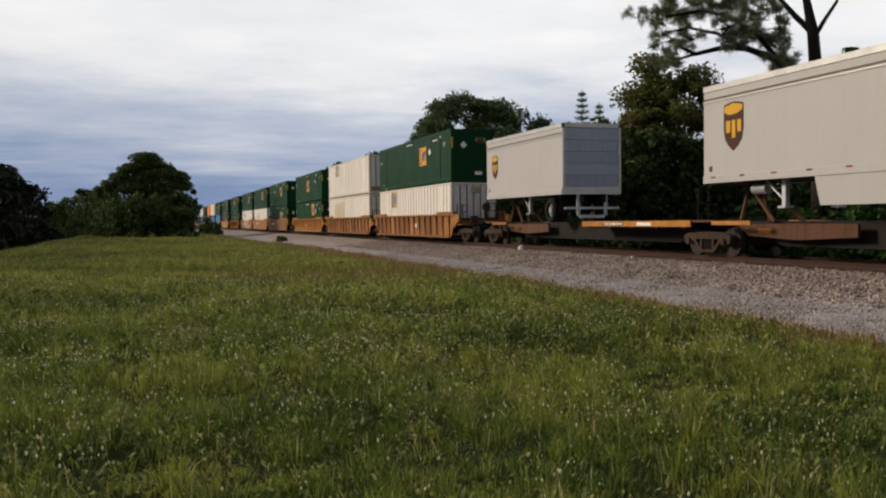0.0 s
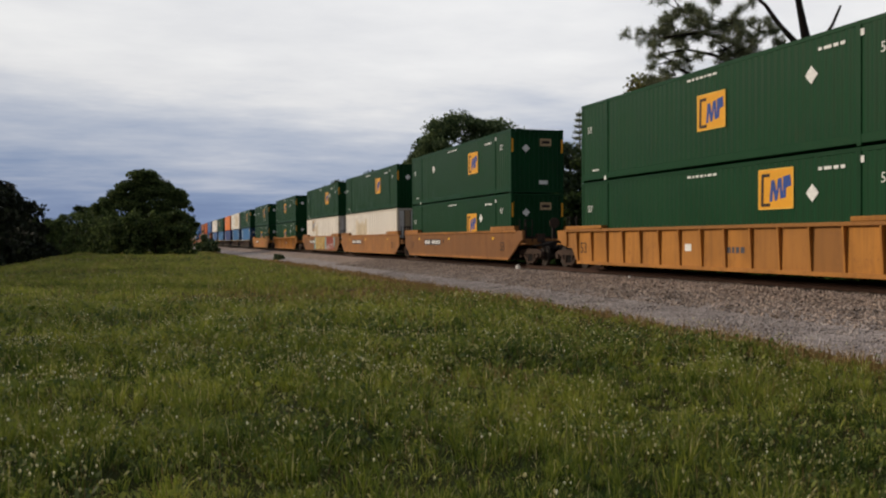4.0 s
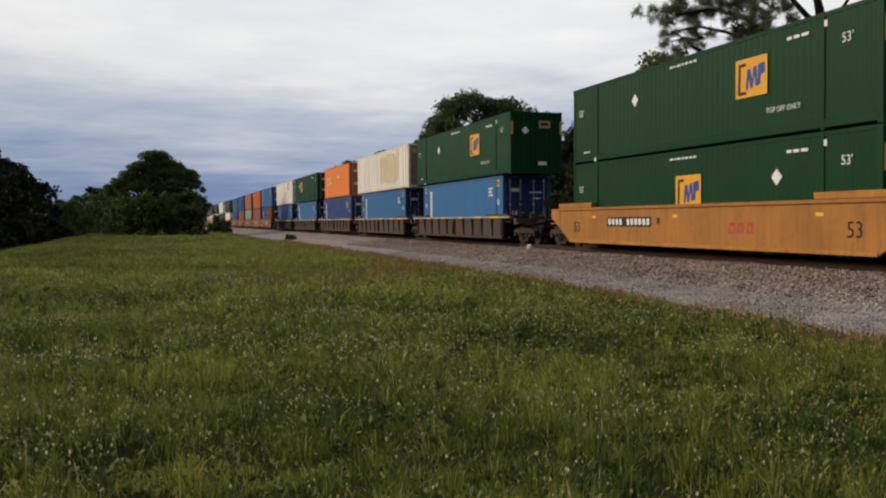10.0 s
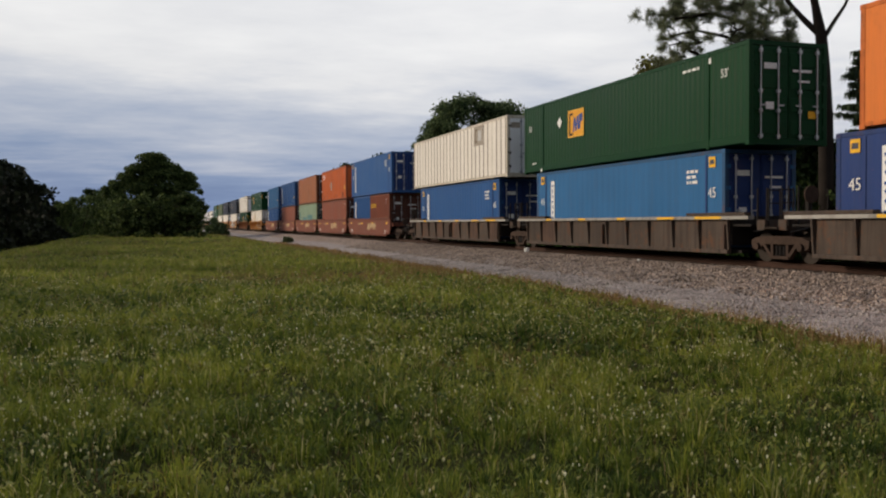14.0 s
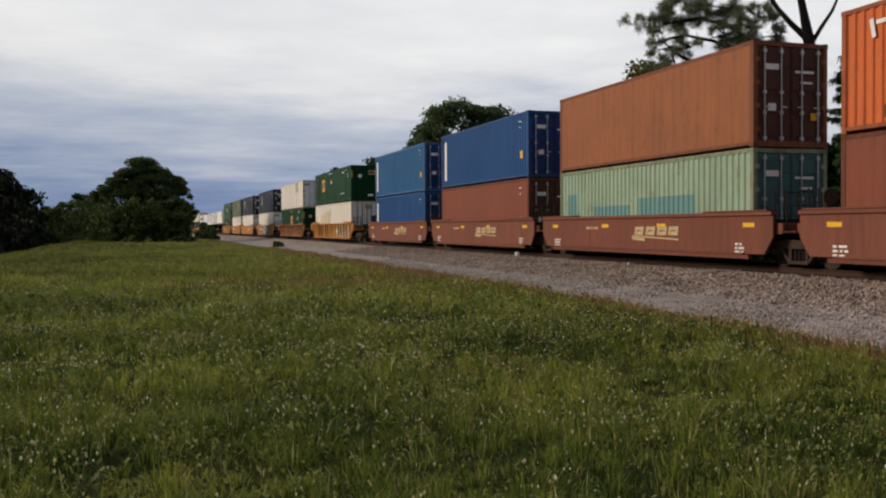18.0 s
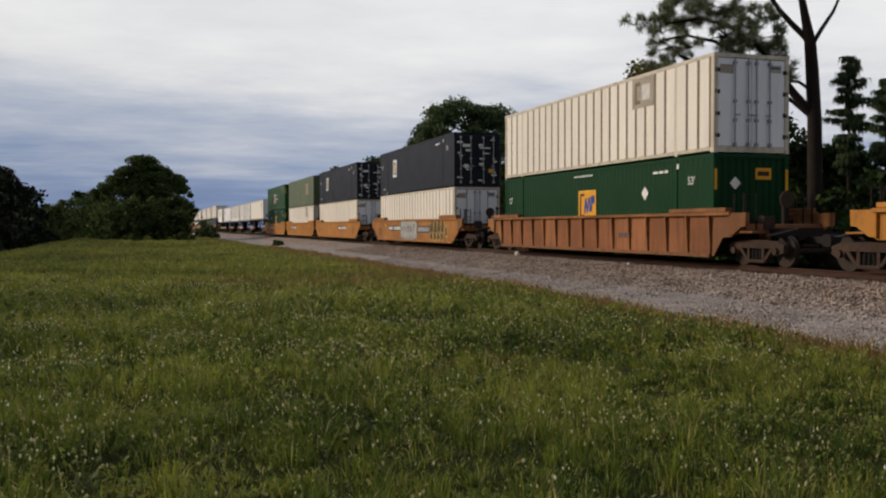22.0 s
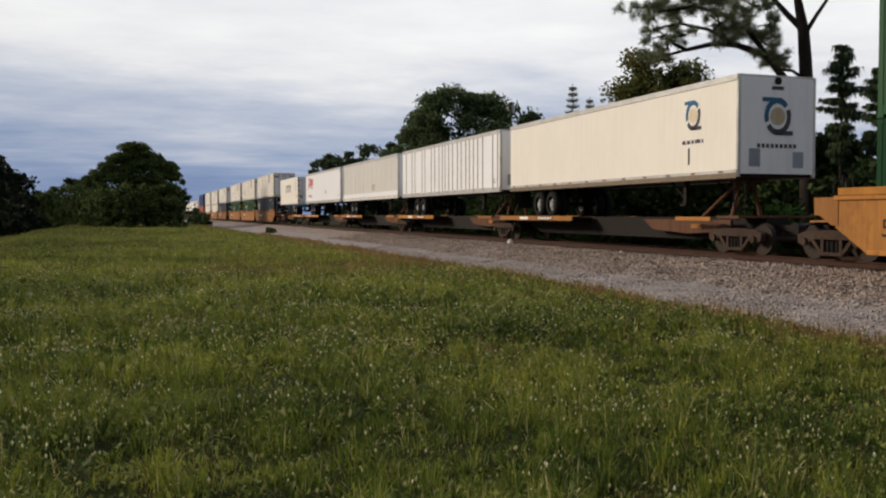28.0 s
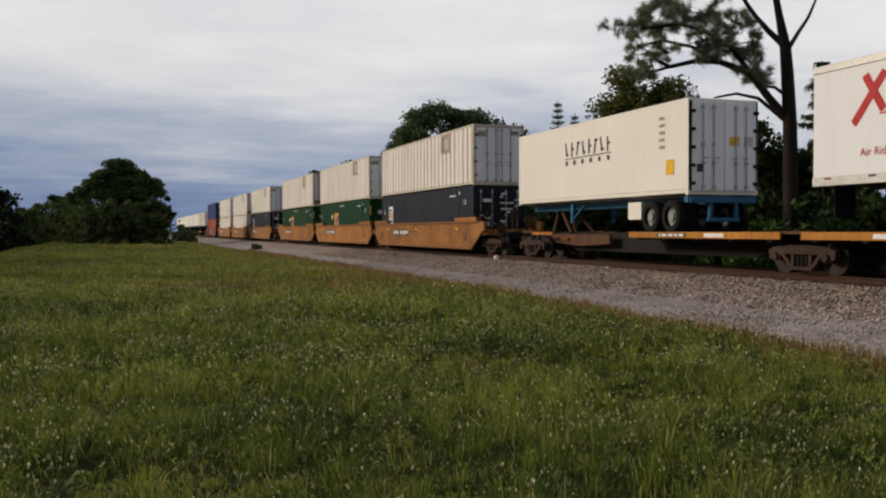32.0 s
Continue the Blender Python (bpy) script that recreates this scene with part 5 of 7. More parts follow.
def trailer(u, L, label, skin="trailer_white", end_skin=None, wheels_at=1, near_end="nose", style="plain", extra=(), z=2.13, H=2.86, post_step=0.61, rivets=True, axles=(2.9, 4.1)):
    """A road semi-trailer without tractor, on a spine car."""
    W = 1.29
    c = thing("semi_trailer", label, "trailer", "trailers on the train")
    part("body", lambda: trailer_box(L, H, W), M[skin], c, key=(L, H))
    part("roof", lambda: MB().box(-W + 0.02, W - 0.02, -L / 2 + 0.02, L / 2 - 0.02, H - 0.088, H - 0.02, 0.03), M["alloy"], c, key=(L, H))
    for s in (-1, 1):
        part("top_rail", lambda: MB().box(-0.025, 0.025, -L / 2, L / 2, H - 0.2, H - 0.03, 0.01), M["alloy"], c, at=(s * W, 0, 0), key=L)
        part("bottom_rail", lambda: MB().box(-0.025, 0.025, -L / 2, L / 2, 0.0, 0.22, 0.01), M["alloy"] if skin not in ("trailer_grey", "trailer_parcel") else M[skin], c, at=(s * (W + 0.004), 0, 0), key=L)
    part("underframe", lambda: MB().box(-W + 0.05, W - 0.05, -L / 2 + 0.05, L / 2 - 0.05, 0.02, 0.15), M["steel"], c, key=L)
    if style == "posts":
        r = random.Random(int(u))
        n = int((L - 0.6) / post_step)
        for k in range(n + 1):
            if r.random() < 0.75:
                part("side_post", lambda: MB().box(-0.012, 0.0, -0.045, 0.045, 0.24, H - 0.21, 0.004), M["seam"], c, at=(-W, -L / 2 + 0.3 + k * (L - 0.6) / n + r.uniform(-0.12, 0.12), 0), key=H)
    elif style == "ribs":
        n = int((L - 0.6) / post_step)
        for k in range(n + 1):
            part("side_post", lambda: MB().box(-0.011, 0.0, -0.035, 0.035, 0.24, H - 0.21, 0.004), M[skin], c, at=(-W, -L / 2 + 0.3 + k * (L - 0.6) / n, 0), key=H)
    if rivets:
        n = int(L / 1.25)
        for k in range(n):
            mark(c, -W - 0.031, -L / 2 + 0.7 + k * (L - 1.2) / (n - 1), 0.17, 0.22, 0.05, "spray_brick" if k % 2 else "sign_dark", "marker", "red and dark conspicuity marker")
    e = -L / 2
    if near_end == "nose":
        part("nose_panel", lambda: MB().box(-W + 0.05, W - 0.05, e - 0.03, e, 0.1, H - 0.1, 0.02), M[end_skin or skin], c, key=(L, H, "nose"))
        for s in (-1, 1):
            part("corner_post", lambda: MB().box(-0.05, 0.05, e - 0.035, e + 0.06, 0.02, H - 0.06, 0.015), M["alloy"], c, at=(s * (W - 0.045), 0, 0), key=(L, "corner"))
        mark(c, -0.75, e - 0.034, 0.55, 0.36, 0.5, "door_grey", "connector_box", face=1)
        mark(c, 0.7, e - 0.034, 0.5, 0.36, 0.45, "door_grey", "connector_box", face=1)
    elif near_end == "roller":
        part("door_frame", lambda: MB().box(-W, -W + 0.1, e - 0.05, e, 0.1, H - 0.06).box(W - 0.1, W, e - 0.05, e, 0.1, H - 0.06).box(-W, W, e - 0.05, e, H - 0.2, H - 0.06).box(-W, W, e - 0.06, e, 0.0, 0.3), M["alloy"], c, key=(L, "frame"))
        for k in range(5):
            part("door_panel", lambda: MB().box(-W + 0.11, W - 0.11, e - 0.03, e + 0.0, 0.0, 0.455, 0.008), M["door_grey"], c, at=(0, 0, 0.31 + k * 0.465), key=(L, "panel"))
        for x in (-0.6, 0.6):
            part("bumper_leg", lambda: MB().box(-0.07, 0.07, e - 0.06, e + 0.02, -0.85, 0.02, 0.01), M["zinc"], c, at=(x, 0, 0), key=(L, "leg"))
        part("bumper_bar", lambda: MB().box(-1.2, 1.2, e - 0.07, e - 0.0, -0.6, -0.5, 0.01), M["zinc"], c, key=(L, "bar"))
        part("bumper_step", lambda: MB().box(-0.55, 0.55, e - 0.05, e + 0.02, -0.95, -0.82, 0.01), M["zinc"], c, key=(L, "step"))
    a = wheels_at
    for k in axles:
        road_wheels(c, a * (L / 2 - k), 1.52 - z)
        part("axle", lambda: MB().disc(0, 0, 1.52 - z, 0.07, 1.0, 0, 8), M["steel"], c, at=(0, a * (L / 2 - k), 0), key=("axle", z))
    part("bogie_frame", lambda: MB().box(-0.55, -0.42, -1.5, 1.5, -0.32, 0.0).box(0.42, 0.55, -1.5, 1.5, -0.32, 0.0), M["steel"], c, at=(0, a * (L / 2 - sum(axles) / len(axles)), 0), key="bogie")
    for s in (-1, 1):
        part("landing_leg", lambda: MB().box(-0.07, 0.07, -0.08, 0.08, -0.72, 0.02, 0.01).box(-0.14, 0.14, -0.14, 0.14, -0.76, -0.70).tube([(0, 0.05, -0.55), (0, 0.8, 0.0)], [0.03] * 2, 5), M["zinc"] if skin == "trailer_parcel" else M["steel"], c, at=(s * 0.85, -a * (L / 2 - (3.1 if L > 10 else 4.3)), 0), key="landing")
    for s in (-1, 1):
        part("mud_flap", lambda: MB().box(-0.3, 0.3, -0.01, 0.01, -0.75, 0.0), M["rubber"], c, at=(s * 0.85, a * (L / 2 - 0.55), 0), key="flap")
    for f in extra:
        f(c, W, L, H)
    return rolling(c, u, z)


def shield(y, z, s=1.0):
    def put(c, W, L, H):
        ring = [(-0.5, 0.62), (-0.25, 0.68), (0, 0.70), (0.25, 0.68), (0.5, 0.62), (0.5, -0.1), (0.42, -0.38), (0.25, -0.55), (0, -0.70), (-0.25, -0.55), (-0.42, -0.38), (-0.5, -0.1)]
        p = part("shield_emblem", MB().prism([(y + a * 0.92 * s, z + b * s) for a, b in ring], 0, -W - 0.012, -W - 0.004), M["brown_sign"], c, "brown and gold shield emblem")
        top = [(-0.46, 0.58), (0, 0.66), (0.46, 0.58), (0.46, 0.42), (0.2, 0.33), (-0.2, 0.36), (-0.46, 0.45)]
        part("gold_field", MB().prism([(y + a * 0.92 * s, z + b * s) for a, b in top], 0, -W - 0.016, -W - 0.012), M["gold"], p)
        for a, b, w, h in ((0.24, 0.0, 0.2, 0.34), (-0.02, -0.08, 0.17, 0.5), (-0.28, 0.0, 0.18, 0.34)):
            mark(p, -W - 0.018, y + a * s, z + b * s, w * s, h * s, "gold", "logo_mark")
    return put


def q_logo(y, z, face=0):
    def put(c, W, L, H):
        if face:
            ring_emblem(c, Matrix.Translation((0, -L / 2 - 0.038, z)) @ Matrix.Rotation(radians(90), 4, "Z"), 1.0, heart="patch")
            for k in range(9):
                mark(c, -0.62 + k * 0.15, -L / 2 - 0.034, z - 0.82, 0.1, 0.11, "sign_dark", face=1)
            mark(c, 0.0, -L / 2 - 0.034, z + 0.78, 0.4, 0.1, "sign_dark", face=1)
            part("marker_lamp", MB().disc(0, -L / 2 - 0.04, z + 0.98, 0.11, 0.02, 1, 14), M["steel"], c)
        else:
            ring_emblem(c, Matrix.Translation((-W - 0.006, y, z)), 0.85, heart="patch")
            words(c, -W - 0.006, y, z - 0.78, 1.1, 0.11, "sign_dark", 9)
            mark(c, -W - 0.006, y + 0.2, z - 1.2, 0.08, 0.5, "sign_black")
            part("bottom_band", MB().box(-W - 0.034, -W - 0.029, -L / 2, L / 2, -0.02, 0.13), M["seam"], c, "worn beige lower band")
    return put


def red_word(c, W, L, H):
    part("logo_mark", strokes([[(6.75, 1.42), (5.95, 2.36)], [(6.42, 2.34), (5.98, 1.66)]], 0.2), M["sign_red"], c).matrix_basis = pose(-W - 0.006, 0, 0)
    for y in (5.52, 5.02, 4.5):
        part("logo_mark", lambda: MB().prism([(0.22, -0.34), (0.14, 0.34), (-0.22, 0.34), (-0.16, -0.34)], 0, -0.002, 0.002), M["sign_red"], c, at=(-W - 0.006, y, 1.98), key="red_slant")
    mark(c, -W - 0.006, 5.1, 1.56, 1.9, 0.035, "sign_red", "logo_mark", tilt=-3)
    for k in range(5):
        mark(c, -W - 0.006, 5.5 - k * 0.3, 1.43, 0.15, 0.13, "spray_brick", "logo_mark")
    lettering("Air Ride Equipped", 0.26, M["sign_red"], c, (-W - 0.008, 6.6, 0.62))
    lettering("53", 0.3, M["sign_dark"], c, (-W - 0.008, -L / 2 + 0.75, 0.5))
    mark(c, -W - 0.006, -2.0, 0.95, 0.35, 0.35, "ghost", "placard", tilt=45)


def line_word(c, W, L, H):
    """Shipping company name drawn as a row of dark blocks over a row of small ones."""
    y = 1.9
    for k in range(8):
        w = 0.34
        mark(c, -W - 0.006, y - w / 2, 1.96 - 0.02 * (k % 2), 0.08, 0.52, "sign_dark", "logo_mark", tilt=(k % 3 - 1) * 14)
        mark(c, -W - 0.006, y - w / 2 - 0.08, 1.78 + 0.18 * (k % 3), 0.2, 0.07, "sign_dark", "logo_mark")
        y -= 0.44
    mark(c, -W - 0.006, 0.1, 1.62, 3.4, 0.03, "sign_dark", "logo_mark")
    for k in range(6):
        mark(c, -W - 0.006, 1.7 - k * 0.62, 1.46, 0.16, 0.16, "sign_dark", "logo_mark")
    mark(c, -W - 0.006, -L / 2 + 0.95, 0.88, 0.42, 0.46, "reflector", "placard", "orange warning panel")
    for k in range(5):
        mark(c, -W - 0.006, -L / 2 + 1.4, 2.4 - k * 0.22, 0.28, 0.09, "ghost")


def reefer(u, z=2.13):
    """Forty-foot white container on a blue road chassis."""
    L, H, W = 12.19, 2.87, 1.22
    c = thing("semi_trailer", "white shipping container on a blue road chassis and spine car", "trailer", "trailers on the train")
    part("body", lambda: trailer_box(L, H, W), M["trailer_white"], c, key=(L, H, "reefer"))
    part("container_frame", lambda: container_frame(L, H, W + 0.006, False), M["trailer_white"], c, key="reefer_frame")
    for s in (-1, 1):
        d = part("door", lambda: MB().box(0.012, W - 0.1, -0.05, 0.0, 0.14, H - 0.1, 0.012), M["trailer_cold"], c, at=Matrix.Translation((0, -L / 2, 0)) @ Matrix.Diagonal((s, 1, 1, 1)), key="reefer_door")
        for k in (0.32, 0.62):
            part("lock_rod", lambda: rod(H), M["zinc"], d, at=(k * W, -0.085, 0), key=("rod", H))
        for k in range(5):
            part("hinge", lambda: MB().box(W - 0.2, W - 0.02, -0.08, -0.04, -0.05, 0.05), M["steel"], d, at=(0, 0, 0.35 + k * 0.53), key="reefer_hinge")
    mark(c, 0.35, -L / 2 - 0.056, H * 0.56, 0.36, 0.26, "reflector", "placard", "orange warning panel", face=1)
    mark(c, 0.85, -L / 2 - 0.056, H * 0.56, 0.3, 0.3, "alloy", "placard", face=1)
    mark(c, -0.85, -L / 2 - 0.056, H * 0.28, 0.24, 0.24, "sign_dark", "placard", face=1)
    ch = part("chassis", lambda: MB().box(-0.52, -0.36, -6.0, 6.0, -0.26, -0.02, 0.01).box(0.36, 0.52, -6.0, 6.0, -0.26, -0.02, 0.01).box(-1.2, 1.2, -6.05, -5.85, -0.2, -0.02), M["chassis_blue"], c, "blue road chassis")
    part("rear_bumper", lambda: MB().box(-1.15, 1.15, -6.12, -6.0, -0.22, -0.04, 0.01).box(-0.5, -0.4, -6.12, -6.02, -0.7, -0.2).box(0.4, 0.5, -6.12, -6.02, -0.7, -0.2).box(-0.55, 0.55, -6.13, -6.02, -0.78, -0.66, 0.01), M["chassis_blue"], ch)
    for y in (-5.2, -4.05):
        road_wheels(c, y, 1.52 - z)
        part("axle", lambda: MB().disc(0, 0, 1.52 - z, 0.07, 1.0, 0, 8), M["steel"], c, at=(0, y, 0), key=("axle", z))
    part("generator_box", lambda: MB().box(-1.1, -0.3, -3.3, -2.5, -0.68, -0.12, 0.02), M["trailer_white"], c, "white generator box")
    for s in (-1, 1):
        part("landing_leg", lambda: MB().box(-0.07, 0.07, -0.08, 0.08, -0.75, -0.02, 0.01).tube([(0, -0.05, -0.6), (0, -0.9, -0.1)], [0.04] * 2, 5), M["chassis_blue"], c, at=(s * 0.85, 1.9, 0), key="blue_leg")
    line_word(c, W + 0.012, L, H)
    return rolling(c, u, z)


def skirt_box(c, W, L, H):
    part("belly_box", MB().prism([(-4.6, 0.0), (-4.6, -0.72), (3.15, -0.72), (3.35, 0.0)], 0, -W - 0.0, -W + 0.35), M["trailer_parcel"], c, "grey belly box under the trailer")
    part("air_tank", MB().disc(-0.75, 6.1, -0.2, 0.16, 0.3, 1, 12), M["zinc"], c)


def low_band(c, W, L, H):
    part("lower_band", MB().box(-W - 0.022, -W - 0.002, -L / 2, L / 2, 0.20, 0.50, 0.004), M["trailer_clean"], c, "white lower band of the side")
    for k, y in enumerate((-1.6, -2.0)):
        part("ghost_mark", arc(0.14, 0.2, 20, 330, 0.002, 14, 1.0), M["ghost"], c, at=(-W - 0.014, y, 0.85)) if k else oval(c, -W - 0.014, y, 0.85, 0.34, 0.36, "ghost", 0, "ghost_mark")


def stripe(c, W, L, H):
    mark(c, -W - 0.03, 0, H - 0.42, L, 0.035, "seam", "seam_strip")
    mark(c, -W - 0.03, 0, H - 0.50, L, 0.035, "alloy", "seam_strip")
    mark(c, -W - 0.006, L / 2 - 0.35, 0.42, 0.16, 0.16, "sign_dark", "placard")


Z1, Z2 = 0.33, 3.235       # floors of the lower and the upper container


def stack(u, lower, upper, car):
    well_car(u, *car)
    container(u, Z1, *lower)
    container(u, Z2, *upper)


def EMP(logo, diamond, end="front", extra=(), logo_z=None):
    return (53, "green", "fine", end, logo, diamond, extra, 2.89, "", None, logo_z)


def POST(end="front", extra=(), logo=None, door=None, logo_z=None):
    return (53, "white", "posts", end, logo, None, extra, 2.89, "", door, logo_z)


def C45(colour):
    return (45, colour, "flat", "doors", None, None, (fortyfive, white_strip(5.2)))


def NAVY(logo=4.1):
    return (53, "navy", "flat", "doors", None, None, (ring_logo(logo, 0.58, 0.9),))


def build_train():
    trailer(15.42, 16.15, "long pale grey parcel trailer with shield emblem on a spine car", "trailer_parcel", None, -1, "nose", "plain", (shield(6.63, 1.56, 0.98), skirt_box, stripe), axles=(1.6, 2.85))
    spine_car(6.0, 23.7, -1, True)
    trailer(37.52, 8.5, "short white parcel trailer with roller door, riding a spine car", "trailer_parcel", None, -1, "roller", "plain", (shield(3.15, 1.48, 0.80), stripe), rivets=False, axles=(1.3,))
    spine_car(23.7, 41.6, -1, last=True)
    h = 9.7
    stack(55.41, POST(logo=4.03, logo_z=0.766), EMP(-2.75, -4.15, "ribs"), ("ribbed", 53, h, True, False))
    stack(74.84, POST(extra=(tan_patch(5.4, 1.3, 0.1, 0.85),)), POST(extra=(ghost_sign(3.9),)), ("ribbed", 53, h, False, False))
    stack(94.74, EMP(-3.15, -4.53, logo_z=0.72), EMP(-0.28, -4.5, logo_z=0.55), ("ribbed_new", 53, h, False, True))
    stack(117.94, EMP(-2.85, -4.15), EMP(-3.05, 3.6), ("smooth", 53, h, True, False))
    stack(137.72, POST(extra=(tan_patch(4.0, 0.6),)), EMP(-2.9, None), ("smooth", 53, h, False, False))
    stack(157.18, POST(logo=4.15, logo_z=0.77, extra=(tan_patch(3.2, 1.9, 0.3, 0.85),)), EMP(-2.92, -4.3, "ribs"), ("smooth", 53, h, False, True, (graffiti_big,)))
    stack(180.86, EMP(0.0, -4.15), EMP(0.0, -4.15), ("ribbed_new", 53, h, True, True))
    stack(204.70, EMP(-0.1, -4.35), EMP(-3.25, 3.2, extra=(top_off,)), ("smooth_new", 53, h, True, True))
    g = 9.1
    stack(227.62, C45("blue_light"), EMP(-3.03, 3.34, extra=(top_off,)), ("grey", 48, g, True, False))
    stack(245.80, C45("blue_light"), POST("doors", (tan_patch(-0.1, -5.7, 0.15, 0.9),), door="door_rust"), ("grey", 48, g, False, False))
    stack(263.88, C45("blue_deep"), (40, "orange", "flat", "doors", None, None, (scribble,)), ("grey", 48, g, False, False))
    stack(282.13, C45("blue_light"), EMP(2.85, 4.35, "doors"), ("grey", 48, g, False, False))
    stack(300.39, C45("blue"), POST("doors", (ghost_sign(-4.1),)), ("grey", 48, g, False, True))
    r = 7.72
    well_car(321.4, "red", 40, r, True, False)
    container(324.5, Z1, 20, "blue", "deep", "front", None, None, (white_strip(2.2, False),))
    container(318.35, Z1, 20, "brown", "deep", "doors", None, None, (side_data, yellow_word))
    container(321.49, Z2, 45, "blue", "flat", "doors", None, None, (fortyfive, white_strip(5.25)))
    stack(336.83, (40, "brown", "flat", "doors", None, None, (side_data,)), (40, "coral", "deep", "front", None, None, (short_word, side_data)), ("red", 40, r, False, False))
    stack(352.31, (40, "mint", "deep", "doors", None, None, (blue_patch,)), (40, "tan", "flat", "doors", None, None, ()), ("red", 40, r, False, False))
    stack(367.68, (40, "brown", "flat", "doors", None, None, (side_data,)), (40, "blue", "deep", "doors", None, None, (white_strip(5.3, False), side_data)), ("red", 40, r, False, False))
    stack(383.14, (40, "blue", "deep", "doors", None, None, (white_strip(5.4, False), side_data)), (40, "blue_light", "deep", "doors", None, None, (white_strip(5.4, False), side_data)), ("red", 40, r, False, True))
    stack(405.21, POST(extra=(tan_patch(5.3, 0.7, 0.1, 0.8),)), EMP(3.8, 0.06, extra=(top_off,)), ("ribbed_mixed", 53, h, True, True))
    stack(428.72, EMP(-0.1, -4.25), POST("doors", (ghost_sign(-4.1),)), ("ribbed_old", 53, h, True, True))
    stack(452.16, POST("doors"), NAVY(4.15), ("smooth", 53, h, True, True, (graffiti_grey,)))
    stack(475.81, POST("doors"), NAVY(4.1), ("smooth_new", 53, h, True, False))
    stack(495.31, POST(extra=(ghost_sign(-4.1),)), (53, "olive", "posts", "front", -4.25, None, ()), ("smooth_new", 53, h, False, False))
    stack(514.71, EMP(-0.15, 4.25), (53, "green_new", "fine", "front", None, None, (hex_logo,)), ("smooth_new", 53, h, False, True))
    at = [528.2 + 17.125 * k for k in range(5)] + [612.5]
    for k in range(5):
        spine_car(at[k], at[k + 1], -1 if k == 4 else 1, k == 0, k == 4)
    trailer(535.88, 16.15, "cream-white road trailer with ring emblem on a spine car", "trailer_white", "trailer_cold", 1, "nose", "plain", (q_logo(-5.95, 1.9), q_logo(0, 1.7, 1)))
    trailer(553.27, 16.15, "white road trailer with dark side posts on a spine car", "trailer_clean", "trailer_cold", 1, "nose", "posts", (lambda c, W, L, H: lettering("53", 0.3, M["sign_dark"], c, (-W - 0.008, -L / 2 + 0.9, 0.4)),))
    trailer(570.56, 16.15, "silver-grey ribbed road trailer, riding a spine car", "trailer_grey", "trailer_cold", 1, "nose", "ribs", (low_band,), post_step=1.22)
    trailer(587.95, 16.15, "clean white road trailer with red lettering on a spine car", "trailer_clean", "trailer_cold", 1, "nose", "plain", (red_word,))
    reefer(607.36)
    stack(626.61, NAVY(6.0), POST("doors", (ghost_sign(-4.1),)), ("smooth", 53, h, True, False))
    stack(645.9, EMP(2.0, 3.5), POST("doors", (ghost_sign(-4.1),)), ("smooth", 53, h, False, False))
    stack(665.3, EMP(2.0, 3.5), POST("front", (ghost_sign(-4.1),)), ("smooth", 53, h, False, True))
    stack(689.8, NAVY(5.5), POST("doors", (ghost_sign(-4.1),)), ("smooth", 53, h, True, False))
    stack(710.0, POST(), POST("front", (ghost_sign(-4.1),)), ("smooth", 53, h, False, False))
    stack(730.0, POST(), POST("doors"), ("smooth", 53, h, False, True))
    stack(753.6, (53, "red", "fine", "doors", None, None, ()), (53, "blue_deep", "fine", "doors", None, None, ()), ("red", 53, h, True, True))
    for k in range(6):
        v = 775.2 + 17.125 * k
        spine_car(v - 8.56, v + 8.56, 1, k == 0, k == 5)
        trailer(v, 16.15, "plain white road trailer riding a spine car", "trailer_white", "trailer_cold", 1, "nose", "plain" if k else "posts")


build_train()


# ---- vegetation ----
def leaf_material(name, dark, light, rough=0.75, through=0.25, warm=None, dark_green=None, pale=None):
    m, n = material(name)
    isl = n.add("ShaderNodeNewGeometry").outputs["Random Per Island"]
    co = n.add("ShaderNodeTexCoord").outputs["Object"]
    patch = n.noise(co, 0.45, 3)
    col = n.ramp(isl, [(0.0, dark), (0.55, tuple(a * 0.55 + b * 0.45 for a, b in zip(dark, light))), (0.9, light), (1.0, pale or tuple(min(1, c * 1.5) for c in light))])
    if warm:
        col = n.mix(n.math("MULTIPLY", n.ramp(patch, [(0.48, (0, 0, 0)), (0.66, (1, 1, 1))]), 0.55), col, warm)
    if dark_green:
        deep = n.noise(n.mapping(co, (1, 0.8, 1), (40, 7, 0)), 0.9, 6, 0.7)
        col = n.mix(n.math("MULTIPLY", n.ramp(deep, [(0.48, (0, 0, 0)), (0.68, (1, 1, 1))]), 0.5), col, dark_green)
    p = n.add("ShaderNodeBsdfPrincipled", {"Base Color": col}, in_Roughness=rough)
    p.inputs["Specular IOR Level"].default_value = 0.1
    tr = n.add("ShaderNodeBsdfTranslucent", {"Color": col})
    mix = n.add("ShaderNodeMixShader", {0: through, 1: p.outputs[0], 2: tr.outputs[0]})
    n.add("ShaderNodeOutputMaterial", {"Surface": mix.outputs[0]})
    return m




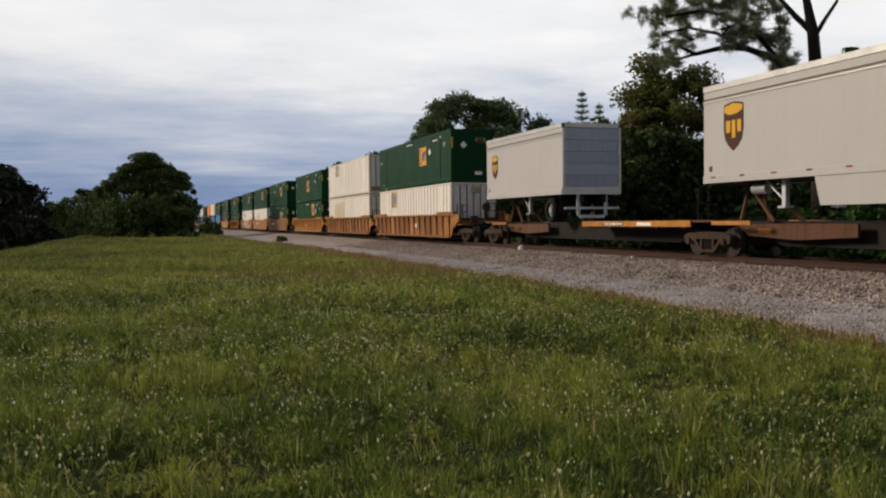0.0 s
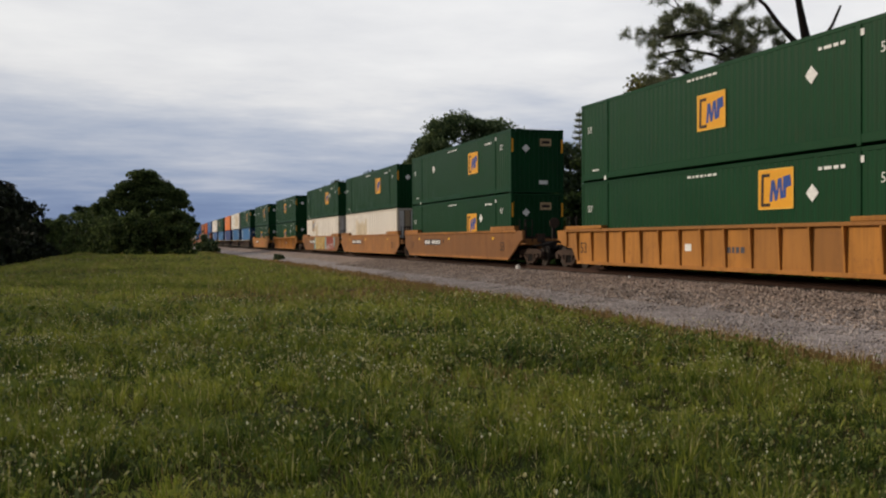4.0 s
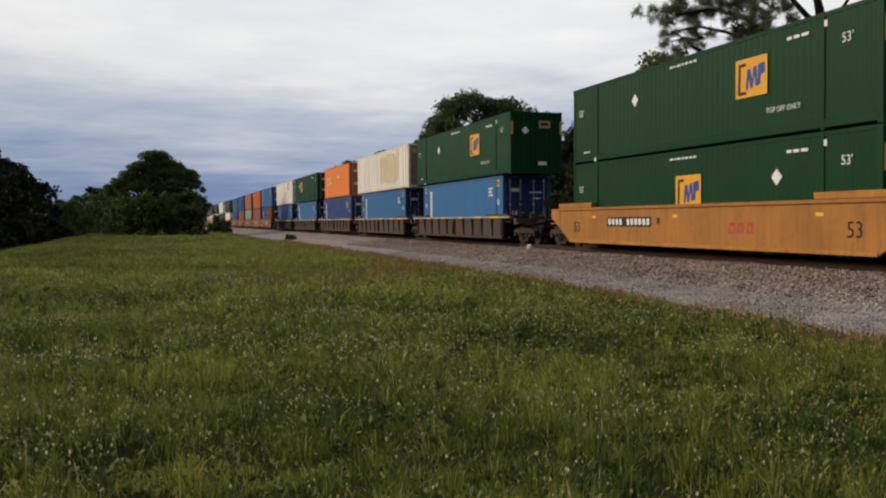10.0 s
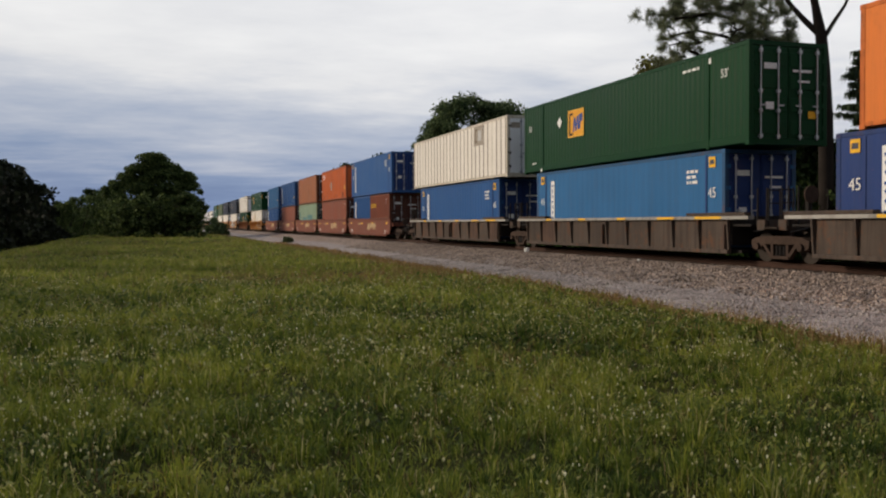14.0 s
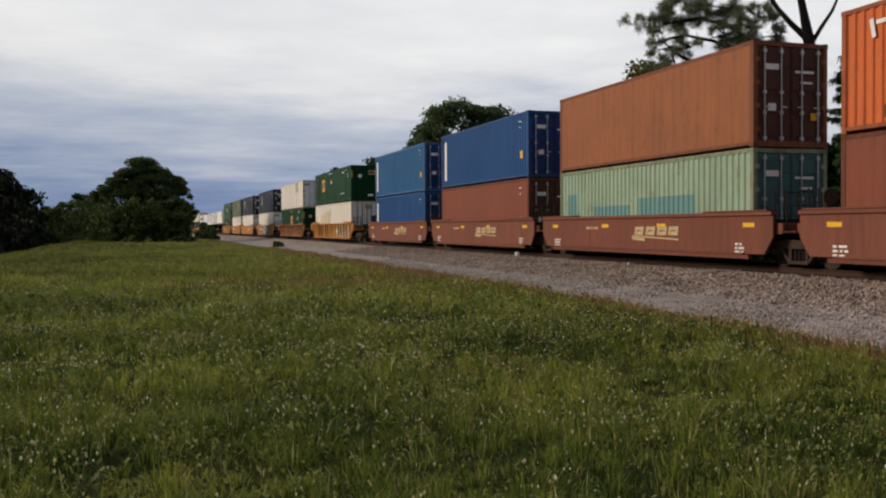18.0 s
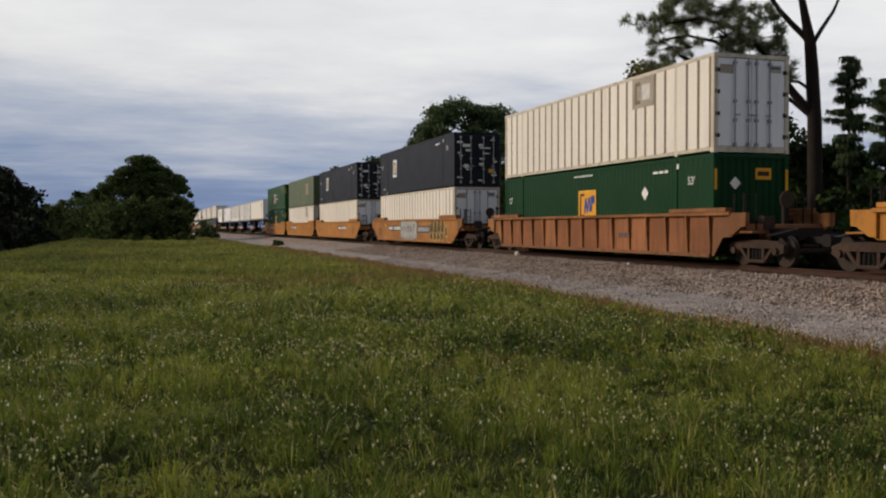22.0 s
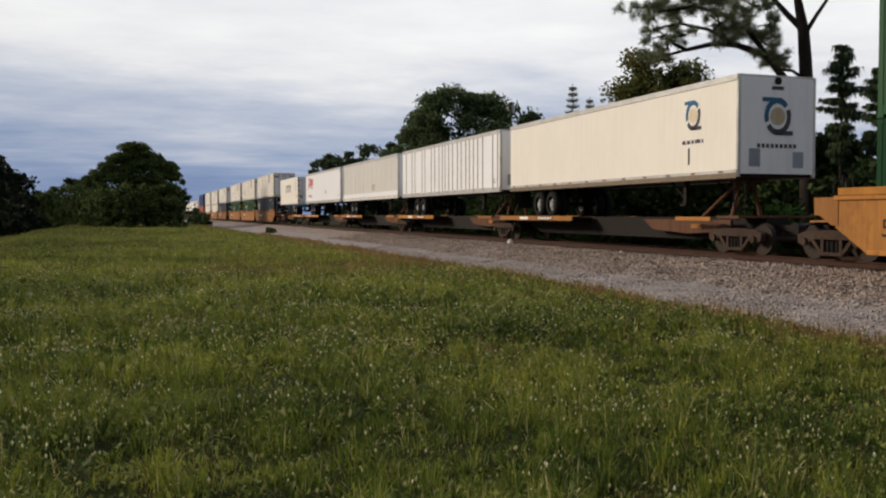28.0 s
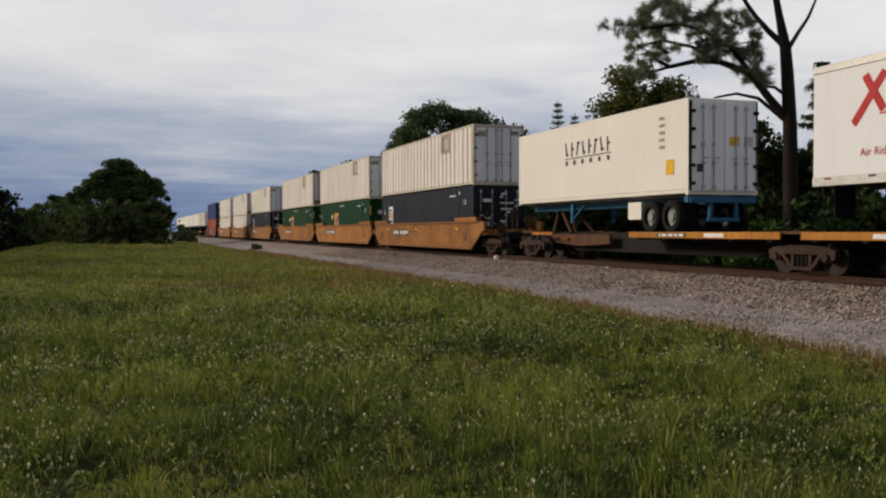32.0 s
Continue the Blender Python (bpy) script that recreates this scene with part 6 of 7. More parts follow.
def grass_material(name, dark, mid, light, straw, through=0.45):
    """Grass whose tone changes from tuft to tuft and over wide patches more than from blade to blade."""
    m, n = material(name)
    isl = n.add("ShaderNodeNewGeometry").outputs["Random Per Island"]
    co = n.mapping(n.add("ShaderNodeTexCoord").outputs["Object"], (1, 1, 0.15))
    wide, tuft = n.noise(n.mapping(co, (1, 0.6, 1), (9, 2, 0)), 0.38, 3), n.noise(co, 3.4, 3, 0.6)
    tone = n.math("ADD", n.math("ADD", n.math("MULTIPLY", isl, 0.56), n.math("MULTIPLY", n.math("SUBTRACT", tuft, 0.5), 1.1)), n.math("ADD", 0.22, n.math("MULTIPLY", n.math("SUBTRACT", wide, 0.5), 0.9)))
    col = n.ramp(tone, [(0.08, dark), (0.48, mid), (0.88, light)])
    col = n.mix(n.ramp(isl, [(0.925, (0, 0, 0)), (0.95, (1, 1, 1))]), col, straw)
    p = n.add("ShaderNodeBsdfPrincipled", {"Base Color": col}, in_Roughness=0.55)
    p.inputs["Specular IOR Level"].default_value = 0.25
    tr = n.add("ShaderNodeBsdfTranslucent", {"Color": col})
    mix = n.add("ShaderNodeMixShader", {0: through, 1: p.outputs[0], 2: tr.outputs[0]})
    n.add("ShaderNodeOutputMaterial", {"Surface": mix.outputs[0]})
    return m


M["grass"] = grass_material("meadow_grass", (0.032, 0.070, 0.009), (0.175, 0.220, 0.029), (0.44, 0.44, 0.070), (0.60, 0.52, 0.25))
M["lush_grass"] = grass_material("dark_green_grass", (0.012, 0.032, 0.006), (0.044, 0.082, 0.014), (0.125, 0.170, 0.032), (0.18, 0.21, 0.07))
M["dry_grass"] = leaf_material("dry_seed_grass", (0.145, 0.090, 0.036), (0.38, 0.255, 0.118), 0.8, 0.4)
M["herb"] = grass_material("clover_leaves", (0.030, 0.062, 0.010), (0.130, 0.170, 0.028), (0.33, 0.35, 0.066), (0.42, 0.40, 0.15))
M["clover"] = leaf_material("white_flower_heads", (0.52, 0.48, 0.23), (0.88, 0.84, 0.60), 0.8, 0.55)
# paler, greyer leaves for far trees: distance haze put into the colour
M["leaf_mid"] = leaf_material("hazed_far_leaves", (0.030, 0.050, 0.028), (0.10, 0.13, 0.065), 0.7, 0.3)
M["leaf"] = leaf_material("dark_broad_leaves", (0.030, 0.056, 0.024), (0.14, 0.18, 0.075), 0.6, 0.3)
M["leaf_oak"] = leaf_material("oak_leaves", (0.034, 0.050, 0.016), (0.165, 0.165, 0.048), 0.6, 0.35, (0.17, 0.12, 0.034))
M["leaf_droop"] = leaf_material("long_drooping_leaves", (0.020, 0.036, 0.018), (0.075, 0.105, 0.050), 0.6, 0.3)
M["leaf_far"] = leaf_material("hedge_leaves", (0.012, 0.024, 0.008), (0.050, 0.076, 0.019), 0.7, 0.2)
M["leaf_umbrella"] = leaf_material("umbrella_leaves", (0.024, 0.044, 0.016), (0.115, 0.150, 0.046), 0.7, 0.3)
# darker copy of the hedge leaves: the belt's shade is in the colour
M["leaf_belt"] = leaf_material("shaded_belt_leaves", (0.006, 0.009, 0.006), (0.022, 0.028, 0.014), 0.7, 0.15)
M["leaf_vine"] = leaf_material("vine_leaves", (0.024, 0.055, 0.012), (0.06, 0.12, 0.025), 0.6, 0.25)
M["needle"] = leaf_material("pine_needles", (0.065, 0.082, 0.046), (0.22, 0.235, 0.135), 0.55, 0.5)
M["bark"] = plain("dark_bark", (0.021, 0.016, 0.013), 0.9, 0.0, 14, 0.4, 0.02)
M["pole"] = plain("weathered_pole_wood", (0.06, 0.05, 0.04), 0.9)
M["stone_white"] = plain("whitewashed_stone", (0.75, 0.74, 0.70), 0.8)

RNG = np.random.default_rng(5)


def leaf_cloud(blobs, size, dense=2.0, slim=0.6):
    """Leaves as small bent quads in a set of lumpy ellipsoids: (x, y, z, rx, ry, rz, count)."""
    V, F, base = [], [], 0
    for cx, cy, cz, rx, ry, rz, n in blobs:
        n = int(n * dense)
        d = RNG.normal(size=(n, 3))
        d /= np.linalg.norm(d, axis=1)[:, None]
        r = np.minimum(np.abs(RNG.normal(size=n)) * 0.34 + 0.42, 1.04)
        bumps = RNG.normal(size=(7, 3))
        bumps /= np.linalg.norm(bumps, axis=1)[:, None]
        near = (d @ bumps.T).max(axis=1)
        r = r * (0.70 + 0.45 * np.clip((near - 0.4) / 0.6, 0, 1))
        c = d * r[:, None] * np.array([rx, ry, rz]) + np.array([cx, cy, cz])
        a = RNG.normal(size=(n, 3))
        a /= np.linalg.norm(a, axis=1)[:, None]
        b = np.cross(a, RNG.normal(size=(n, 3)))
        b /= np.linalg.norm(b, axis=1)[:, None] + 1e-9
        s = size * (0.6 + 0.8 * RNG.random(n))[:, None]
        quad = np.stack([c - a * s, c + b * s * slim, c + a * s, c - b * s * slim], 1)
        V.append(quad.reshape(-1, 3))
        F.append(np.arange(n * 4).reshape(n, 4) + base)
        base += n * 4
    return np.concatenate(V), np.concatenate(F)


def grow_limbs(mb, base, top, r, reach, n, seed, low=0.45):
    rr = random.Random(seed)
    base, top = Vector(base), Vector(top)
    pts = [base.lerp(top, k / 6) + Vector((rr.uniform(-1, 1), rr.uniform(-1, 1), 0)) * r * (0.6 if 0 < k < 6 else 0) for k in range(7)]
    mb.tube(pts, [r * (1.25 - 0.16 * k) for k in range(7)], 9)
    for k in range(n):
        t = low + (0.98 - low) * k / max(1, n - 1)
        p = base.lerp(top, t)
        a = rr.uniform(0, 6.28)
        d = Vector((math.cos(a), math.sin(a), rr.uniform(0.25, 0.8))) * reach * rr.uniform(0.6, 1.1) * (1.1 - 0.5 * t)
        mb.tube([p, p + d * 0.4 + Vector((0, 0, 0.1)), p + d * 0.75, p + d], [r * 0.42, r * 0.3, r * 0.19, r * 0.06], 6)
    return mb


def tree(name, label, x, y, height, blobs, leaf, size, trunk_r=0.3, reach=3.0, limbs=9, seed=1, category="tree", group=""):
    """blobs are given round the foot of the tree."""
    z0 = ground_z(x, y) - 0.1
    t = thing(name, label, category, group)
    t.matrix_basis = pose(x, y, z0)
    part("trunk", grow_limbs(MB(), (0, 0, 0), (0.2, 0.1, height * 0.85), trunk_r, reach, limbs, seed), M["bark"], t, "dark bark trunk and limbs", smooth=True)
    v, f = leaf_cloud(blobs, size)
    raw("crown", v, f, M[leaf], t)
    return t


def crown_blobs(height, spread, n, seed, low=0.3, count=900, flat=0.7):
    """Foliage clusters of a broad crown; n sets how many."""
    rr = random.Random(seed)
    out = []
    for k in range(n * 3):
        a, q = rr.uniform(0, 6.28), rr.random() ** 0.45
        h = low + (1 - low) * rr.random() ** 0.85
        w = spread * q * math.sqrt(max(0.05, 1 - ((h - 0.52) / 0.56) ** 2))
        s = spread * rr.uniform(0.13, 0.30)
        out.append((w * math.cos(a), w * math.sin(a), height * h - s * 0.6, s, s, s * flat, int(count * 0.42)))
    out.append((0, 0, height * 0.58, spread * 0.55, spread * 0.55, height * 0.28, int(count * 1.6)))
    return out


def shrub_row(label, spots, leaf, size, seed, group, name="shrub", dense=0.62):
    """Bushes of leaves with short stems: (x, y, radius, height)."""
    rr = random.Random(seed)
    for x, y, r, h in spots:
        z0 = ground_z(x, y) - 0.15
        t = thing(name, label, {"shrub": "bush", "weed": "weed"}.get(name, "tree"), group)
        t.matrix_basis = pose(x, y, z0)
        mb = MB()
        for k in range(5):
            a = rr.uniform(0, 6.28)
            mb.tube([(0, 0, 0), (0.25 * r * math.cos(a), 0.25 * r * math.sin(a), h * 0.4), (0.5 * r * math.cos(a), 0.5 * r * math.sin(a), h * 0.72)], [0.09, 0.06, 0.02], 5)
        part("trunk", mb, M["bark"], t)
        blobs = []
        for k in range(24):
            a, q = rr.uniform(0, 6.28), rr.random() ** 0.5
            hh = rr.random() ** 0.75
            s = r * rr.uniform(0.16, 0.36)
            w = r * q * (1.05 - 0.6 * hh)
            blobs.append((w * math.cos(a), w * math.sin(a), max(s * 0.4, h * hh - s * 0.5), s, s, s * 0.8, int(46 * (r / size * 0.32))))
        blobs.append((0, 0, h * 0.42, r * 0.8, r * 0.8, h * 0.45, int(260 * (r / size * 0.32))))
        v, f = leaf_cloud(blobs, size * 0.85 * (0.62 / dense) ** 0.4, dense)
        raw("foliage", v, f, M[leaf], t)


def pine_tuft(c, n, length):
    """Bursts of thin needles round the points c (k, 3)."""
    k = len(c)
    d = RNG.normal(size=(k, n, 3)) + np.array([0, 0, 0.35])
    d /= np.linalg.norm(d, axis=2)[..., None]
    side = np.cross(d, RNG.normal(size=(k, n, 3)))
    side /= np.linalg.norm(side, axis=2)[..., None] + 1e-9
    ln = length * (0.6 + 0.6 * RNG.random((k, n, 1)))
    p = c[:, None, :]
    tri = np.stack([p + d * 0.03 + side * 0.0105, p + d * 0.03 - side * 0.0105, p + d * ln], 2)
    return tri.reshape(-1, 3), np.arange(k * n * 3).reshape(-1, 3)


def spot(px, d):
    """Plan place at a bearing (tangent from the main view axis) and depth."""
    return d * (px * 0.9556 + 0.2947), d * (0.9556 - px * 0.2947)


def build_pine():
    d = 40.0

    def at(px, py, dd=0.0):
        r = (px - 776) / 1623.3
        x, y = spot(r, d + dd)
        return Vector((x, y, 1.12 + (d + dd) * (395 - (px - 282) * 0.0097 - py) / 1623.3))
    foot = at(1462, 430)
    t = thing("pine_tree", "tall pine with bare dark trunk and open clumps of needles", "tree")
    mb = MB()
    mb.tube([(foot.x, foot.y, -0.8), at(1458, 200), at(1453, 110), at(1449, 60), at(1438, 5), at(1425, -60), at(1420, -190)], [0.36, 0.31, 0.28, 0.25, 0.17, 0.12, 0.04], 10)
    arms = [([(1456, 190), (1420, 150), (1385, 105), (1330, 86), (1290, 84), (1240, 96), (1215, 84)], 0.20),
            ([(1450, 60), (1418, 30), (1395, 5), (1370, -30), (1330, -60)], 0.15),
            ([(1449, 70), (1470, 35), (1490, 5), (1505, -30)], 0.11),
            ([(1458, 150), (1430, 130), (1400, 128)], 0.09),
            ([(1456, 195), (1400, 150), (1360, 142), (1320, 150)], 0.10),
            ([(1385, 105), (1350, 60), (1300, 30), (1250, 20), (1190, 30)], 0.12),
            ([(1330, 86), (1280, 60), (1230, 50), (1180, 60)], 0.09),
            ([(1240, 96), (1200, 108), (1180, 112)], 0.07),
            ([(1440, -60), (1380, -100), (1300, -110)], 0.12), ([(1440, -80), (1500, -120), (1560, -130)], 0.10)]
    for k, (line, r) in enumerate(arms):
        pts = [at(px, py, 1.2 * math.sin(k * 2.1) * j / len(line)) for j, (px, py) in enumerate(line)]
        mb.tube(pts, [r * (1 - 0.75 * j / len(pts)) for j in range(len(pts))], 7)
    part("trunk", mb, M["bark"], t, "dark bare trunk and crooked limbs", smooth=True)
    clumps = [(1174, 36, 36, 28), (1214, 25, 42, 30), (1250, 15, 44, 34), (1290, 40, 44, 34), (1335, 60, 42, 30), (1375, 75, 36, 30), (1395, 95, 24, 22), (1192, 62, 32, 18), (1230, 62, 36, 20),
              (1172, 100, 24, 14), (1195, 108, 24, 13), (1162, 14, 26, 20), (1400, 118, 20, 16), (1388, 88, 26, 20), (1300, -5, 46, 30), (1215, -25, 46, 30), (1360, 10, 36, 26), (1285, 82, 34, 12), (1380, 40, 26, 24), (1395, 112, 18, 10),
              (1330, -70, 70, 40), (1430, -190, 70, 50), (1540, -120, 60, 36), (1250, -80, 50, 30), (1200, 88, 30, 12), (1340, 32, 40, 24)]
    c, twigs = [], MB()
    for k, (px, py, rx, ry) in enumerate(clumps):
        s = d / 1623.3
        o = np.array(at(px, py, 1.4 * math.sin(k * 1.7)))
        for j in range(max(3, int(rx * ry * 0.0084))):
            q = RNG.normal(size=3) * 0.55 * np.array([rx * s, rx * s, ry * s])
            n = 7
            c.append(o + q + RNG.normal(size=(n, 3)) * np.array([0.13, 0.13, 0.09]))
            if j % 2 == 0:
                a0 = Vector(o + q)
                twigs.tube([a0, a0.lerp(Vector(o), 0.55) + Vector((0, 0, -0.12)), Vector(o) + Vector((0.3, 0, -0.2))], [0.012, 0.022, 0.035], 5)
    v, f = pine_tuft(np.concatenate(c), 38, 0.33)
    raw("crown", v, f, M["needle"], t)
    tagged(part("branchwork", twigs, M["bark"], t), kind="stuff")


build_pine()


def drooping_tree(x, y, h, seed):
    """A thin stem with tiers of branches whose long leaves hang down in whorls."""
    q = random.Random(seed)
    t = thing("drooping_tree", "slender tree with drooping whorls of long dark leaves", "tree", "drooping trees")
    t.matrix_basis = pose(x, y, ground_z(x, y) - 0.1)
    mb = MB().tube([(0, 0, 0), (0.08, 0.05, h * 0.5), (0.0, 0.0, h * 0.97)], [0.11, 0.08, 0.03], 7)
    V = []
    tiers = [(0.98, 0.22), (0.94, 0.46), (0.89, 0.66), (0.84, 0.78), (0.79, 0.86), (0.74, 0.80), (0.69, 0.88), (0.64, 0.72), (0.58, 0.5), (0.50, 0.36)]
    for f, w in tiers:
        for a in range(7):
            g = a * 0.9 + q.uniform(-0.35, 0.35) + f * 20
            reach = w * q.uniform(0.55, 1.15)
            if q.random() < 0.16:
                continue
            z = h * f + q.uniform(-0.38, 0.22)
            e = Vector((reach * math.cos(g), reach * math.sin(g), z + 0.12 * reach))
            mb.tube([(0, 0, z - 0.25), (e.x * 0.55, e.y * 0.55, z + 0.02), e], [0.028, 0.02, 0.01], 5)
            for s in (0.35, 0.68, 1.0):
                o = np.array([e.x * s, e.y * s, z + 0.12 * reach * s])
                n = 30
                b = RNG.random(n) * 6.283
                out = np.stack([np.cos(b), np.sin(b), np.zeros(n)], 1)
                side = np.stack([-np.sin(b), np.cos(b), np.zeros(n)], 1) * (0.028 + 0.02 * RNG.random(n))[:, None]
                ln = (0.22 + 0.20 * RNG.random(n))[:, None]
                p0 = o + out * 0.03
                p1 = o + out * ln * (0.35 + 0.4 * RNG.random((n, 1))) + np.array([0, 0, 1.0]) * ln * (0.12 - 0.3 * RNG.random((n, 1)))
                p2 = p1 + out * ln * 0.18 - np.array([0, 0, 1.0]) * ln * (0.55 + 0.4 * RNG.random((n, 1)))
                V.append(np.stack([p0, p1 - side, p2, p1 + side], 1).reshape(-1, 3))
    part("trunk", mb, M["bark"], t, "thin dark stem and branches", smooth=True)
    V = np.concatenate(V)
    raw("crown", V, np.arange(len(V)).reshape(-1, 4), M["leaf_droop"], t)


def build_trees():
    # broad dark tree beside the pine, brownish at the crown
    x, y = spot((1190 - 784) / 1623.3, 52)
    blobs = crown_blobs(10.2, 3.3, 15, 3, 0.2, 560)
    blobs += [(1.6, -0.6, 9.8, 1.5, 1.3, 0.9, 620), (-0.6, 0.3, 10.6, 1.2, 1.2, 0.8, 520), (2.6, -0.9, 8.8, 1.1, 1.0, 0.8, 420), (-1.6, 0.6, 7.3, 1.2, 1.2, 1.0, 520), (-1.3, 0.3, 8.7, 1.5, 1.4, 1.1, 700), (0.3, 0, 9.2, 1.7, 1.5, 1.1, 800), (-2.2, 0.7, 6.0, 1.5, 1.4, 1.3, 700), (1.5, -0.4, 7.6, 1.6, 1.5, 1.3, 700)]
    tree("oak_tree", "dense dark green tree with brownish crown behind the track", x, y, 10.0, blobs, "leaf_oak", 0.11, 0.28, 2.6, 9, 4)
    # round bushy tree further along
    x, y = spot((846 - 784) / 1623.3, 86)
    blobs = crown_blobs(13.2, 6.0, 30, 8, 0.05, 800) + [(-3.6, 1.2, 8.8, 1.5, 1.5, 1.4, 650), (2.4, -1, 12.4, 1.8, 1.8, 1.0, 650), (-0.8, 0, 13.0, 2.0, 2.0, 1.0, 750), (3.9, -1.2, 10.6, 1.1, 1.1, 1.0, 420)]
    tree("broadleaf_tree", "rounded dark green broadleaf tree behind the track", x, y, 12.5, blobs, "leaf", 0.135, 0.34, 3.6, 10, 9)
    for px, dd, h, w in ((785, 89, 10.4, 3.6), (752, 94, 9.2, 3.2), (722, 98, 7.8, 2.8), (905, 92, 10.6, 3.0)):
        x, y = spot((px - 784) / 1623.3, dd)
        tree("broadleaf_tree", "dark green broadleaf tree in the row behind the track", x, y, h, crown_blobs(h, w, 12, int(px), 0.05, 420), "leaf", 0.17, 0.22, 2.0, 7, int(px), group="broadleaf trees behind the track")
    # far rows of trees beyond the track
    rr = random.Random(21)
    far = [((955 + 45 * k - 784) / 1623.3, 104 + 5 * rr.random(), (14.8, 14.2, 12.8, 12.2, 12.8, 13.2)[k] + rr.uniform(-0.3, 0.3)) for k in range(6)]
    far += [((610 + 32 * k - 784) / 1623.3, 155 + 8 * rr.random(), 12.4 + 1.2 * k * 0.5 + rr.uniform(-0.8, 0.8)) for k in range(5)]
    far += [((745 + 30 * k - 784) / 1623.3, 120, rr.uniform(9, 11.5)) for k in range(2)]
    for k, (r, d, h) in enumerate(far):
        x, y = spot(r, d)
        tree("broadleaf_tree", "distant dark green tree beyond the track", x, y, h, crown_blobs(h, h * 0.36, 9, 40 + k, 0.2, 240), "leaf_mid", 0.24, 0.24, h * 0.3, 6, 50 + k, group="far trees beyond the track")
    # two tiered conifers
    for px, h, k in ((1048, 17.4, 0), (1078, 16.2, 1)):
        x, y = spot((px - 784) / 1623.3, 110 + 3 * k)
        t = thing("tiered_conifer", "slender tiered conifer rising above the tree line", "tree", "tiered conifers")
        t.matrix_basis = pose(x, y, -0.7)
        mb = MB().tube([(0, 0, 0), (0, 0, h * 0.5), (0, 0, h)], [0.22, 0.14, 0.03], 7)
        c = []
        for j in range(13):
            z = h * (0.45 + 0.55 * j / 13)
            w = 1.7 * (1 - (j / 13.5)) + 0.15
            for a in range(6):
                ang = a * 1.047 + j * 0.5
                e = Vector((w * math.cos(ang), w * math.sin(ang), z + 0.35 * w))
                mb.tube([(0, 0, z), (e.x * 0.6, e.y * 0.6, z + 0.1 * w), e], [0.04, 0.03, 0.012], 5)
                for s in (0.45, 0.75, 1.0):
                    c.append((e.x * s, e.y * s, z + 0.35 * w * s))
        part("trunk", mb, M["bark"], t)
        v, f = pine_tuft(np.array(c), 46, 0.40)
        raw("crown", v, f, M["needle"], t)
    # slender trees with drooping leaf whorls
    for px, d, h, k in ((1527, 41, 9.4, 0), (1594, 43, 8.7, 1), (1655, 40, 7.8, 2)):
        x, y = spot((px - 784) / 1623.3, d)
        drooping_tree(x, y, h, 30 + k)
    # undergrowth along the far side of the track
    q = random.Random(77)
    spots = []
    for k in range(36):
        y = -14 + k * 3.8 + q.uniform(-1, 1)
        spots.append((q.uniform(27.0, 29.5), y, q.uniform(2.2, 3.0), q.uniform(3.5, 4.4) if y < 36 else q.uniform(4.0, 5.4)))
    shrub_row("dark tangled undergrowth shrub behind the track", spots, "leaf_far", 0.16, 5, "undergrowth behind the track", "shrub", 0.3)
    spots = [(q.uniform(24.6, 26.0), -6 + k * 2.9 + q.uniform(-1, 1), q.uniform(1.4, 2.0), q.uniform(1.6, 2.6)) for k in range(27)]
    shrub_row("leafy green vine-covered bush close behind the track", spots, "leaf_vine", 0.14, 6, "vine bushes behind the track", dense=0.42)
    # starts at y = -40: the unseen part blocks low sky behind the viewer
    spots = [(q.uniform(33, 38), -40 + k * 8 + q.uniform(-2, 2), q.uniform(3.2, 4.2), q.uniform(3.6, 4.4) if k < 11 else q.uniform(5.5, 7.0)) for k in range(26)]
    shrub_row("tall dark tree of the wood behind the track", spots, "leaf_far", 0.30, 7, "wood behind the track", "wood_tree", 0.22)
    spots = []
    for k in range(17):
        x, y = spot((1105 + 29 * k - 784) / 1623.3, 46 + q.uniform(-1.5, 1.5))
        spots.append((x, y, q.uniform(2.2, 2.9), (7.2 - 0.28 * k if k < 9 else 6.9 if k < 12 else 5.7) + q.uniform(-0.4, 0.4)))
    shrub_row("tall dark dense tree beside the pine", spots, "leaf_far", 0.17, 19, "dense trees beside the pine", "wood_tree")
    # lone clump on the meadow side
    x, y = spot((272 - 784) / 1623.3, 123)
    blobs = [(0.5, 0, 10.6, 2.0, 1.8, 0.75, 1500), (0.7, 0.2, 9.7, 2.7, 2.2, 0.8, 1900), (2.9, 0.5, 9.2, 1.7, 1.8, 0.8, 1300), (-1.6, 0, 9.0, 1.5, 1.7, 0.8, 1100), (4.6, 0.3, 8.1, 1.5, 1.7, 0.9, 1200), (5.3, 0.3, 6.9, 1.2, 1.5, 0.9, 900),
             (1.0, 0, 8.3, 3.2, 2.8, 0.9, 2100), (-2.9, 0, 7.9, 1.3, 1.5, 0.8, 900), (-4.3, 0, 6.9, 1.0, 1.2, 0.8, 650), (-5.6, 0, 6.1, 0.6, 0.8, 1.0, 420), (0.6, 0, 6.4, 4.6, 3.0, 1.7, 3000), (0.2, -0.5, 3.6, 5.6, 3.2, 2.4, 3600)]
    tree("umbrella_tree", "tall dark umbrella-crowned tree standing among bushes in the meadow", x, y, 10.4, [(*b[:6], int(b[6] * 1.5)) for b in blobs], "leaf_umbrella", 0.135, 0.4, 3.0, 10, 12)
    spots = []
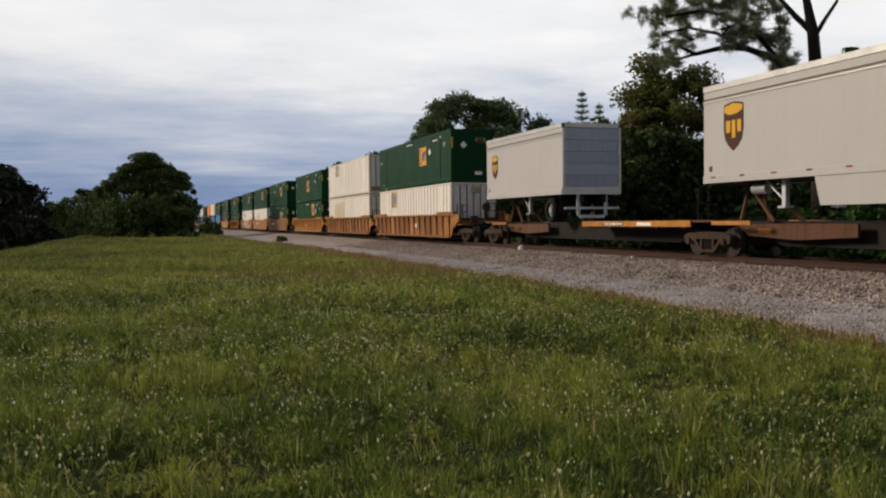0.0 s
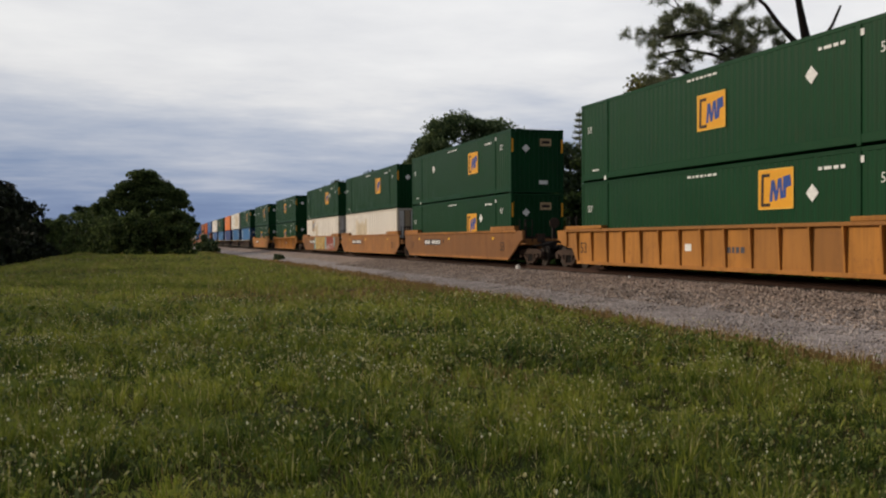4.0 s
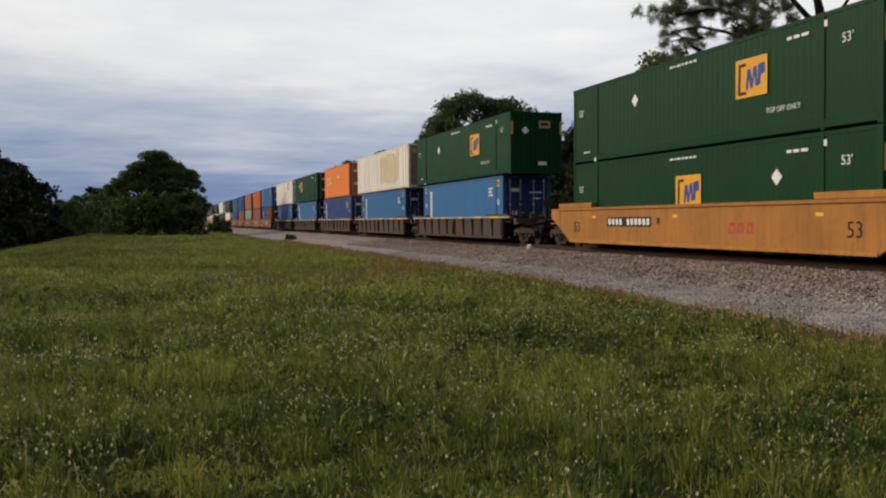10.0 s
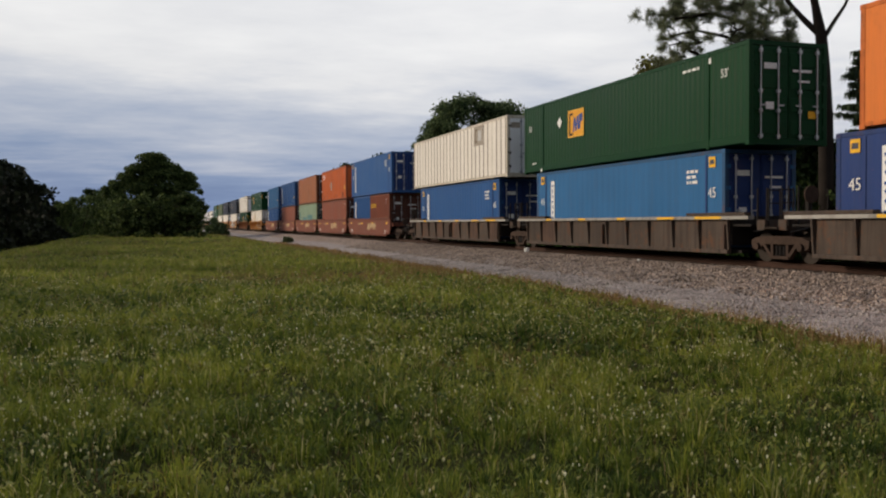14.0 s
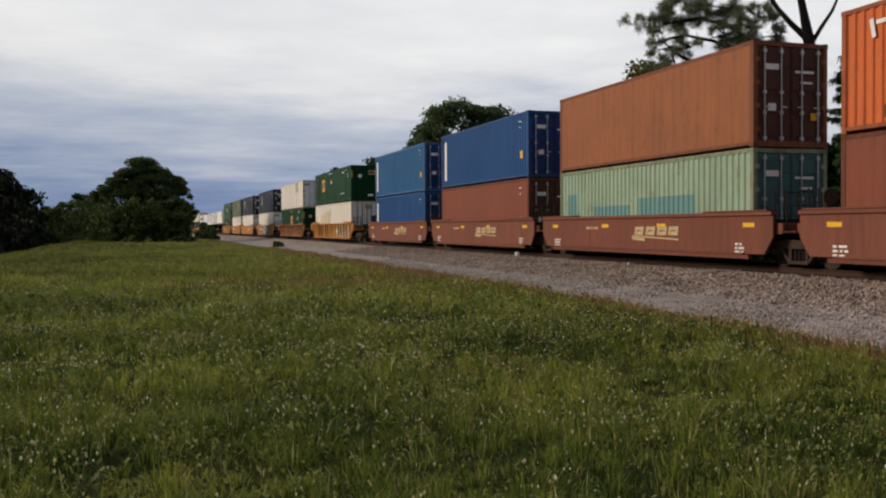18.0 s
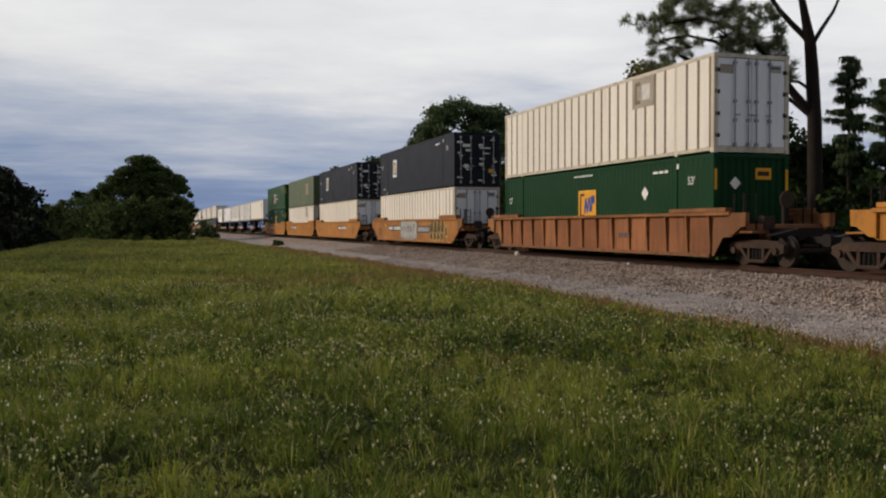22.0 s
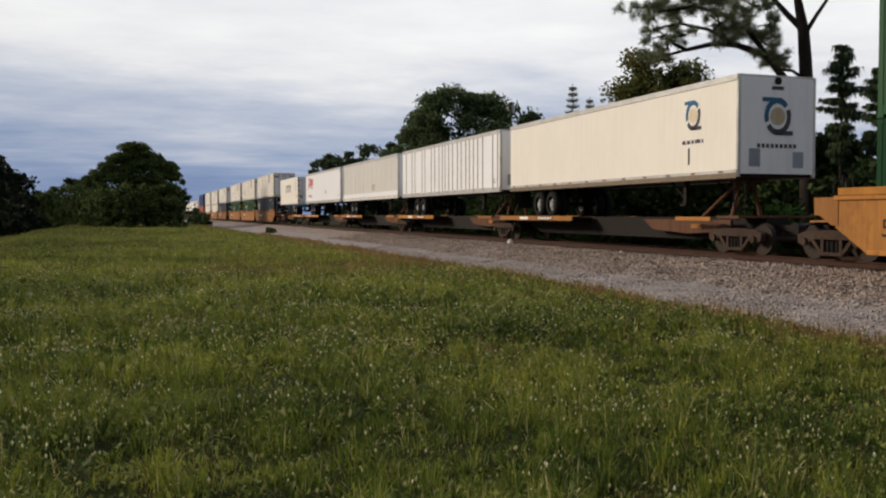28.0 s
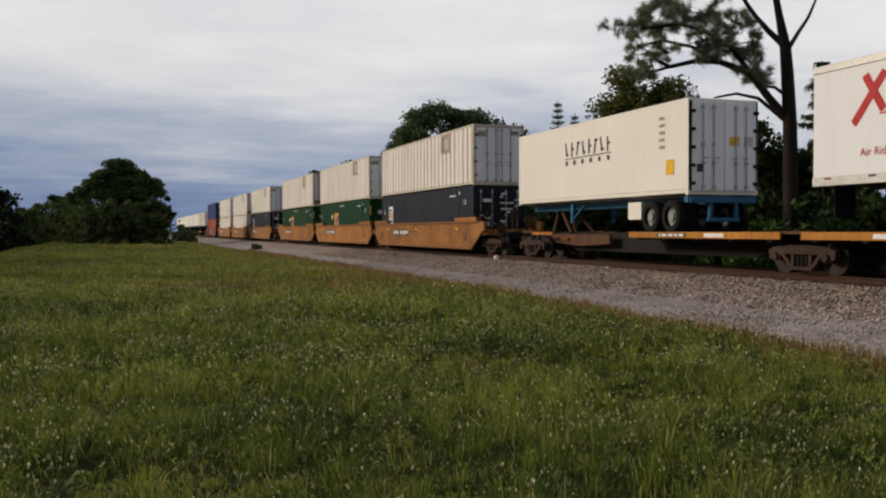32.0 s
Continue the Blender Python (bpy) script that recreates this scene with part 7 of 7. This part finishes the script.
    for px, dd, r, h in ((205, 124, 2.4, 5.2), (230, 118, 3.0, 6.3), (262, 117, 3.2, 6.0), (300, 117, 3.2, 6.2), (335, 119, 3.0, 6.0), (352, 124, 2.4, 6.6), (190, 128, 1.8, 6.6), (245, 126, 3.4, 8.2), (320, 127, 3.2, 8.0)):
        x, y = spot((px - 784) / 1623.3, dd)
        spots.append((x, y, r, h))
    shrub_row("dense dark bush at the foot of the umbrella tree", spots, "leaf_umbrella", 0.22, 13, "bushes round the umbrella tree")
    x, y = spot((386 - 784) / 1623.3, 140)
    shrub_row("small green bush beside the track", [(x, y, 1.7, 2.7), (x + 1.2, y + 3, 1.3, 2.0)], "leaf", 0.24, 14, "small bushes beside the track")
    spots = []
    for px, dd, r, h in ((40, 132, 2.6, 7.6), (72, 138, 2.8, 7.0), (98, 142, 2.8, 6.6), (124, 138, 2.8, 6.4), (148, 142, 2.8, 6.6), (170, 146, 2.6, 6.8)):
        x, y = spot((px - 784) / 1623.3, dd)
        spots.append((x, y, r, h))
    shrub_row("leafy green bush between the belt and the umbrella tree", spots, "leaf_umbrella", 0.18, 23, "bushes at the end of the belt")
    # tree belt along the other edge of the meadow, shade put into its dark leaves
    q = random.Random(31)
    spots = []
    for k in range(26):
        # the belt runs on unseen behind the viewer to block low sky
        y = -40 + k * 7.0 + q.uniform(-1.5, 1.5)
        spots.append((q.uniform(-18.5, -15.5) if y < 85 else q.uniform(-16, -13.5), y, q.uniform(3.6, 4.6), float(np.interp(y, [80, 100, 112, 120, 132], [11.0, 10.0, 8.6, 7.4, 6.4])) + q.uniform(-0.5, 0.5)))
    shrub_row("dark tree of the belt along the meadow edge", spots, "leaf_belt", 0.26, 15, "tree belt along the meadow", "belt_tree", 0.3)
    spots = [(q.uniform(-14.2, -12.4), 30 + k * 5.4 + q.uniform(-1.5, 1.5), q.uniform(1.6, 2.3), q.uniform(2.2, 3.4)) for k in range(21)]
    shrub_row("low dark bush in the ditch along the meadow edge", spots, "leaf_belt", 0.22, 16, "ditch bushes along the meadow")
    # added out of view to block the low sky that lights the end faces
    spots = [(-10 + k * 8 + q.uniform(-2, 2), -32 + q.uniform(-3, 3), q.uniform(3.6, 4.8), q.uniform(6, 8.5)) for k in range(6)]
    shrub_row("unseen added tree blocking the low sky behind the viewer", spots, "leaf_far", 0.32, 17, "trees closing the meadow", "belt_tree", 0.2)
    spots = [(-36 + k * 4.2 + q.uniform(-1, 1), 190 + q.uniform(-9, 9), q.uniform(3.6, 4.8), q.uniform(7.4, 9.0)) for k in range(10)]
    shrub_row("far dark tree at the end of the meadow", spots, "leaf_far", 0.34, 18, "trees at the end of the meadow", "belt_tree")
    # utility pole
    x, y = spot((938 - 784) / 1623.3, 92)
    p = thing("utility_pole", "weathered wooden utility pole behind the trees", "pole")
    p.matrix_basis = pose(x, y, -0.7)
    part("post", MB().tube([(0, 0, 0), (0, 0, 6), (0, 0, 13.0)], [0.17, 0.15, 0.12], 10), M["pole"], p)
    part("transformer", MB().disc(0.26, 0, 12.3, 0.2, 0.42, 2, 12), M["zinc"], p)


build_trees()


def blades(P, h, w, bend, out=None, simple=False):
    """Grass blades rooted at P (n, 3): two tapering quads each, or one if simple. out: bearings in which they lean."""
    n = len(P)
    a = RNG.random(n) * 6.283
    side = np.stack([np.cos(a), np.sin(a), np.zeros(n)], 1)
    b = RNG.random(n) * 6.283 if out is None else out + RNG.normal(size=n) * 0.5
    lean = np.stack([np.cos(b), np.sin(b), np.zeros(n)], 1) * (bend * h * RNG.random(n))[:, None]
    up = np.array([0, 0, 1.0])
    w = (w * (0.6 + 0.8 * RNG.random(n)))[:, None]
    mid = P + up * (h * 0.55)[:, None] + lean * 0.35
    tip = P + up * np.clip(h - 0.28 * np.linalg.norm(lean, axis=1), 0.25 * h, h)[:, None] + lean
    if simple:
        V = np.stack([P - side * w, P + side * w, tip + side * w * 0.3, tip - side * w * 0.3], 1).reshape(-1, 3)
        return V, np.arange(n * 4).reshape(n, 4)
    V = np.stack([P - side * w, P + side * w, mid + side * w * 0.75, mid - side * w * 0.75, tip + side * w * 0.12, tip - side * w * 0.12], 1).reshape(-1, 3)
    i = np.arange(n)[:, None] * 6
    F = np.concatenate([i + np.array([0, 1, 2, 3]), i + np.array([3, 2, 4, 5])])
    return V, F


def lump(x, y):
    """Tussocks: 0 in the hollows, 1 on the humps of the meadow."""
    v = np.array([noise.noise((a * 0.75, b * 0.62, 3.3)) + 0.7 * noise.noise((a * 1.9, b * 1.6, 8.1)) + 0.75 * noise.noise((a * 4.2, b * 3.6, 5.7)) for a, b in zip(x.tolist(), y.tolist())])
    return np.clip(0.5 + 0.8 * v, 0, 1)


def scatter(y0, y1, density, grow=1.0, left=-13.0):
    """Random roots on the meadow between two distances along the track."""
    xs0, xs1 = max(left, -0.22 * y1 - 2.5), min(10.6, 1.0 * y1 + 2.0)
    n = int((xs1 - xs0) * (y1 - y0) * density)
    x, y = xs0 + (xs1 - xs0) * RNG.random(n), y0 + (y1 - y0) * RNG.random(n)
    edge = np.interp(y, np.arange(0, 260, 0.5), [edge_x(v) for v in np.arange(0, 260, 0.5)])
    keep = (x < edge + 0.05 * RNG.normal(size=n)) & (RNG.random(n) < 0.52 + 0.48 * lump(x, y))
    x, y, edge = x[keep], y[keep], edge[keep]
    z = np.array([ground_z(a, b) for a, b in zip(x.tolist(), y.tolist())]) - 0.01
    return np.stack([x, y, z], 1), edge


DARK_SPOTS = ((0.6, 12.2, 1.1, 0.9), (4.7, 16.0, 1.5, 1.6), (4.6, 11.8, 1.2, 0.9), (1.6, 7.7, 0.7, 0.6), (2.5, 5.3, 0.6, 0.5), (-0.6, 7.0, 0.7, 0.6), (5.6, 6.5, 1.5, 0.9), (4.9, 5.0, 1.3, 0.9), (0.2, 5.2, 0.9, 0.5), (7.6, 13.5, 1.8, 1.3), (2.9, 9.4, 0.8, 0.6))


def dark_spots(x, y):
    """How much of the grass at a place is the darker kind: 0 to 1."""
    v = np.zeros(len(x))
    for a, b, r, q in DARK_SPOTS:
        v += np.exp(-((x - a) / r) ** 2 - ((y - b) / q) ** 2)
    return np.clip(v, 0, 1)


def tufts(y0, y1, density, each, spread):
    """Tussocks: roots gathered round random centres, with the bearing away from the centre and a height for each tuft."""
    C, edge = scatter(y0, y1, density)
    k = len(C)
    size = 0.55 + 0.9 * RNG.random(k) ** 2
    b = RNG.random((k, each)) * 6.283
    r = np.abs(RNG.normal(size=(k, each))) * spread * size[:, None]
    P = np.stack([C[:, 0, None] + r * np.cos(b), C[:, 1, None] + r * np.sin(b), np.repeat(C[:, 2, None], each, 1)], 2).reshape(-1, 3)
    tall = np.repeat(size * (0.55 + 0.75 * lump(C[:, 0], C[:, 1])), each) * (1.05 - 0.25 * np.clip(r / spread, 0, 2)).ravel()
    keep = P[:, 0] < np.repeat(edge, each)
    tall = tall * (0.5 + 0.5 * np.clip((np.repeat(edge, each) - P[:, 0]) / 2.5, 0, 1))
    return P[keep], b.ravel()[keep], tall[keep]


def build_grass():
    V, F, D, DF, C, H, G, GF = [], [], [], [], [], [], [], []
    base = dbase = gbase = 0
    for y0, y1, dens, h0, h1, w in ((3.6, 6, 1250, 0.04, 0.19, 0.0036), (6, 10, 900, 0.05, 0.20, 0.0044), (10, 16, 430, 0.06, 0.21, 0.0068), (16, 26, 300, 0.07, 0.23, 0.0085), (26, 45, 190, 0.08, 0.22, 0.0105),
                                    (45, 80, 105, 0.10, 0.22, 0.0125), (80, 150, 26, 0.10, 0.23, 0.026)):
        P, edge = scatter(y0, y1, dens)
        n = len(P)
        t = lump(P[:, 0], P[:, 1])
        h = (h0 + (h1 - h0) * RNG.random(n) ** 1.6) * (0.36 + 1.05 * t)
        # dry seed heads along the gravel and in drifts
        X, Y = P[:, 0], P[:, 1]
        drift = np.exp(-((X - 5.5) / 3.6) ** 2 - ((Y - 27) / 3.4) ** 2) + 0.6 * np.exp(-((X - 3.9) / 0.9) ** 2 - ((Y - 10.4) / 0.8) ** 2) + 0.5 * np.exp(-((X - 9) / 1.6) ** 2 - ((Y - 30) / 9) ** 2)
        tuft = np.array([noise.noise((a * 0.55, b * 0.42, 21.7)) + 0.5 * noise.noise((a * 1.6, b * 1.3, 2.9)) for a, b in zip(X.tolist(), Y.tolist())])
        dry = RNG.random(n) < np.clip(0.05 + 0.5 * np.clip(tuft - 0.12, 0, 0.5) + (0.25 + 0.7 * t) * np.exp(-(edge - P[:, 0]) / 1.0) + 0.75 * drift, 0, 0.88)
        h = np.where(dry, h * 1.15, h) * (0.55 + 0.45 * np.clip((edge - X) / 2.2, 0, 1))
        dark_green = (RNG.random(n) < 0.85 * dark_spots(X, Y)) & ~dry
        v, f = blades(P[dark_green], h[dark_green] * 0.9, w * 1.1, 1.2)
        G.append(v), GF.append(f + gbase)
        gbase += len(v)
        fresh = ~dry & ~dark_green
        v, f = blades(P[fresh], h[fresh], w, 1.6, simple=y0 > 20)
        V.append(v), F.append(f + base)
        base += len(v)
        if y0 < 45:
            each = {3.6: 46, 6: 40, 10: 30, 16: 22, 26: 14}[y0]
            T, out, tall = tufts(y0, y1, {3.6: 30, 6: 26, 10: 17, 16: 9, 26: 4}[y0], each, 0.055 + 0.0012 * y0)
            ht = 0.25 * tall * (0.5 + 0.55 * RNG.random(len(T)))
            dark_green = RNG.random(len(T)) < 0.9 * dark_spots(T[:, 0], T[:, 1])
            v, f = blades(T[~dark_green], ht[~dark_green], w, 0.7, out[~dark_green], y0 > 20)
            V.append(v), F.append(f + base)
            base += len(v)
            v, f = blades(T[dark_green], ht[dark_green] * 0.8, w * 1.15, 0.8, out[dark_green])
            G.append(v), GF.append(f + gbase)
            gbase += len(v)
        v, f = blades(P[dry], h[dry], w * 0.7, 0.5, simple=y0 > 20)
        D.append(v), DF.append(f + dbase)
        dbase += len(v)
        if y0 < 45:
            flock = np.array([noise.noise((a * 0.8, b * 0.6, 44.1)) + 0.6 * noise.noise((a * 2.3, b * 1.9, 9.4)) for a, b in zip(X.tolist(), Y.tolist())])
            fl = RNG.random(n) < {3.6: 0.060, 6: 0.10, 10: 0.19, 16: 0.13, 26: 0.035}[y0] * (0.15 + 1.9 * t * np.clip(0.5 + 1.3 * flock, 0, 1))
            fl &= ~dry
            C.append(np.concatenate([P[fl] + np.stack([np.zeros(fl.sum()), np.zeros(fl.sum()), (h1 * (0.36 + 1.05 * t[fl]) * (0.80 + 0.35 * RNG.random(fl.sum())) + 0.02)], 1), np.full((fl.sum(), 1), max(0.0092, w * 0.98))], 1))
        if y0 < 26:
            hb = (RNG.random(n) < 0.10 + 0.42 * np.clip(0.5 + 2.2 * tuft, 0, 1)) & ~dry
            k = hb.sum()
            top = h1 * (0.30 + 0.95 * t[hb]) * (0.35 + 0.6 * RNG.random(k))
            cc = P[hb] + np.stack([0.05 * RNG.normal(size=k), 0.05 * RNG.normal(size=k), top], 1)
            g = RNG.random(k) * 6.283
            a1 = np.stack([np.cos(g), np.sin(g), 0.7 * RNG.normal(size=k)], 1)
            a2 = np.stack([-np.sin(g), np.cos(g), 0.7 * RNG.normal(size=k)], 1)
            sz = (w * 4.6 * (0.5 + RNG.random(k)))[:, None]
            H.append(np.stack([cc - a1 * sz, cc + a2 * sz * 0.6, cc + a1 * sz, cc - a2 * sz * 0.6], 1).reshape(-1, 3))
    H = np.concatenate(H)
    tagged(raw("clover_leaves", H, np.arange(len(H)).reshape(-1, 4), M["herb"]), "small clover and weed leaves among the meadow grass", "leaves", kind="stuff")
    # brown fringe of dry stems on the gravel edge
    n = 26000
    y = 5 + 75 * RNG.random(n) ** 1.6
    x = np.interp(y, np.arange(0, 260, 0.5), [edge_x(v) for v in np.arange(0, 260, 0.5)]) + 0.08 - np.abs(RNG.normal(size=n)) * 0.42
    keep = RNG.random(n) < 0.35 + 0.65 * lump(x * 0.4, y * 0.4)
    x, y = x[keep], y[keep]
    P = np.stack([x, y, np.array([ground_z(a, b) for a, b in zip(x.tolist(), y.tolist())])], 1)
    v, f = blades(P, (0.06 + 0.24 * RNG.random(len(P)) ** 3) * (0.6 + 0.6 * lump(x, y)), 0.0035 + 0.0003 * y, 0.7)
    D.append(v), DF.append(f + dbase)
    tagged(raw("meadow_grass", np.concatenate(V), np.concatenate(F), M["grass"]), "thick uneven green meadow grass in tussocks", "grass", kind="stuff")
    tagged(raw("lush_grass", np.concatenate(G), np.concatenate(GF), M["lush_grass"]), "darker green grass in fixed patches of the meadow", "grass", kind="stuff")
    tagged(raw("dry_grass", np.concatenate(D), np.concatenate(DF), M["dry_grass"]), "dry brownish seed grass along the gravel edge", "grass", kind="stuff")
    C = np.concatenate(C)
    n = len(C)
    o = np.array([(1, 0, 0), (-1, 0, 0), (0, 1, 0), (0, -1, 0), (0, 0, 1), (0, 0, -1)], float)
    r = (C[:, 3] * (0.5 + 1.0 * RNG.random(n) ** 2))[:, None, None]
    v = (C[:, None, :3] + o[None] * r * np.array([0.8, 0.8, 1.5])).reshape(-1, 3)
    tri = np.array([(0, 2, 4), (2, 1, 4), (1, 3, 4), (3, 0, 4), (2, 0, 5), (1, 2, 5), (3, 1, 5), (0, 3, 5)])
    f = (np.arange(n)[:, None, None] * 6 + tri[None]).reshape(-1, 3)
    tagged(raw("white_flowers", v, f, M["clover"]), "small white clover-like flower heads scattered over the meadow", "flowers", kind="stuff")


build_grass()


def stones(name, label, x0, x1, y0, y1, n, s0, s1, mat, z_of):
    x, y = x0 + (x1 - x0) * RNG.random(n), y0 + (y1 - y0) * RNG.random(n) ** 1.35
    z = z_of(x)
    o = np.array([(1, 0, 0), (-1, 0, 0), (0, 1, 0), (0, -1, 0), (0, 0, 1), (0, 0, -1)], float)
    s = (s0 + (s1 - s0) * RNG.random(n))[:, None, None]
    jit = 0.6 + 0.8 * RNG.random((n, 6, 1))
    q = RNG.normal(size=(n, 3, 3))
    q, _ = np.linalg.qr(q)
    v = np.einsum("nij,kj->nki", q, o * np.array([1, 0.8, 0.6])) * s * jit + np.stack([x, y, z], 1)[:, None, :]
    tri = np.array([(0, 2, 4), (2, 1, 4), (1, 3, 4), (3, 0, 4), (2, 0, 5), (1, 2, 5), (3, 1, 5), (0, 3, 5)])
    f = (np.arange(n)[:, None, None] * 6 + tri[None]).reshape(-1, 3)
    tagged(raw(name, v.reshape(-1, 3), f, mat), label, "gravel", kind="stuff")


def slope(x):
    d = np.abs(x - TX)
    return np.where(d < 1.55, -0.17, np.where(d < 4.9, -0.17 - (d - 1.55) * (0.36 / 3.35), -0.53 - (d - 4.9) * 0.03))


stones("ballast_stones", "loose coarse grey-brown ballast stones on the slope", 12.2, 15.7, 5, 62, 26000, 0.026, 0.058, M["ballast"], slope)
stones("gravel_chips", "loose pale gravel chips beside the meadow", 10.2, 14.0, 5, 46, 17000, 0.016, 0.040, M["gravel"], slope)
s = thing("white_stone", "small whitewashed stone on the ballast edge", "stone")
s.matrix_basis = pose(15.2, 36.6, -0.14)
part("stone", MB().disc(0, 0, 0.07, 0.11, 0.07, 2, 7).disc(0.02, 0.01, 0.15, 0.07, 0.02, 2, 6), M["stone_white"], s)

p = thing("marker_peg", "short white marker peg in the ballast", "marker")
p.matrix_basis = pose(15.25, 27.1, -0.22)
part("peg", MB().box(-0.035, 0.035, -0.035, 0.035, 0.0, 0.10, 0.008), M["stone_white"], p)
part("cap", MB().box(-0.045, 0.045, -0.045, 0.045, 0.10, 0.115, 0.01), M["stone_white"], p)
for wx, wy, wr in ((10.9, 81.0, 0.5), (11.6, 83.5, 0.42)):
    shrub_row("small weed growing at the gravel edge", [(wx, wy, wr, wr * 1.5)], "leaf", 0.07, int(wy), "weeds at the gravel edge", "weed")


def motions():
    """The whole train rolls past; every thing on it keeps its place along the train, and its wheels turn."""
    for ob, u, z in MOVING:
        walk(ob, [(t, pose(TX, u - run, z)) for t, run in RUN])
    way = np.interp(np.arange(961) / 30, [t for t, _ in RUN], [r for _, r in RUN])
    turns = [math.degrees(r / 0.42) for r in way]
    lead = {}
    for w, y in WHEELSETS:
        if y not in lead:
            walk(w, [(k / 30, pose(0, y, 0.42, a % 360)) for k, a in enumerate(turns)])
            lead[y] = w.animation_data
        else:
            # all wheels turn alike: the same keys serve every axle
            w.rotation_mode = "QUATERNION"
            keys = w.animation_data_create()
            keys.action, keys.action_slot = lead[y].action, lead[y].action_slot


motions()
